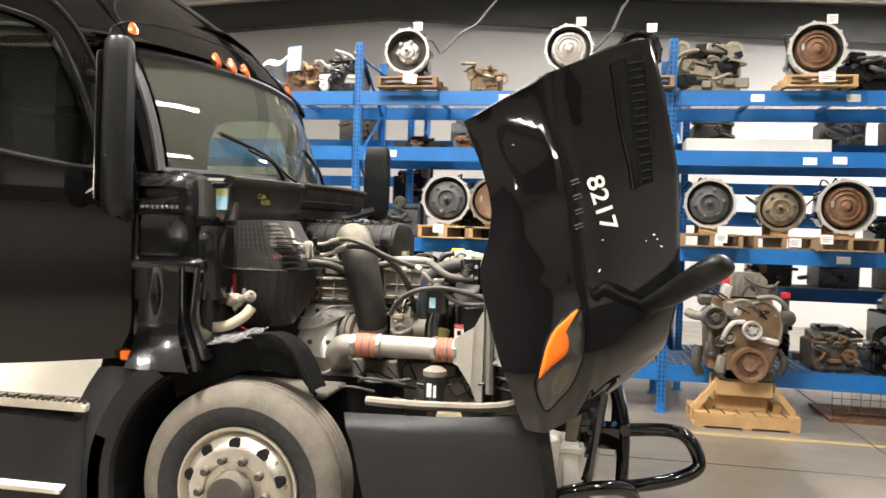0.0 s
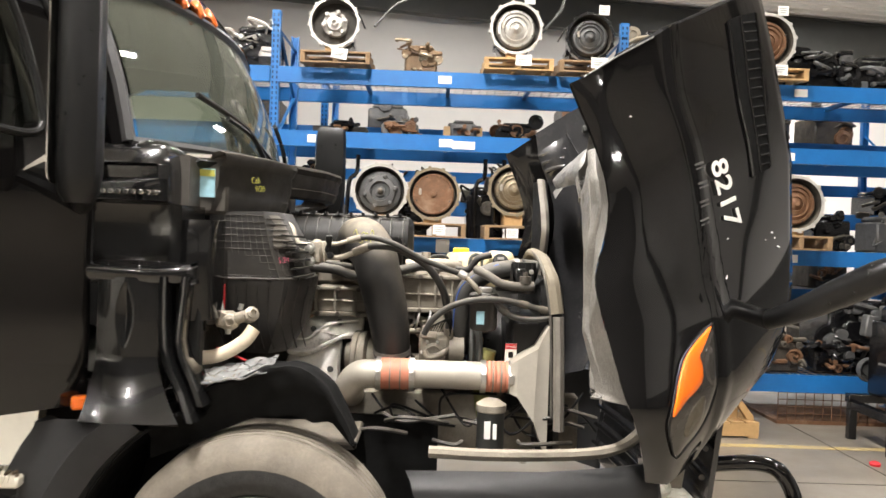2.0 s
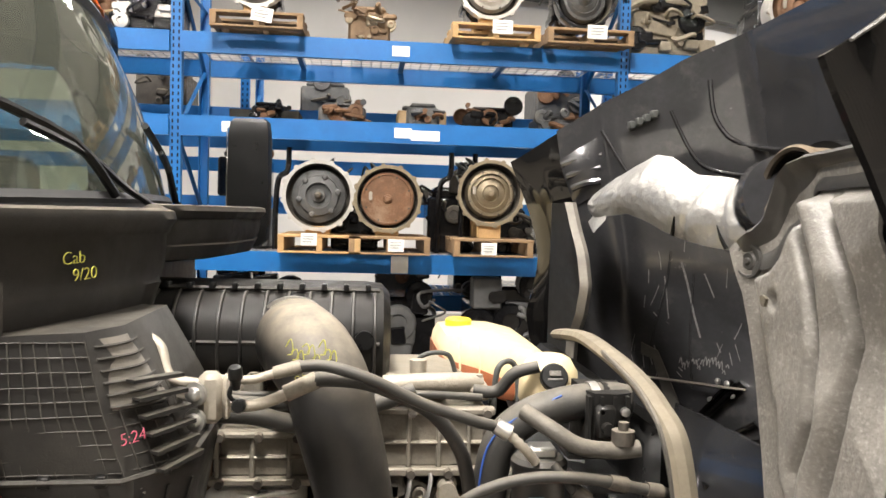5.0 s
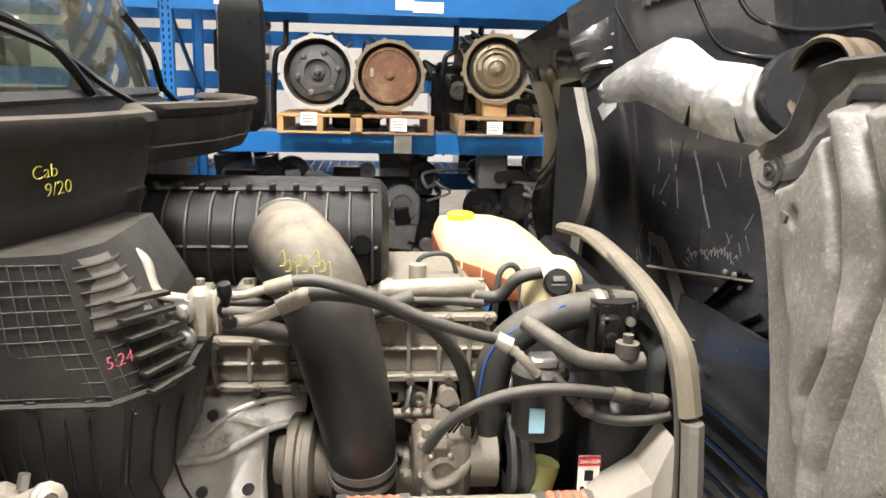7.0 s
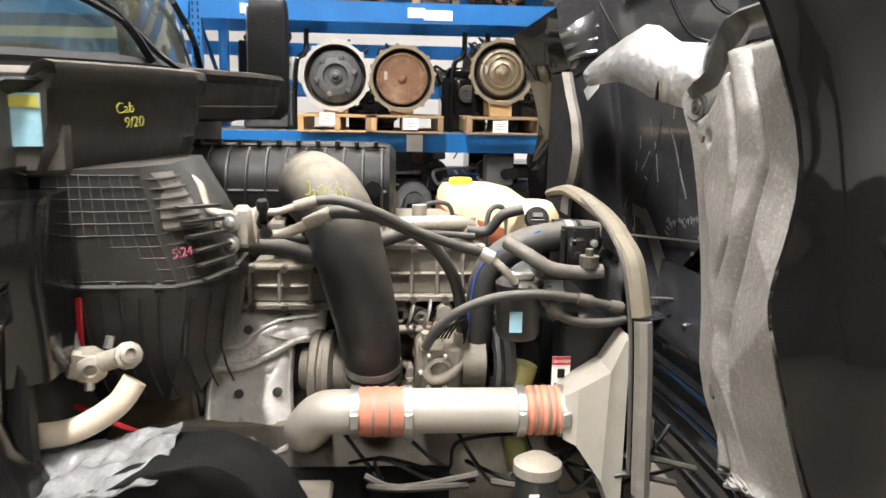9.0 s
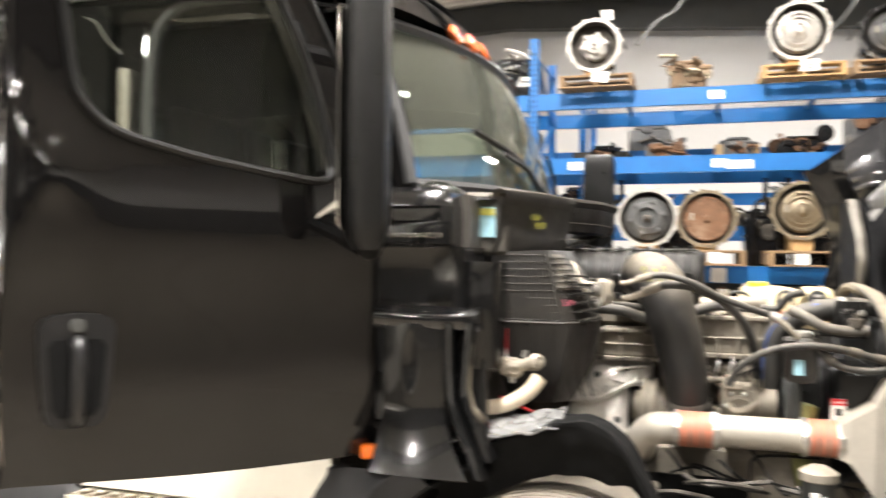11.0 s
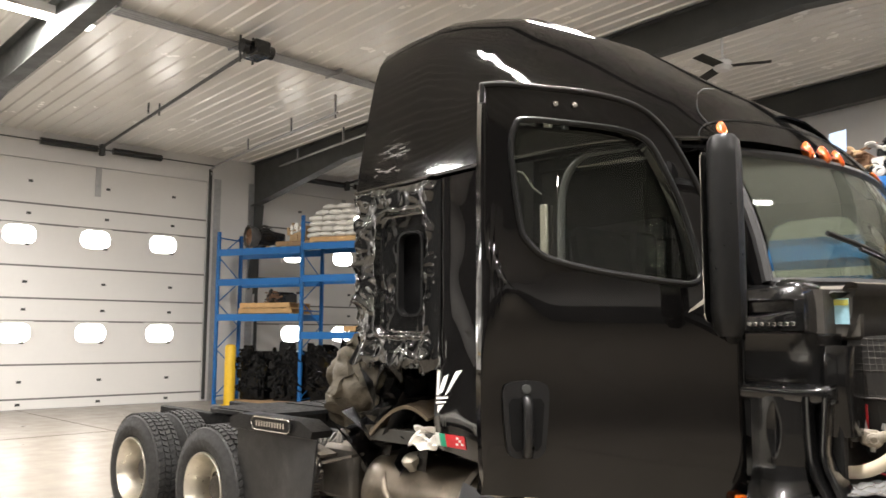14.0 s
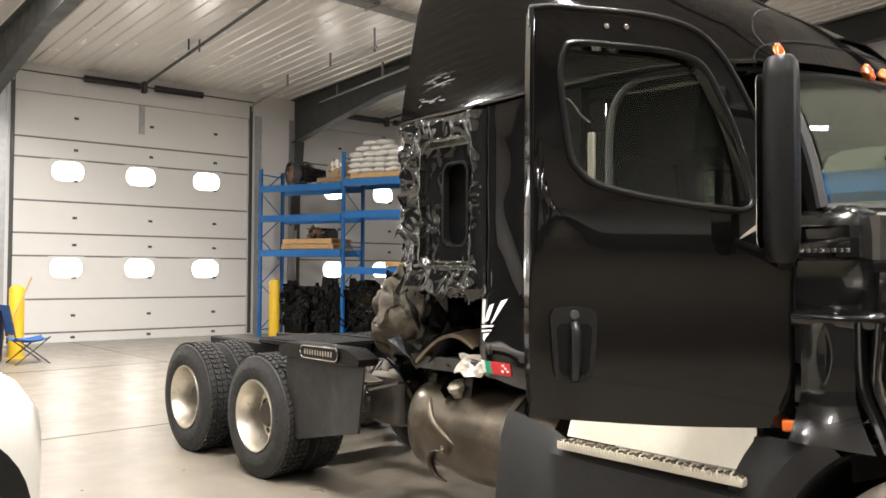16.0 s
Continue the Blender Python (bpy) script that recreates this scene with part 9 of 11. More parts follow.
# fuel filter canister and fuel lines low down
bm = B()
lathe(bm, [(0, 0), (0.052, 0), (0.056, 0.01), (0.056, 0.17), (0.06, 0.175), (0.06, 0.19), (0.04, 0.205), (0, 0.205)], (-0.77, 4.02, 0.86), (0, 0, 1), 24)
ff = part("filter_canister", bm, DARK_STEEL, truck, "black spin-on filter canister with pale top")
bm = B()
lathe(bm, [(0.058, 0), (0.062, 0.004), (0.062, 0.03), (0.03, 0.05), (0, 0.05)], (-0.77, 4.02, 1.03), (0, 0, 1), 24)
part("filter_head", bm, CAST, ff)
bm = B()
box(bm, (-0.80, 3.958, 0.93), (-0.775, 3.963, 1.0))
box(bm, (-0.765, 3.957, 0.93), (-0.75, 3.963, 0.99))
part("filter_print", bm, WHITE_PRINT, ff, smooth=0)
for i in range(8):
    bm = B()
    x, z = random.uniform(-1.35, -0.5), random.uniform(0.86, 1.0)
    tube(bm, [(x, 4.1, z), (x + random.uniform(0.02, 0.15), 4.0 + 0.1 * random.random(), z + random.uniform(-0.05, 0.05)), (x + random.uniform(0.1, 0.3), 4.1, z)], 0.009, 6, 4)
    part("cable", bm, HOSE, truck, "dusty cable over the frame rail")
# air valve with cream hose near the cowl
bm = B()
for at, turn_to, k in (((-1.715, 3.828, 1.412), (0.5, -0.8, 0.4), 0.72), ((-1.80, 3.842, 1.385), (0.3, -0.95, -0.1), 0.95)):
    lathe(bm, [(0, -0.045), (0.030 * k, -0.045), (0.036 * k, -0.03), (0.034 * k, -0.012), (0.042 * k, -0.008), (0.041 * k, 0.012), (0.030 * k, 0.016), (0.030 * k, 0.026), (0.016 * k, 0.032), (0.014 * k, 0.020), (0, 0.020)], at, turn_to, 10)
cyl(bm, (-1.720, 3.830, 1.412), (-1.80, 3.842, 1.385), 0.022)
box(bm, (-1.845, 3.82, 1.355), (-1.775, 3.87, 1.42), 0.008, (0, 12, 8))
valve = part("air_valve", bm, CAST, truck, "worn silver air valve", 30)
for a, b, r in (((-1.86, 3.85, 1.38), (-1.90, 3.86, 1.375), 0.012), ((-1.83, 3.85, 1.42), (-1.84, 3.855, 1.46), 0.010), ((-1.76, 3.84, 1.425), (-1.755, 3.845, 1.45), 0.010), ((-1.80, 3.83, 1.36), (-1.80, 3.83, 1.335), 0.011)):
    bm = B()
    cyl(bm, a, b, r, seg=8)
    part("valve_fitting", bm, STEEL, valve)
bm = B()
box(bm, (-1.90, 3.845, 1.34), (-1.885, 3.90, 1.47), 0.004)
part("valve_bracket", bm, CAST_DARK, valve)
bm = B()
box(bm, (-1.865, 3.905, 1.38), (-1.835, 3.912, 1.52), 0.002)
part("red_tag", bm, RED_WIRE, valve, "dark red strip behind the valve")
line("cream_hose", [(-1.70, 3.82, 1.36), (-1.735, 3.80, 1.31), (-1.82, 3.79, 1.26), (-1.92, 3.79, 1.245), (-2.0, 3.80, 1.25)], 0.027, WHITE_HOSE, "cream rubber hose below the cowl", seg=14)
line("red_cable", [(-1.86, 3.90, 1.27), (-1.80, 3.88, 1.25), (-1.72, 3.87, 1.22), (-1.66, 3.9, 1.18)], 0.006, RED_WIRE, "red cable", seg=6)
bm = B()
box(bm, (-1.95, 3.84, 0.90), (-1.30, 4.30, 0.93), 0.01)
part("splash_shelf", bm, DUSTY_PLASTIC, truck)
bm = B()
sheet(bm, lambda u, v: (-1.96 + 0.36 * u, 3.59 + 0.22 * v, 1.15 + 0.075 * u + 0.03 * v + 0.02 * noise.noise(Vector((u * 6, v * 5, 3))) + 0.012 * ridge(Vector((u * 3, v * 2, 5)), 2.0)), 30, 16, 0.004)
part("plastic_film", bm, FILM, truck, "crumpled clear plastic film", 70)

# ---- racks and what stands on them ----
def rack_upright(rack, a, b, h, brace=True):
    """A pair of perforated posts (front foot a, back foot b) with braces."""
    a, b = Vector(a), Vector(b)
    d = (b - a).normalized()
    s = Vector((-d.y, d.x, 0))
    for p, o in ((a, d), (b, -d)):
        bm = B()
        c = [p + s * 0.04 * i + o * 0.07 * j for i, j in ((-1, 1), (-1, 0), (1, 0), (1, 1))]
        i = [p + s * 0.033 * i_ + o * j_ for i_, j_ in ((1, 0.07), (1, 0.007), (-1, 0.007), (-1, 0.07))]
        ring = c + i
        loft(bm, [[q + Vector((0, 0, z)) for q in ring] for z in (0.0, h)], caps=True)
        box(bm, p - Vector((0.07, 0.07, 0)) + o * 0.03, p + Vector((0.07, 0.07, 0.008)) + o * 0.03)
        post = part("post", bm, BLUE_RACK, rack, smooth=0)
        bm = B()
        z = 0.12
        while z < h - 0.03:
            for k in (-1, 1):
                q = p + s * 0.02 * k - o * 0.0015
                vs = [q + s * 0.006 * x_ + Vector((0, 0, z + 0.014 * y_)) for x_, y_ in ((-1, -1), (1, -1), (1, 1), (-1, 1))]
                bm.faces.new([bm.verts.new(v) for v in vs])
            z += 0.05
        tagged(part("post_slot", bm, DUCT, post, smooth=0), kind="stuff")
    if brace:
        z, k = 0.2, 0
        while z + 0.6 < h:
            bm = B()
            p0, p1 = (a, b) if k % 2 == 0 else (b, a)
            tube(bm, [p0 + Vector((0, 0, z)) + d * (0.05 if k % 2 == 0 else -0.05), p1 + Vector((0, 0, z + 0.6)) - d * (0.05 if k % 2 == 0 else -0.05)], 0.018, 4, 1)
            part("brace", bm, BLUE_RACK, rack, smooth=0)
            z, k = z + 0.6, k + 1
        for z in (0.2, h * 0.5, h - 0.15):
            bm = B()
            tube(bm, [a + Vector((0, 0, z)), b + Vector((0, 0, z))], 0.018, 4, 1)
            part("brace", bm, BLUE_RACK, rack, smooth=0)


def rack_beam(rack, a, b, z, h=0.15, plates=True):
    """A boxed beam with a stepped top edge between two posts."""
    a, b = Vector((a[0], a[1], 0)), Vector((b[0], b[1], 0))
    d = (b - a).normalized()
    s = Vector((-d.y, d.x, 0))
    bm = B()
    prof = [(-0.025, 0), (-0.025, -h), (0.025, -h), (0.025, -0.04), (0.005, -0.04), (0.005, 0)]
    rings = [[p + s * u + Vector((0, 0, z + v)) for u, v in prof] for p in (a + d * 0.045, b - d * 0.045)]
    loft(bm, rings, caps=True)
    beam = part("beam", bm, BLUE_RACK, rack, smooth=0)
    return beam


def wire_deck(rack, o, ux, uy, lx, ly, z):
    """Wire mesh deck: wires along both ways, as real thin bars."""
    bm = B()
    n, m = int(lx / 0.085), int(ly / 0.11)
    for i in range(n + 1):
        p = o + ux * (lx * i / n)
        vs = [p + ux * a * 0.003 + uy * b + Vector((0, 0, z + c)) for a in (-1, 1) for b in (0, ly) for c in (-0.005, 0.001)]
        add(bm, vs, [(0, 1, 3, 2), (4, 6, 7, 5), (0, 4, 5, 1), (2, 3, 7, 6), (0, 2, 6, 4), (1, 5, 7, 3)])
    for j in range(m + 1):
        p = o + uy * (ly * j / m)
        vs = [p + uy * a * 0.003 + ux * b + Vector((0, 0, z + c)) for a in (-1, 1) for b in (0, lx) for c in (-0.009, -0.004)]
        add(bm, vs, [(0, 1, 3, 2), (4, 6, 7, 5), (0, 4, 5, 1), (2, 3, 7, 6), (0, 2, 6, 4), (1, 5, 7, 3)])
    ob = part("wire_deck", bm, GALVANISED, rack, "galvanised wire mesh shelf deck", 0)
    tagged(ob, kind="stuff")


def shelf_tag(rack, c, w, h, n=2):
    bm = B()
    box(bm, (c[0] - w / 2, c[1] - 0.003, c[2] - h / 2), (c[0] + w / 2, c[1], c[2] + h / 2))
    tag = part("shelf_tag", bm, PAPER, rack, "white printed shelf label", 0)


RX = (-5.97, -2.605, 0.77, 4.14, 7.51)
RY0, RY1, RH = 8.5, 9.6, 3.87
LEVELS = (3.325, 2.715, 1.725, 0.505)
rack = thing("pallet_rack", "blue steel pallet rack with perforated posts and wire decks", "rack", (0.77, 9.05, 0))
for x in RX:
    rack_upright(rack, (x, RY0, 0), (x, RY1, 0), RH)
for x0, x1 in zip(RX, RX[1:]):
    for z in LEVELS:
        for y in (RY0 - 0.0, RY1 + 0.0):
            rack_beam(rack, (x0, y), (x1, y), z, 0.15 if z > 1 else 0.17)
        wire_deck(rack, Vector((x0 + 0.06, RY0 + 0.03, 0)), Vector((1, 0, 0)), Vector((0, 1, 0)), x1 - x0 - 0.12, RY1 - RY0 - 0.06, z)
        for k in range(3):
            bm = B()
            xx = x0 + (x1 - x0) * (k + 1) / 4
            box(bm, (xx - 0.02, RY0 + 0.03, z - 0.05), (xx + 0.02, RY1 - 0.03, z - 0.012))
            part("deck_support", bm, BLUE_RACK, rack, smooth=0)
back_rack = thing("pallet_rack", "blue steel pallet rack standing back to back behind the first", "rack", (0.77, 10.4, 0))
for x in RX:
    rack_upright(back_rack, (x + 0.3, 9.85, 0), (x + 0.3, 10.9, 0), 3.6)
for x0, x1 in zip(RX, RX[1:]):
    for z in (2.95, 2.15, 1.28, 0.42):
        for y in (9.85, 10.9):
            rack_beam(back_rack, (x0 + 0.3, y), (x1 + 0.3, y), z, 0.15)
        wire_deck(back_rack, Vector((x0 + 0.36, 9.88, 0)), Vector((1, 0, 0)), Vector((0, 1, 0)), x1 - x0 - 0.12, 0.98, z)
    rack_beam(back_rack, (x0 + 0.3, 10.9), (x1 + 0.3, 10.9), 2.56, 0.14)
for x, z in ((-0.96, 3.25), (-0.93, 2.64), (-0.76, 2.625), (-0.93, 1.645), (2.5, 3.25), (2.12, 2.62), (2.40, 2.63), (2.47, 1.64), (-2.2, 2.64), (1.6, 3.25)):
    shelf_tag(rack, (x, RY0 - 0.028, z), 0.13 if z != 2.625 else 0.22, 0.075 if z != 1.645 else 0.13)


def pallet(name, at, w, d, h, mat, label, group="pallets", turn=0.0, boards=6):
    p = thing(name, label, "pallet", (0, 0, 0), group)
    for i in range(boards):
        bm = B()
        bw = w / boards * 0.86
        x = -w / 2 + (w - bw) * i / (boards - 1)
        box(bm, (x, -d / 2, h - 0.018), (x + bw, d / 2, h), 0.003)
        part("deck_board", bm, mat, p, smooth=0)
    for k in (-1, 0, 1):
        bm = B()
        box(bm, (-w / 2, k * (d / 2 - 0.02) - 0.02, 0.018), (w / 2, k * (d / 2 - 0.02) + 0.02, h - 0.018), 0.003)
        for e in (-0.25, 0.25):
            pass
        part("stringer", bm, mat, p, smooth=0)
    for k in (-1, 0, 1):
        bm = B()
        box(bm, (k * (w / 2 - 0.05) - 0.045, -d / 2, 0), (k * (w / 2 - 0.05) + 0.045, d / 2, 0.018), 0.003)
        part("bottom_board", bm, mat, p, smooth=0)
    p.matrix_basis = pose(*at, 0, 0, turn)
    return p


def open_pallet(name, at, w, d, h, mat, label, group="skids under gearboxes"):
    """A short skid: deck boards on two runners, open at the front."""
    p = thing(name, label, "pallet", (0, 0, 0), group)
    for i in range(4):
        bm = B()
        y = -d / 2 + (d - 0.12) * i / 3
        box(bm, (-w / 2, y, h - 0.02), (w / 2, y + 0.12, h), 0.003)
        part("deck_board", bm, mat, p, smooth=0)
    for k in (-1, 0, 1):
        bm = B()
        box(bm, (k * (w / 2 - 0.025) - 0.022, -d / 2, 0.015), (k * (w / 2 - 0.025) + 0.022, d / 2, h - 0.02), 0.003)
        part("runner", bm, mat, p, smooth=0)
    for i in (0, 1):
        bm = B()
        y = -d / 2 + (d - 0.10) * i
        box(bm, (-w / 2, y, 0), (w / 2, y + 0.10, 0.015), 0.003)
        part("bottom_board", bm, mat, p, smooth=0)
    p.matrix_basis = pose(*at)
    return p


def paper_tag(at, w=0.12, h=0.09, lean=0.0, turn=0.0):
    t = thing("paper_tag", "white paper part tag", "tag", (0, 0, 0), "part tags")
    bm = B()
    sheet(bm, lambda u, v: ((u - 0.5) * w, 0.006 * math.sin(u * 3), (v - 0.5) * h), 4, 3, 0.002)
    part("paper", bm, PAPER, t)
    bm = B()
    for k in range(3):
        box(bm, (-w * 0.36, -0.0045, h * (0.22 - 0.22 * k)), (w * (0.34 - 0.15 * (k == 2)), -0.0015, h * (0.27 - 0.22 * k)))
    part("printing", bm, GREY_PRINT, t, smooth=0)
    t.matrix_basis = pose(*at, 0, lean, turn)
    return t


def gearbox(at, r, face, ring, body, label, rest_z, style=0, length=0.85, group="gearboxes on the rack", turn=0.0):
    """A gearbox lying with its round bell housing towards -y; at: middle of the bell's mouth."""
    g = thing("gearbox", label, "gearbox", (0, 0, 0), group)
    drop = at[2] - rest_z
    bm = B()
    seg = 48
    prof = [(r * 0.90, 0.03), (r * 0.90, 0.0), (r, 0.0), (r * 1.0, 0.03), (r * 0.95, 0.035), (r * 0.93, 0.14), (r * 0.80, 0.24), (r * 0.62, 0.3)]
    lathe(bm, prof, (0, 0, 0), (0, 1, 0), seg)
    part("bell_housing", bm, ring, g)
    bm = B()
    lathe(bm, [(r * 0.899, 0.004), (r * 0.885, 0.02), (r * 0.87, 0.13), (r * 0.3, 0.14)], (0, 0, 0), (0, 1, 0), seg)
    part("housing_inside", bm, CAST_DARK, g, "grimy inside of the housing")
    n = 12 if style != 2 else 14
    for i in range(n):
        a = 2 * math.pi * (i + 0.3) / n
        c = Vector((math.cos(a) * r * 0.985, -0.0, math.sin(a) * r * 0.985))
        bm = B()
        cyl(bm, c + Vector((0, 0.035, 0)), c + Vector((0, -0.004, 0)), r * 0.075, seg=10)
        part("ear", bm, ring, g)
    bm = B()
    if style == 0:      # clutch cover with six lugs
        lathe(bm, [(r * 0.84, 0.12), (r * 0.82, 0.07), (r * 0.62, 0.05), (r * 0.60, 0.03), (r * 0.40, 0.02), (r * 0.36, 0.05), (r * 0.2, 0.055), (r * 0.19, 0.02), (r * 0.07, 0.015), (0, 0.015)], (0, 0, 0), (0, 1, 0), seg)
    elif style == 1:    # flat plate with a boss
        lathe(bm, [(r * 0.89, 0.03), (r * 0.86, 0.022), (r * 0.80, 0.02), (r * 0.78, 0.026), (r * 0.16, 0.022), (r * 0.14, 0.01), (r * 0.09, 0.008), (r * 0.08, -0.006), (0, -0.008)], (0, 0, 0), (0, 1, 0), seg)
    elif style == 2:    # open housing with hub and star
        lathe(bm, [(r * 0.86, 0.16), (r * 0.55, 0.17), (r * 0.52, 0.08), (r * 0.34, 0.07), (r * 0.30, 0.03), (r * 0.16, 0.03), (r * 0.15, -0.02), (0, -0.02)], (0, 0, 0), (0, 1, 0), seg)
    else:               # torque converter rings
        lathe(bm, [(r * 0.88, 0.08), (r * 0.80, 0.03), (r * 0.70, 0.025), (r * 0.68, 0.045), (r * 0.54, 0.02), (r * 0.50, 0.04), (r * 0.30, 0.015), (r * 0.28, 0.03), (r * 0.12, 0.0), (r * 0.10, -0.015), (0, -0.018)], (0, 0, 0), (0, 1, 0), seg)
    k = (0.92, 0.88, 0.94, 0.86)[style]
    bmesh.ops.scale(bm, vec=(k, 1.0, k), verts=bm.verts)
    fc = part("clutch_face", bm, face, g, "worn clutch and flywheel face")
    if style in (0, 2):
        for i in range(6):
            a = 2 * math.pi * (i + 0.2) / 6
            c = Vector((math.cos(a), 0, math.sin(a))) * r * (0.56 if style == 0 else 0.44)
            bm = B()
            lathe(bm, [(r * 0.09, 0), (r * 0.09, 0.03), (r * 0.05, 0.04), (0, 0.04)], c + Vector((0, 0.05, 0)), (0, -1, 0), 10)
            part("spring_lug", bm, GREY_IRON if style == 0 else face, fc)
        bm = B()
        lathe(bm, [(0, 0), (r * 0.12, 0), (r * 0.10, 0.05), (r * 0.05, 0.08), (0, 0.08)], (0, 0.04, 0), (0, -1, 0), 16)
        part("input_shaft", bm, CAST_DARK, fc)
    else:
        for i in range(8):
            a = 2 * math.pi * (i + 0.5) / 8
            c = Vector((math.cos(a), 0, math.sin(a))) * r * 0.68
            bm = B()
            lathe(bm, [(r * 0.03, 0), (r * 0.03, 0.012), (0, 0.014)], c + Vector((0, 0.028, 0)), (0, -1, 0), 6)
            part("face_bolt", bm, CAST_DARK, fc)
        bm = B()
        o = rounded(r * 0.10, r * 0.26, r * 0.045, 3, -r * 0.50, 0.02)
        prism(bm, o, lambda u, v, w: (u, 0.006 + w, v), 0.012)
        part("face_tag", bm, CAST, fc, "small dull oval tag")
    # stepped gear case behind, with ribs, lids and a foot
    bm = B()
    rings = []
    for y, k, q in ((0.22, 0.66, 0.7), (0.34, 0.60, 0.72), (0.36, 0.66, 0.78), (0.60, 0.62, 0.74), (0.62, 0.55, 0.66), (length, 0.42, 0.5)):
        rings.append([(math.copysign(abs(math.cos(t)) ** 0.6, math.cos(t)) * r * k, y, math.copysign(abs(math.sin(t)) ** 0.6, math.sin(t)) * r * q - 0.0) for t in (2 * math.pi * i / 20 for i in range(20))])
    loft(bm, rings, caps=True)
    part("gear_case", bm, body, g)
    for i in range(6):
        bm = B()
        a = 2 * math.pi * i / 6 + 0.4
        p = Vector((math.cos(a) * r * 0.66, 0.48, math.sin(a) * r * 0.78))
        box(bm, p - Vector((0.03, 0.11, 0.03)), p + Vector((0.03, 0.11, 0.03)), 0.008)
        part("case_boss", bm, body, g)
    bm = B()
    box(bm, (-r * 0.35, 0.03, -drop), (r * 0.35, 0.10, -r * 0.86), 0.006)
    part("wooden_block", bm, NEW_WOOD, g, "timber block under the housing", 0)
    bm = B()
    box(bm, (-r * 0.3, 0.5, -drop), (r * 0.3, 0.58, -r * 0.6), 0.006)
    part("wooden_block", bm, NEW_WOOD, g, "timber block under the housing", 0)
    random.seed(int(abs(at[0]) * 100))
    for i in range(6):
        bm = B()
        a = random.uniform(0.2, 2.9)
        p = Vector((math.cos(a) * r * 0.8, 0.25, math.sin(a) * r * 0.85))
        tube(bm, [p, p + Vector((random.uniform(-0.1, 0.1), 0.2, 0.08)), p + Vector((random.uniform(-0.1, 0.1), 0.4, -0.02))], 0.009, 5, 4)
        part("shift_line", bm, DARK_STEEL, g)
    g.matrix_basis = pose(*at, 0, 0, turn)
    return g


SH1, SH2, SH3, SH4 = [z + 0.003 for z in LEVELS]
# middle shelf: six gearboxes on skids
for x, z, r, face, ring, style, lab, skid in (
        (-1.545, 2.15, 0.262, GREY_IRON, PALE_ALLOY, 0, "grey gearbox with an exposed clutch in its bell housing", NEW_WOOD),
        (-1.035, 2.14, 0.252, RUST, BRASSY, 1, "gearbox with a rusty brown flywheel plate", PALLET_WOOD),
        (-0.262, 2.205, 0.25, BRASSY, BRASSY, 3, "gearbox with golden grey torque rings", PALLET_WOOD),
        (1.165, 2.17, 0.25, GREY_IRON, PALE_ALLOY, 0, "grey gearbox with a pale housing ring", PALLET_WOOD),
        (1.90, 2.15, 0.235, BRASSY, BRASSY, 0, "dark gearbox with a worn brassy clutch", PALLET_WOOD),
        (2.452, 2.17, 0.27, RUST, PALE_ALLOY, 3, "gearbox with a rusty flywheel and worn bright rim", PALLET_WOOD)):
    y = 8.36 if x != 1.90 else 8.6
    gearbox((x, y, z), r, face, ring, CAST_DARK if x < 1 else OILY_BLACK, lab, SH3 + 0.135, style)
    open_pallet("skid", (x + 0.02, y + 0.38, SH3), 0.60, 0.95, 0.135, skid, "weathered wooden skid on the rack shelf")
for x, z in ((-1.60, 1.83), (-0.97, 1.80), (-0.28, 1.79), (1.27, 1.82), (2.02, 1.80), (2.25, 1.84)):
    paper_tag((x, 8.498 if x == 2.02 else 8.258, z), 0.115, 0.09)
# top shelf
for x, z, r, face, ring, style, lab in ((-2.03, 3.735, 0.24, PALE_ALLOY, PALE_ALLOY, 2, "gearbox with a pale open bell housing"), (-0.30, 3.745, 0.25, PALE_ALLOY, PALE_ALLOY, 3, "gearbox with a bright pale torque converter"),
                                        (0.41, 3.69, 0.23, GREY_IRON, OILY_BLACK, 3, "black gearbox with a dark clutch face"), (2.12, 3.715, 0.265, RUST, PALE_ALLOY, 3, "gearbox with a rusty brown clutch")):
    gearbox((x, 8.36, z), r, face, ring, OILY_BLACK, lab, SH1 + 0.115, style)
    open_pallet("skid", (x + 0.03, 8.74, SH1), 0.66, 0.95, 0.115, NEW_WOOD if x in (-0.30, 2.12) else PALLET_WOOD, "wooden skid on the rack's top shelf")
    paper_tag((x + 0.07, 8.25, SH1 + 0.09), 0.15, 0.10, 8 * (x < -1))
    paper_tag((x + 0.12, 8.34, z + r + 0.02), 0.10, 0.09)


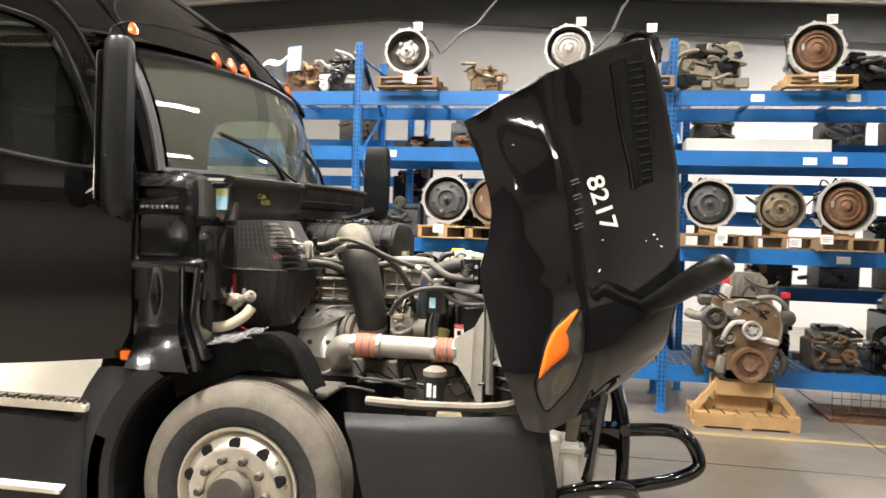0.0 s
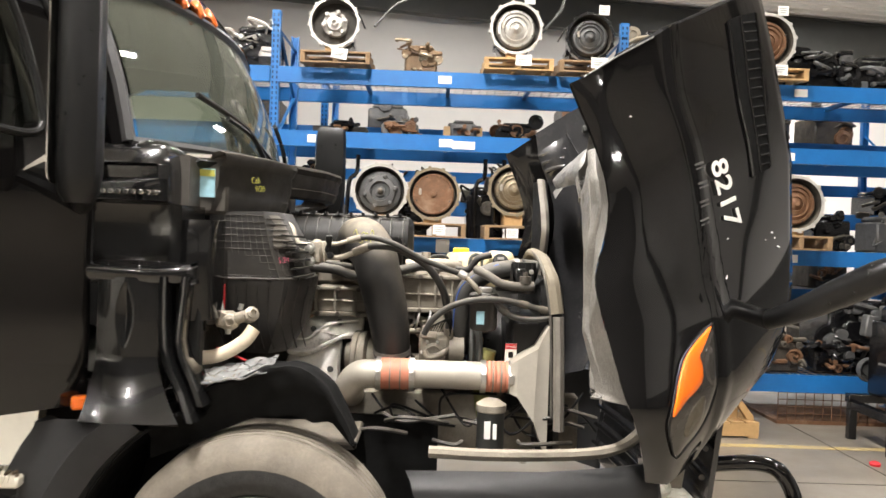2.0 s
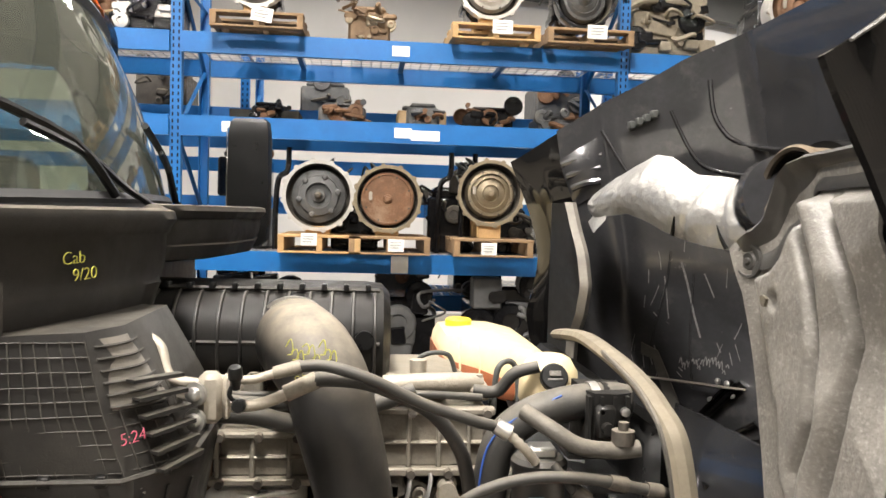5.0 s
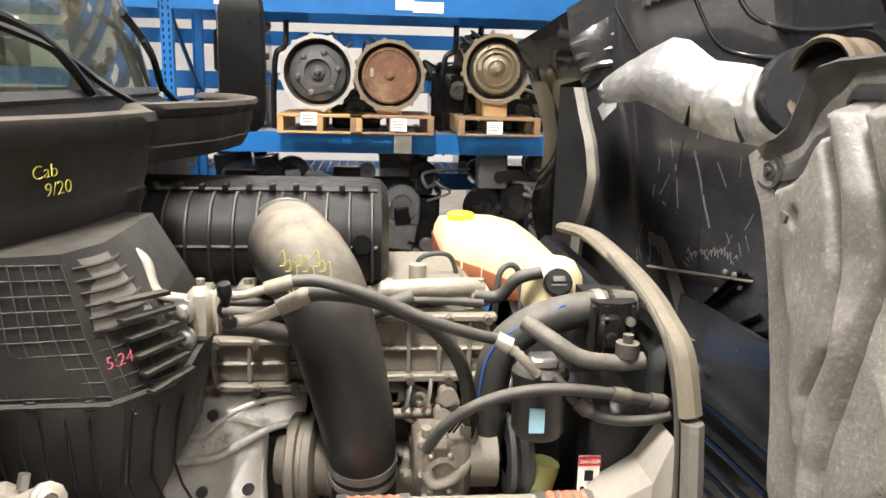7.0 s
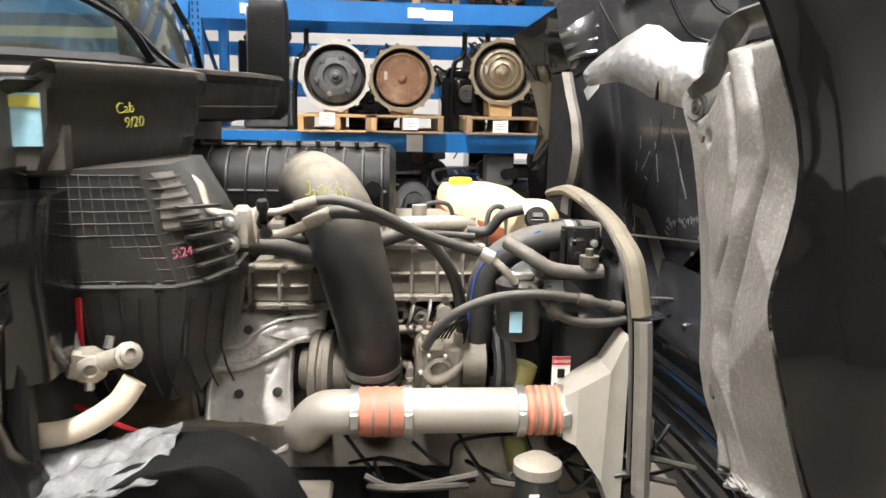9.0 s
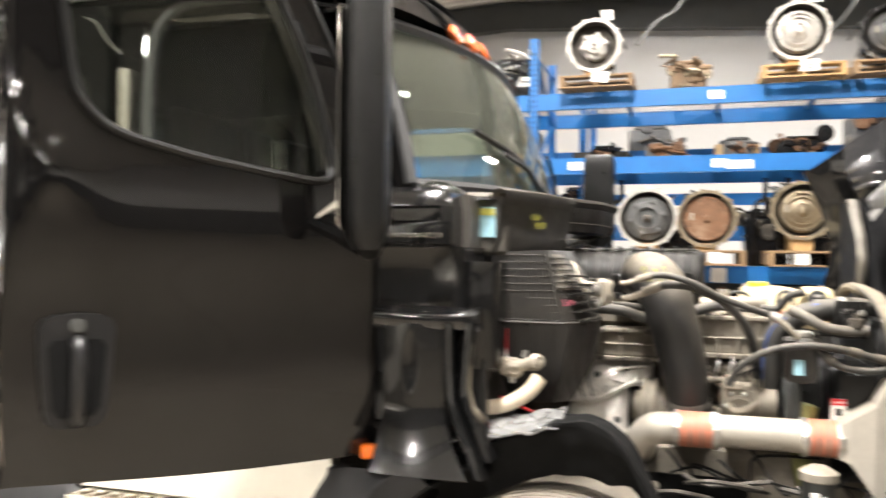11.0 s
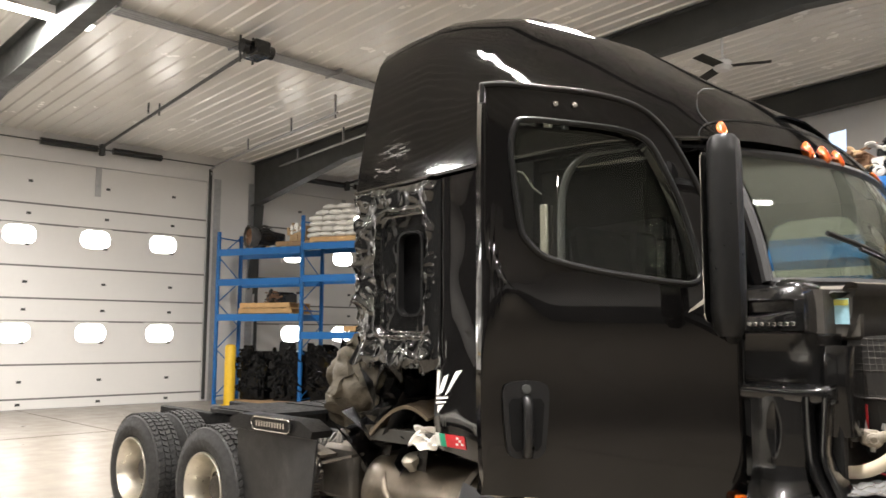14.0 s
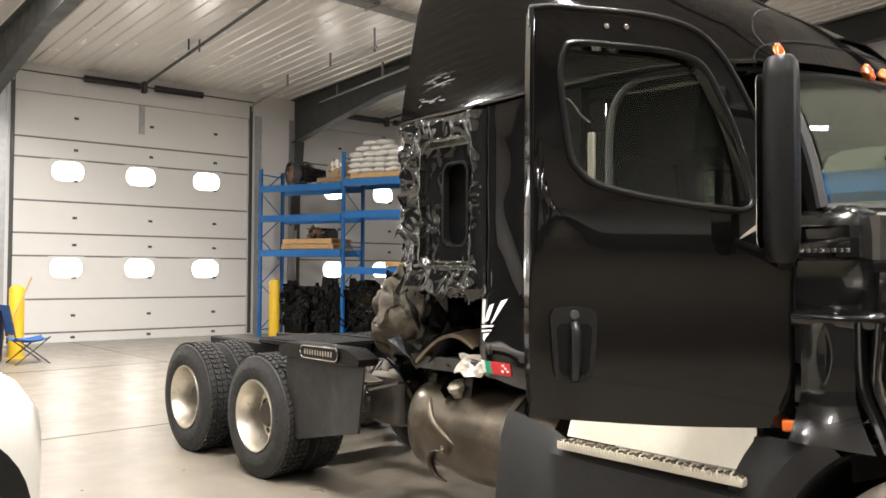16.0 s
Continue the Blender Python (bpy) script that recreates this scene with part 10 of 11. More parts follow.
def lump(name, label, category, at, size, body, seed, detail=None, group="", n=26, pipes=8, rest=True):
    """An engine-like assembly: a core with blocks, covers, round parts and pipes on it."""
    rnd = random.Random(seed)
    g = thing(name, label, category, (0, 0, 0), group)
    sx, sy, sz = size
    bm = B()
    box(bm, (-sx * 0.38, -sy * 0.40, 0), (sx * 0.38, sy * 0.40, sz * 0.72), 0.02)
    box(bm, (-sx * 0.30, -sy * 0.36, sz * 0.70), (sx * 0.30, sy * 0.36, sz * 0.86), 0.03)
    part("block", bm, body, g)
    for i in range(n):
        bm = B()
        x, z = rnd.uniform(-0.40, 0.40) * sx, rnd.uniform(0.08, 0.92) * sz
        w, h, d = rnd.uniform(0.05, 0.16) * sx, rnd.uniform(0.04, 0.13) * sz, rnd.uniform(0.03, 0.1) * sy
        s = -1 if rnd.random() < 0.72 else 1
        y = s * sy * 0.40
        kind = rnd.random()
        if kind < 0.45:
            box(bm, (x - w, y - d, max(0.0, z - h)), (x + w, y + d, z + h), 0.012, (0, rnd.uniform(-10, 10), 0) if z > h * 2 else None)
            nm = "cover"
        elif kind < 0.8:
            lathe(bm, [(w * 0.9, 0), (w, d * 0.6), (w * 0.9, d), (w * 0.5, d * 1.1), (w * 0.45, d * 0.8), (0, d * 0.8)], (x, y, max(z, w)), (0, s, 0), 18)
            nm = "pulley"
        else:
            cyl(bm, (x, y, z), (x, y + s * d * 1.8, z), w * 0.4, seg=12)
            nm = "fitting"
        part(nm, bm, detail if detail and rnd.random() < 0.5 else body, g)
    for i in range(pipes):
        bm = B()
        x, z, y = rnd.uniform(-0.4, 0.4) * sx, rnd.uniform(0.25, 0.9) * sz, -sy * 0.46
        tube(bm, [(x, y + 0.05, z), (x + rnd.uniform(-0.1, 0.1) * sx, y - 0.04, z + rnd.uniform(-0.1, 0.1) * sz), (x + rnd.uniform(-0.25, 0.25) * sx, y - 0.02, z + rnd.uniform(-0.15, 0.1) * sz), (x + rnd.uniform(-0.3, 0.3) * sx, y + 0.06, z + rnd.uniform(-0.2, 0.1) * sz)], rnd.uniform(0.008, 0.022), 6, 5)
        part("pipe", bm, detail if detail and rnd.random() < 0.6 else body, g)
    g.matrix_basis = pose(*at)
    return g


GREENISH = material("tan engine casting", (0.24, 0.205, 0.15), 0.55, 0.2, vary=0.3, scale=12.0, bump=0.2, stain=(0.3, 0.26, 0.2), stain_amount=0.35, stain_scale=8.0)
lump("small_gearbox", "small weathered gear assembly on the top shelf", "gearbox", (-1.2, 8.75, SH1), (0.42, 0.45, 0.32), RUSTED_ENGINE, 4, BRASSY, n=18, pipes=5)
lump("power_unit", "tan and black engine unit on the top shelf", "engine", (1.15, 8.8, SH1), (0.78, 0.6, 0.50), GREENISH, 7, OILY_BLACK, n=26)
lump("dark_unit", "black gear assembly on the top shelf", "gearbox", (-2.83, 8.8, SH1), (0.55, 0.6, 0.46), OILY_BLACK, 9, PALE_ALLOY, n=20)
lump("dark_unit", "brown drum and gear parts on the top shelf", "gearbox", (-3.3, 8.85, SH1), (0.5, 0.6, 0.36), RUST, 10, TAN_BOARD, n=16)
lump("dark_unit", "black gear case under a pale cover on the top shelf", "gearbox", (2.75, 8.95, SH1), (0.9, 0.7, 0.4), OILY_BLACK, 15, GREY_IRON, n=20)
lump("dark_unit", "black engine under a pale cover on the top shelf", "engine", (3.5, 8.95, SH1), (0.9, 0.7, 0.44), OILY_BLACK, 16, GREY_IRON, n=20)
cl = thing("folded_sheet", "white and pale blue folded sheet on the shelf", "sheet", (-3.5, 8.6, SH1))
bm = B()
sheet(bm, lambda u, v: (-3.78 + 0.42 * u, 8.52 + 0.3 * v, SH1 + 0.34 + 0.14 * u - 0.30 * abs(v - 0.3) + 0.03 * math.sin(u * 9)), 12, 8, 0.01)
part("cloth", bm, PAPER, cl, smooth=60)
bm = B()
sheet(bm, lambda u, v: (-3.45 + 0.16 * u, 8.5 + 0.03 * v, SH1 + 0.22 + 0.28 * v + 0.02 * u), 4, 8, 0.012)
part("blue_cloth", bm, BLUE_TARP, cl, smooth=60)
# a tan long box and dark bits on the second shelf
for x0, x1, y0, h, mat, lab in ((0.95, 2.38, 8.7, 0.15, PAPER, "long flat white carton on the shelf"), (-2.3, -1.75, 9.0, 0.12, GREY_TRIM, "grey flat box on the shelf"), (-0.95, -0.55, 9.0, 0.16, TAN_BOARD, "tan carton on the shelf")):
    bxt = thing("carton", lab, "box", ((x0 + x1) / 2, y0 + 0.2, SH2))
    bm = B()
    box(bm, (x0, y0, SH2), (x1, y0 + 0.4, SH2 + h), 0.004)
    part("carton_body", bm, mat, bxt)
    bm = B()
    box(bm, (x0 + 0.01, y0 + 0.18, SH2 + h), (x1 - 0.01, y0 + 0.22, SH2 + h + 0.0015))
    part("tape", bm, PAPER, bxt, smooth=0)
for i, (x, w, h) in enumerate(((-1.4, 0.5, 0.22), (-0.2, 0.5, 0.24), (0.35, 0.4, 0.2), (-2.0, 0.3, 0.2), (-0.75, 0.35, 0.25))):
    lump("spare_part", "dark oily spare part on the second shelf", "spare part", (x, 9.1, SH2), (w, 0.5, h), OILY_BLACK if i % 2 else GREY_IRON, 30 + i, RUST, "spare parts on the rack", 12, 3)
# levers standing behind the gearboxes
for x in (-0.62, -0.43, -1.9):
    lv = thing("shift_lever", "bent black gear shift lever standing on the shelf", "lever", (x, 8.8, SH3))
    bm = B()
    tube(bm, [(x, 8.8, SH3), (x, 8.8, SH3 + 0.3), (x + 0.02, 8.8, SH3 + 0.55), (x + 0.09, 8.78, SH3 + 0.62), (x + 0.1, 8.78, SH3 + 0.80)], 0.022, 8, 5)
    part("rod", bm, OILY_BLACK, lv)
# second row behind
for i, x in enumerate((-2.15, -0.50, 0.42, 3.1, 3.75, -1.28, -0.02)):
    lump("spare_gearbox", "dark gearbox standing deep on the shelf", "gearbox", (x, 9.15, SH3), (0.5, 0.55, 0.62 if i == 1 else 0.44), OILY_BLACK if i in (1, 2, 3, 5, 6) else GREY_IRON, 50 + i, CAST_DARK, "gearboxes at the back of the shelf", 14, 4)
for i in range(14):
    x = -4.6 + 0.75 * i
    for z in ((2.953, 1.283, 0.423) if i % 3 else (2.153, 1.283, 0.423)):
        if (i * 7 + int(z * 10)) % 4:
            lump("stored_part", "dark machine part stored on the back rack", "spare part", (x, 10.35, z), (0.6, 0.7, 0.36 + 0.05 * (i % 4)), (OILY_BLACK, GREY_IRON, CAST_DARK)[i % 3], 200 + i * 5 + int(z), RUST if i % 2 else CAST_DARK, "machine parts on the back rack", 9, 3)
# lower shelf and floor level: dark engines, crates
for i, (x, y, z, s) in enumerate(((-2.0, 9.05, SH4, (1.0, 0.9, 1.08)), (-1.0, 9.1, SH4, (1.0, 0.9, 1.0)), (0.05, 9.05, SH4, (1.0, 0.9, 1.12)), (3.35, 9.0, SH4, (1.0, 0.8, 0.85)), (5.0, 9.0, SH4, (1.0, 0.8, 0.9)), (-3.6, 9.0, SH4, (1.0, 0.8, 0.85)), (-4.8, 9.0, SH4, (1.0, 0.8, 0.8)))):
    lump("stored_engine", "oily black engine stored on the low shelf", "engine", (x, y, z), s, OILY_BLACK, 70 + i, GREY_IRON, "engines on the low shelf", 30, 10)
for i, (x, w, h) in enumerate(((2.45, 0.55, 0.42), (3.0, 0.5, 0.34), (4.1, 0.6, 0.5))):
    lump("stored_part", "grimy dark machine part on the low shelf", "spare part", (x, 8.85, SH4), (w, 0.6, h), (CAST_DARK, OILY_BLACK, CAST_DARK)[i], 90 + i, RUST, "machine parts on the low shelf", 20, 8)
for i, x in enumerate((-2.1, -0.9, 2.9, 3.8)):
    c = thing("wire_crate", "rusty wire mesh crate under the rack", "crate", (x, 9.0, 0), "wire crates under the rack")
    bm = B()
    for k in range(11):
        xx = x - 0.45 + 0.09 * k
        box(bm, (xx - 0.003, 8.58, 0.02), (xx + 0.003, 8.586, 0.32))
    for k in range(5):
        box(bm, (x - 0.45, 8.586, 0.03 + 0.07 * k), (x + 0.45, 8.592, 0.036 + 0.07 * k))
    box(bm, (x - 0.46, 8.58, 0.0), (x + 0.46, 9.4, 0.03))
    part("mesh", bm, RUST, c, smooth=0)

# engine on a timber pallet in front of the rack
pl = pallet("pallet", (1.51, 8.20, 0.0), 0.96, 0.56, 0.15, NEW_WOOD, "fresh pine pallet with bearers under an engine", "", 2.0, 7)
st = thing("timber_cradle", "fresh pine timber cradle on the pallet", "cradle", (1.50, 8.2, 0.15))
for lo, hi, tn in (((1.23, 7.97, 0.31), (1.75, 8.09, 0.46), None), ((1.25, 8.09, 0.15), (1.73, 8.18, 0.32), None), ((1.23, 8.33, 0.15), (1.75, 8.43, 0.46), None)):
    bm = B()
    box(bm, lo, hi, 0.006, tn)
    part("beam", bm, NEW_WOOD, st, smooth=0)
for x, s in ((1.18, 1), (1.82, -1)):
    bm = B()
    prism(bm, [(x - 0.10 * s, 0.15), (x + 0.05 * s, 0.36), (x + 0.05 * s, 0.44), (x - 0.15 * s, 0.19), (x - 0.15 * s, 0.15)], lambda u, v, w: (u, 8.0 + w, v), 0.09)
    part("wedge", bm, NEW_WOOD, st, smooth=0)
    bm = B()
    box(bm, (x - 0.04, 8.09, 0.15), (x + 0.04, 8.42, 0.24), 0.006)
    part("runner", bm, NEW_WOOD, st, smooth=0)
def front_engine(at):
    """Weathered engine seen from its belt end, which looks along -y."""
    g = thing("diesel_engine", "weathered tan diesel engine with rusty crank wheel on a timber cradle", "engine", (0, 0, 0))
    rnd = random.Random(5)

    def p(name, mat, bm, label=""):
        return part(name, bm, mat, g, label)

    def wheel_of(name, c, r, mat, depth=0.06, bolts=6, label=""):
        bm = B()
        lathe(bm, [(r * 0.96, depth), (r, depth * 0.8), (r, depth * 0.55), (r * 0.94, depth * 0.5), (r * 0.94, depth * 0.4), (r, depth * 0.3), (r * 0.97, 0.0), (r * 0.78, 0.004), (r * 0.74, depth * 0.4), (r * 0.40, depth * 0.4), (r * 0.34, 0.0), (0, 0.0)], c, (0, 1, 0), 30)
        w = p(name, mat, bm, label)
        for i in range(bolts):
            a = 2 * math.pi * i / bolts
            bm = B()
            lathe(bm, [(r * 0.085, 0), (r * 0.085, 0.014), (0, 0.014)], Vector(c) + Vector((math.cos(a) * r * 0.56, depth * 0.42, math.sin(a) * r * 0.56)), (0, -1, 0), 8)
            part("wheel_bolt", bm, CAST_DARK, w)

    bm = B()
    loft(bm, [[(-0.30, y, 0.10), (0.28, y, 0.10), (0.33, y, 0.32), (0.33, y, 0.55), (0.26, y, 0.78), (-0.28, y, 0.78), (-0.32, y, 0.5)] for y in (-0.32, -0.30, 0.08, 0.10)], caps=True)
    p("block", RUSTED_ENGINE, bm)
    bm = B()
    loft(bm, [[(x * k, y, z) for x, z in ((-0.17, 0.02), (0.20, 0.02), (0.27, 0.20), (0.34, 0.42), (0.345, 0.58), (0.30, 0.70), (0.20, 0.78), (0.0, 0.74), (-0.10, 0.6), (-0.16, 0.3))] for y, k in ((-0.40, 0.94), (-0.385, 1.0), (-0.31, 1.0))], caps=True)
    p("timing_cover", RUSTED_ENGINE, bm, "cast timing cover with a curved edge")
    bm = B()
    tube(bm, [(0.02, -0.405, 0.72), (0.16, -0.405, 0.77), (0.28, -0.405, 0.70), (0.335, -0.405, 0.56), (0.32, -0.405, 0.40)], 0.014, 8, 5)
    p("cover_flange", CAST_BODY, bm)
    bm = B()
    loft(bm, [[(-0.14, y, 0.80), (-0.12, y, 0.97), (-0.06, y, 1.03), (0.16, y, 1.03), (0.22, y, 0.97), (0.24, y, 0.80)] for y in (-0.26, -0.24, 0.10)], caps=True)
    p("valve_cover", CAST_BODY, bm, "dusty pale valve cover")
    for k in range(6):
        bm = B()
        box(bm, (-0.11 + 0.055 * k, -0.275, 0.82), (-0.095 + 0.055 * k, -0.24, 0.99), 0.004)
        p("cover_rib", CAST_BODY, bm)
    wheel_of("crank_wheel", (0.05, -0.50, 0.17), 0.165, RUST, 0.10, 8, "rusty crank wheel")
    wheel_of("fan_hub", (0.06, -0.52, 0.50), 0.088, PALE_ALLOY, 0.10, 6, "pale bolted fan hub")
    wheel_of("belt_wheel", (-0.27, -0.48, 0.60), 0.105, CAST_DARK, 0.08, 5)
    wheel_of("belt_wheel", (-0.14, -0.47, 0.42), 0.06, CAST_BODY, 0.06, 4)
    wheel_of("belt_wheel", (-0.21, -0.46, 0.38), 0.05, CAST_DARK, 0.06, 0)
    bm = B()
    lathe(bm, [(0.075, 0), (0.10, 0.02), (0.105, 0.16), (0.09, 0.20), (0, 0.20)], (-0.29, -0.40, 0.60), (0, 1, 0), 24)
    p("alternator", GREY_IRON, bm)
    bm = B()
    lathe(bm, [(0.06, 0), (0.075, 0.03), (0.075, 0.10), (0.05, 0.12), (0, 0.12)], (0.37, -0.30, 0.62), (0.25, -1, 0), 22)
    p("pump", CAST_DARK, bm)
    for lo, hi, mt in (((-0.20, -0.40, 0.60), (-0.02, -0.30, 0.76), CAST_BODY), ((-0.10, -0.43, 0.62), (-0.02, -0.36, 0.70), PALE_ALLOY), ((-0.34, -0.36, 0.20), (-0.18, -0.22, 0.34), CAST_DARK), ((0.14, -0.44, 0.36), (0.32, -0.38, 0.43), PALE_ALLOY),
                       ((-0.24, -0.42, 0.06), (-0.15, -0.30, 0.24), CAST_BODY), ((-0.20, -0.30, 0.76), (-0.10, -0.16, 0.92), PALE_ALLOY), ((0.24, -0.30, 0.80), (0.32, -0.1, 0.92), CAST_DARK), ((-0.40, -0.26, 0.70), (-0.26, -0.1, 0.80), CAST_DARK)):
        bm = B()
        box(bm, lo, hi, 0.02, (0, rnd.uniform(-12, 12), 0))
        p("housing", mt, bm)
    bm = B()
    cyl(bm, (-0.15, -0.22, 0.92), (-0.15, -0.22, 0.975), 0.042)
    p("filler_cap", RED_PRINT, bm, "red filler cap")
    bm = B()
    cyl(bm, (0.43, -0.1, 0.80), (0.43, -0.1, 0.85), 0.045)
    p("filler_cap", RED_PRINT, bm, "red filler cap")
    bm = B()
    cyl(bm, (0.43, -0.1, 0.45), (0.43, -0.1, 0.80), 0.035)
    p("filler_tube", CAST_DARK, bm)
    for i, (pts, r, mt) in enumerate(((((-0.50, -0.2, 0.62), (-0.42, -0.3, 0.60), (-0.34, -0.34, 0.62), (-0.26, -0.34, 0.70)), 0.045, CAST_BODY), (((0.10, -0.42, 0.80), (0.24, -0.44, 0.82), (0.36, -0.40, 0.74), (0.42, -0.30, 0.60)), 0.022, CAST_BODY),
                                      (((-0.14, -0.36, 0.72), (-0.02, -0.42, 0.78), (0.08, -0.42, 0.72), (0.12, -0.40, 0.62)), 0.016, CAST_BODY), (((-0.20, -0.44, 0.40), (-0.16, -0.46, 0.50), (-0.10, -0.44, 0.56), (0.0, -0.42, 0.57)), 0.024, PALE_ALLOY),
                                      (((-0.28, -0.34, 0.50), (-0.30, -0.38, 0.36), (-0.26, -0.38, 0.22)), 0.03, CAST_DARK), (((-0.38, -0.2, 0.30), (-0.40, -0.22, 0.12), (-0.36, -0.2, 0.02)), 0.05, CAST_DARK),
                                      (((0.34, -0.26, 0.30), (0.40, -0.28, 0.18), (0.36, -0.26, 0.06)), 0.035, CAST_DARK), (((0.0, -0.30, 1.0), (0.1, -0.34, 0.93), (0.24, -0.33, 0.90), (0.32, -0.28, 0.96)), 0.012, CAST_DARK))):
        bm = B()
        tube(bm, pts, r, 10, 5)
        p("pipe", mt, bm)
    for i in range(22):
        bm = B()
        x, z = rnd.uniform(-0.30, 0.32), rnd.uniform(0.06, 0.95)
        lathe(bm, [(0.016, 0), (0.016, 0.014), (0.008, 0.018), (0, 0.018)], (x, -0.40 if z < 0.75 else -0.275, z), (0, -1, 0), 7)
        p("bolt", CAST_DARK if i % 2 else CAST_BODY, bm)
    for i in range(9):
        bm = B()
        x, z = rnd.uniform(-0.28, 0.18), rnd.uniform(0.55, 0.92)
        tube(bm, [(x, -0.36, z), (x + rnd.uniform(-0.08, 0.08), -0.46, z + rnd.uniform(-0.05, 0.05)), (x + rnd.uniform(-0.14, 0.14), -0.36, z + rnd.uniform(-0.12, 0.04))], rnd.uniform(0.006, 0.012), 6, 4)
        p("wire", DUCT if i % 2 else CAST_DARK, bm)
    bm = B()
    box(bm, (-0.22, -0.40, 0.0), (0.30, 0.10, 0.12), 0.02)
    p("oil_pan", CAST_DARK, bm)
    g.matrix_basis = pose(*at)


front_engine((1.46, 8.34, 0.46))
# black engines on a dolly at the right
dolly = thing("engine_dolly", "black steel engine dolly on the floor", "dolly", (3.5, 7.7, 0))
bm = B()
for y in (7.4, 8.05):
    box(bm, (2.85, y - 0.04, 0.34), (4.6, y + 0.04, 0.42), 0.006)
for x in (2.9, 3.7, 4.5):
    box(bm, (x - 0.04, 7.4, 0.28), (x + 0.04, 8.05, 0.36), 0.006)
    for y in (7.4, 8.05):
        box(bm, (x - 0.035, y - 0.035, 0.0), (x + 0.035, y + 0.035, 0.34), 0.004)
part("dolly_frame", bm, OILY_BLACK, dolly)
lump("stored_engine", "oily black engine on the steel dolly", "engine", (3.4, 7.75, 0.42), (0.95, 0.8, 0.95), OILY_BLACK, 91, GREY_IRON, "engines on the dolly", 34, 12)
red = thing("red_cap", "small red plastic cap lying on the floor", "cap", (2.62, 7.15, 0))
bm = B()
lathe(bm, [(0, 0), (0.04, 0), (0.045, 0.02), (0.03, 0.035), (0, 0.035)], (2.62, 7.15, 0), (0, 0, 1), 14)
part("cap_shell", bm, RED_PRINT, red)

# hanging black cables above the rack
for x0, x1 in ((-1.65, -1.35), (-0.05, 0.1)):
    cb = thing("cable", "black cable hanging above the rack", "cable", (x0, 8.4, 3.75))
    bm = B()
    tube(bm, [(x0, 8.4, 3.72), (x0 + 0.18, 8.5, 3.95), (x1 + 0.1, 8.6, 4.15), (x1 + 0.35, 9.0, 4.9), (x1 + 0.5, 9.5, 7.2)], 0.014, 6, 6)
    part("wire", bm, DARK_STEEL, cb)

# ---- rack along the garage wall ----
ROW_A, ROW_U = Vector((-19.4, 10.8, 0)), Vector((0.93, 0.368, 0))
ROW_D = Vector((-0.368, 0.93, 0))


def on_row(u, z, d):
    return ROW_A + ROW_U * (u - 2.42) + ROW_D * (1.3 - d) + Vector((0, 0, z))


rack2 = thing("pallet_rack", "blue steel pallet rack in front of the garage doors", "rack", on_row(6.0, 0, 0.8))
US = (2.42, 5.0, 7.6)
for u in US:
    rack_upright(rack2, on_row(u, 0, 1.3), on_row(u, 0, 0.3), 4.75 if u > 3 else 4.45)
for (u0, u1), zs in (((US[0], US[1]), (3.98, 3.2, 2.3)), ((US[1], US[2]), (4.05, 3.25, 1.85))):
    for z in zs:
        for d in (1.3, 0.3):
            rack_beam(rack2, on_row(u0, 0, d), on_row(u1, 0, d), z, 0.17)
        wire_deck(rack2, on_row(u0 + 0.06, 0, 0.33), (on_row(1, 0, 0) - on_row(0, 0, 0)), (on_row(0, 0, 1) - on_row(0, 0, 0)), u1 - u0 - 0.12, 0.94, z)
p = on_row(3.2, 3.983 + 0.33, 1.1)
gearbox(tuple(p), 0.30, RUST, GREY_IRON, OILY_BLACK, "dark gearbox with a rusty face on the rack's top", 3.983, 3, 1.0, "gearboxes by the garage doors", -10)
for u, z, w, mat in ((4.7, 3.983, 1.0, PALLET_WOOD), (5.95, 4.053, 1.5, NEW_WOOD), (3.9, 2.303, 1.6, NEW_WOOD), (6.9, 1.853, 1.4, NEW_WOOD)):
    q = on_row(u, z, 0.8)
    pallet("pallet", tuple(q), w, 0.95, 0.14, mat, "wooden pallet on the rack by the garage doors", "pallets by the garage doors", 21.6)
q = on_row(3.9, 2.303 + 0.14, 0.8)
pallet("pallet", tuple(q), 1.5, 0.95, 0.14, NEW_WOOD, "fresh pine pallet stacked on another", "pallets by the garage doors", 21.6)
lump("tyre_parts", "black round spare parts on a pallet", "spare part", tuple(on_row(4.1, 2.583, 0.8)), (0.9, 0.6, 0.32), OILY_BLACK, 120, RUST, n=16)
lump("boxed_parts", "cartons and cans on a pallet", "carton", tuple(on_row(4.7, 4.123, 0.8)), (0.7, 0.6, 0.5), TAN_BOARD, 122, PAPER, n=14, pipes=1)
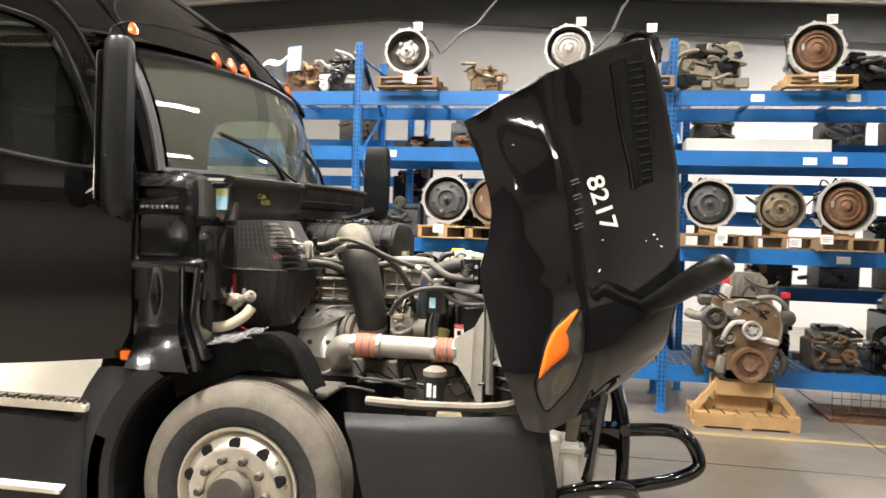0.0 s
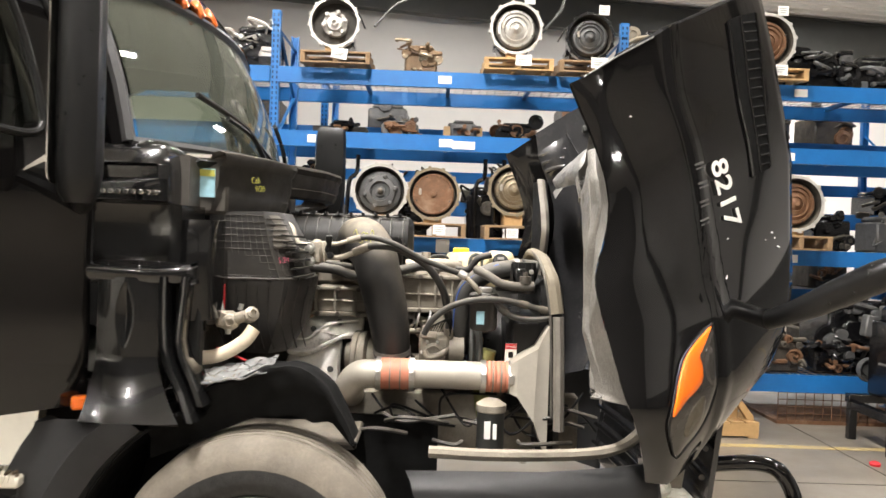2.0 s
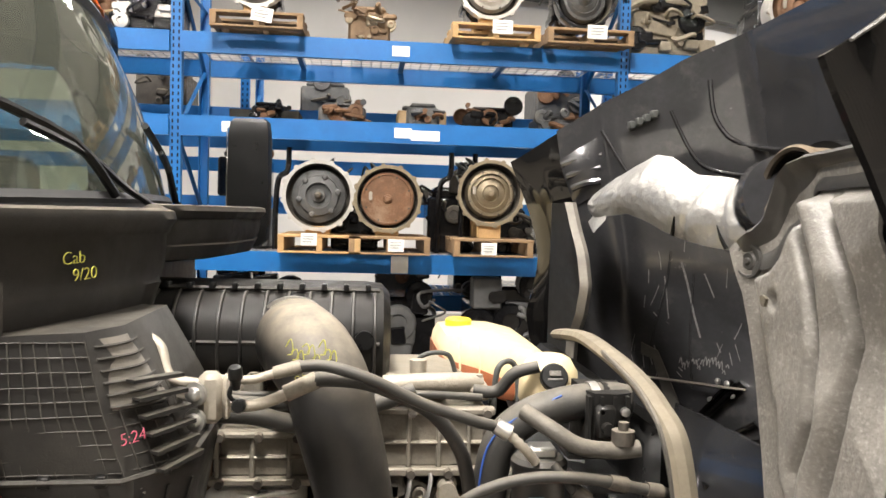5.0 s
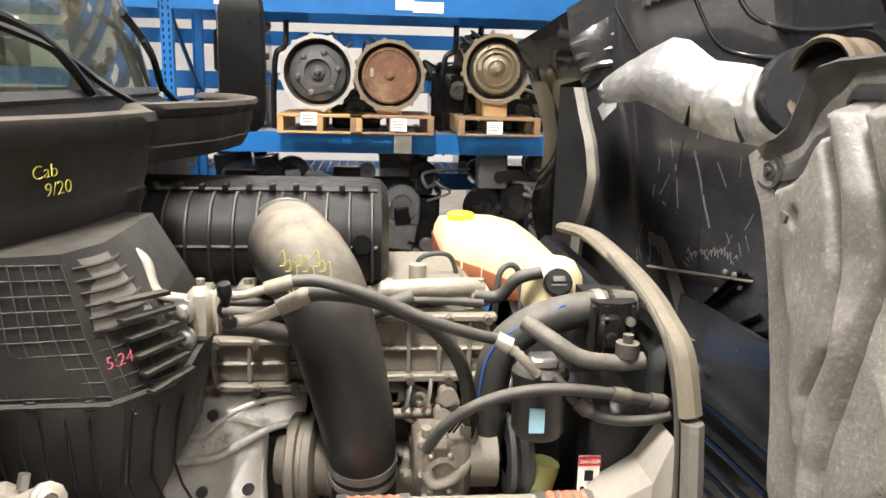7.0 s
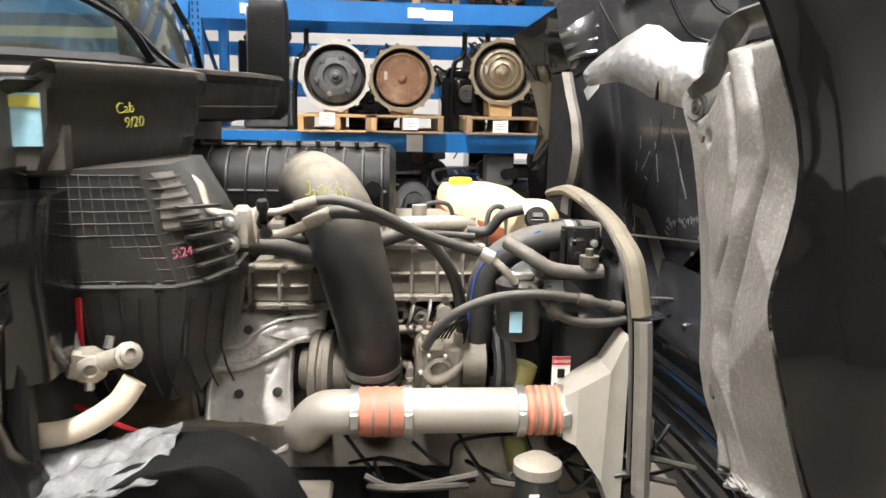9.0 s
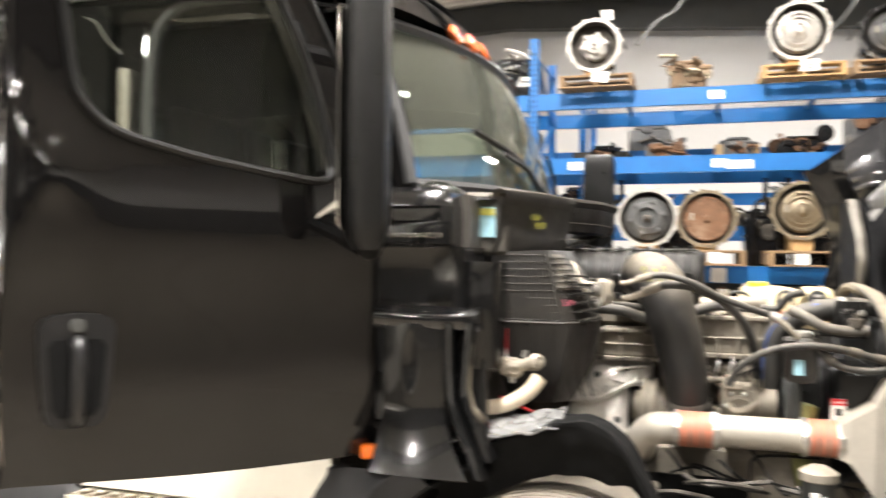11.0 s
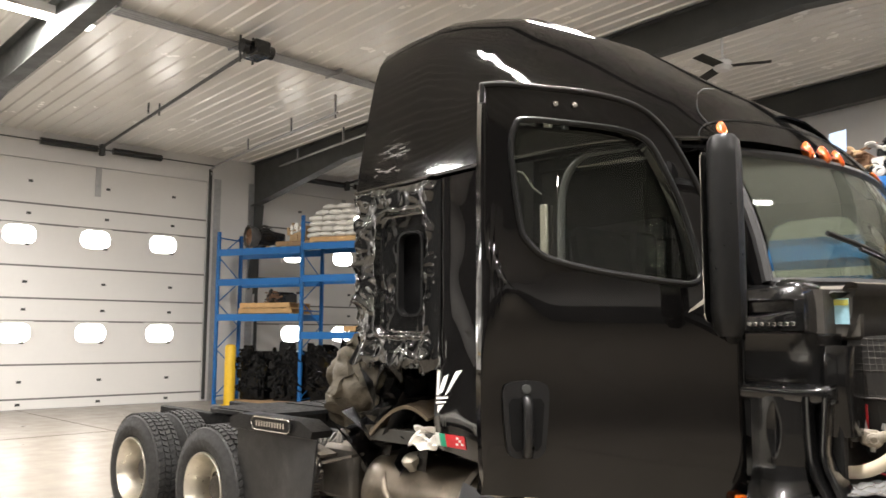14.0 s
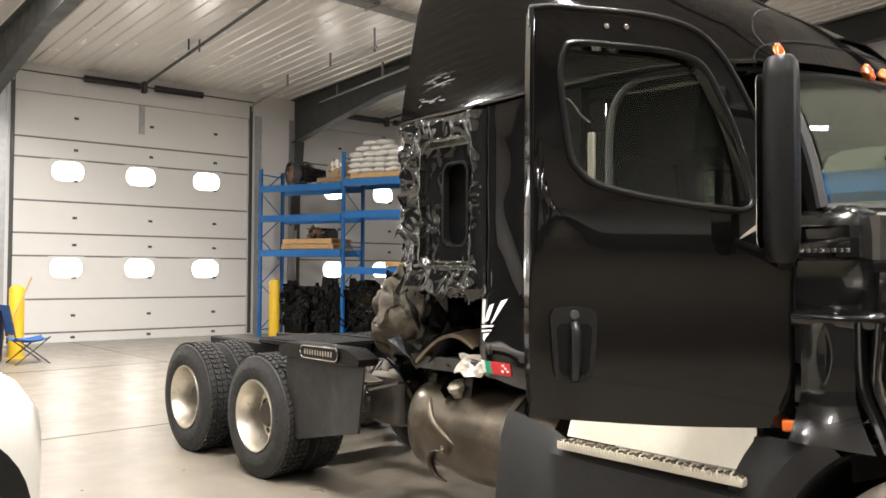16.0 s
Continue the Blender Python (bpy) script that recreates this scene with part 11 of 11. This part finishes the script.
# white bags heaped on the pallet
random.seed(8)
for layer in range(6):
    nb = 4 if layer < 4 else 3 if layer < 5 else 2
    for k in range(nb):
        bag = thing("sack", "full white woven sack stacked on a pallet", "sack", (0, 0, 0), "white sacks on the pallet")
        bm = B()
        L, W, Hh = 0.42, 0.46, 0.15
        rings = []
        for i in range(9):
            t = i / 8
            k2 = math.sin(math.pi * min(max(t, 0.04), 0.96)) ** 0.35
            rings.append([(-L / 2 + L * t, math.copysign(abs(math.cos(a)) ** 0.7, math.cos(a)) * W / 2 * k2, Hh / 2 + math.copysign(abs(math.sin(a)) ** 0.8, math.sin(a)) * Hh / 2 * k2) for a in (2 * math.pi * j / 14 for j in range(14))])
        loft(bm, rings, caps=True)
        for v in bm.verts:
            v.co += noise.noise_vector(v.co * 7 + Vector((k, layer, 0))) * 0.02
        part("sack_cloth", bm, BAG_WHITE, bag, smooth=70)
        q = on_row(5.2 + 0.36 * (k + 0.5 * (4 - nb)) + random.uniform(-0.03, 0.03), 4.193 + layer * 0.145, 0.95 - 0.03 * layer)
        bag.matrix_basis = pose(q.x, q.y, q.z, random.uniform(-3, 3), random.uniform(-3, 3), 20 + random.uniform(-6, 6))
# engines at floor level on pallets
for i, (u, d) in enumerate(((3.5, 0.75), (4.55, 0.8), (5.6, 0.75), (6.65, 0.8), (7.7, 0.8))):
    q = on_row(u, 0.0, d)
    pallet("pallet", tuple(q), 1.0, 1.0, 0.14, PALLET_WOOD, "worn pallet under a black engine", "pallets under engines", 21.6)
    lump("stored_engine", "shiny black engine on a worn pallet", "engine", (q.x, q.y, 0.14), (1.0, 1.0, 1.42), SHINY_BLACK, 130 + i, SHINY_BLACK, "engines by the garage doors", 56, 30).matrix_basis = pose(q.x, q.y, 0.14, 0, 0, 20)


def bollard(at, h=1.25):
    b = thing("bollard", "safety yellow steel bollard by the garage door", "bollard", at, "yellow bollards")
    bm = B()
    lathe(bm, [(0.14, 0), (0.14, h), (0.12, h + 0.05), (0.06, h + 0.08), (0, h + 0.085)], at, (0, 0, 1), 24)
    part("post", bm, SAFETY_YELLOW, b)
    bm = B()
    lathe(bm, [(0.22, 0), (0.22, 0.012), (0.14, 0.014)], at, (0, 0, 1), 24)
    part("base_plate", bm, SAFETY_YELLOW, b)


bollard((-18.07, 4.66, 0.0), 1.36)
bollard((-18.95, 11.0, 0.0), 1.45)

# folding camp chair near the left bollard
ch = thing("camp_chair", "blue canvas folding camp chair", "chair", (-17.0, 4.6, 0))
bm = B()
cx, cy = -17.0, 4.6
sheet(bm, lambda u, v: (cx - 0.3 + 0.6 * u, cy - 0.3 + 0.6 * v, 0.5 - 0.06 * math.sin(u * 3.14) - 0.05 * math.sin(v * 3.14)), 8, 8, 0.01)
part("seat", bm, CHAIR_BLUE, ch)
bm = B()
sheet(bm, lambda u, v: (cx - 0.3 + 0.6 * u, cy - 0.3 - 0.12 * v - 0.05 * math.sin(u * 3.14), 0.55 + 0.55 * v), 8, 6, 0.01)
part("backrest", bm, CHAIR_BLUE, ch)
for sx in (-1, 1):
    for a, b in (((sx * 0.3, -0.3, 0), (sx * 0.3, 0.3, 0.5)), ((sx * 0.3, 0.3, 0), (sx * 0.3, -0.3, 0.5)), ((sx * 0.3, -0.3, 0.5), (sx * 0.3, -0.42, 1.1))):
        bm = B()
        tube(bm, [Vector(a) + Vector((cx, cy, 0)), Vector(b) + Vector((cx, cy, 0))], 0.014, 6, 1)
        part("leg", bm, DARK_STEEL, ch)

# blue bin and a broom by the bollard
bin_ = thing("waste_bin", "dark blue plastic waste bin on the floor", "bin", (-17.55, 4.02, 0))
bm = B()
lathe(bm, [(0.0, 0.0), (0.24, 0.0), (0.26, 0.02), (0.31, 0.90), (0.33, 0.92), (0.33, 0.97), (0.30, 0.97), (0.24, 0.06), (0, 0.05)], (-17.55, 4.02, 0), (0, 0, 1), 28)
part("tub", bm, BIN_BLUE, bin_)
bm = B()
lathe(bm, [(0.325, 0.0), (0.345, 0.01), (0.345, 0.04), (0.325, 0.05)], (-17.55, 4.02, 0.91), (0, 0, 1), 28)
part("rim", bm, BIN_BLUE, bin_)
br = thing("broom", "broom with an orange brown wooden handle leaning by the bollard", "broom", (-17.78, 4.22, 0))
bm = B()
tube(bm, [(-17.78, 4.24, 0.08), (-17.75, 4.53, 0.85), (-17.71, 4.83, 1.60)], 0.016, 8, 2)
part("handle", bm, NEW_WOOD, br, "orange brown wooden handle")
bm = B()
loft(bm, [[(-17.92, 4.19, z), (-17.64, 4.19, z), (-17.64, 4.27, z), (-17.92, 4.27, z)] for z in (0.0, 0.08, 0.11)], caps=True)
part("bristles", bm, DUCT, br)

# front corner of a parked white pickup
van = thing("pickup", "white parked pickup truck with a black tyre", "pickup", (-6.4, -0.4, 0))
bm = B()
rings = []
for y, k, top in ((-4.0, 1.0, 1.15), (-1.2, 1.0, 1.2), (0.6, 0.99, 1.22), (1.2, 0.95, 1.2), (1.5, 0.86, 1.12), (1.62, 0.72, 0.98)):
    rings.append([(-6.4 + k * a, y, 0.42 + (top - 0.42) * b) for a, b in ((-0.95, 0), (-0.98, 0.5), (-0.9, 0.9), (-0.7, 1.0), (0, 1.04), (0.7, 1.0), (0.88, 0.93), (0.97, 0.7), (0.98, 0.4), (0.95, 0))])
loft(bm, rings, caps=True)
part("body", bm, CAR_WHITE, van)
bm = B()
loft(bm, [[(-7.2, -4.0, 1.2), (-7.0, -4.0, 1.8), (-5.8, -4.0, 1.8), (-5.6, -4.0, 1.2)], [(-7.2, -1.6, 1.2), (-7.0, -2.2, 1.8), (-5.8, -2.2, 1.8), (-5.6, -1.6, 1.2)]], caps=True)
part("cabin", bm, CAR_WHITE, van)
bm = B()
loft(bm, [[(x, y - 0.20 * abs((x + 6.4) / 0.75) ** 3, z) for y, z in ((1.40, 0.34), (1.66, 0.34), (1.71, 0.40), (1.72, 0.62), (1.68, 0.70), (1.40, 0.71))] for x in (-7.16, -7.0, -6.7, -6.4, -6.1, -5.8, -5.68)], caps=True)
part("bumper", bm, BLACK_PLASTIC, van, "black plastic front bumper")
bm = B()
lathe(bm, [(0.52, 0), (0.52, 0.02), (0.40, 0.022), (0.0, 0.022)], (-5.44, 0.98, 0.44), (1, 0, 0), 36)
part("wheel_arch", bm, DUCT, van)
bm = B()
lathe(bm, [(0.0, 0.03), (0.2, 0.03), (0.24, 0.0), (0.25, 0.05), (0.36, 0.06), (0.40, 0.03), (0.40, -0.2), (0.2, -0.2)], (-5.42, 0.98, 0.40), (1, 0, 0), 36)
part("tyre", bm, RUBBER, van)
for y in (-3.0,):
    bm = B()
    lathe(bm, [(0.0, 0.03), (0.2, 0.03), (0.24, 0.0), (0.25, 0.05), (0.36, 0.06), (0.40, 0.03), (0.40, -0.2), (0.2, -0.2)], (-5.42, y, 0.40), (1, 0, 0), 36)
    part("tyre", bm, RUBBER, van)
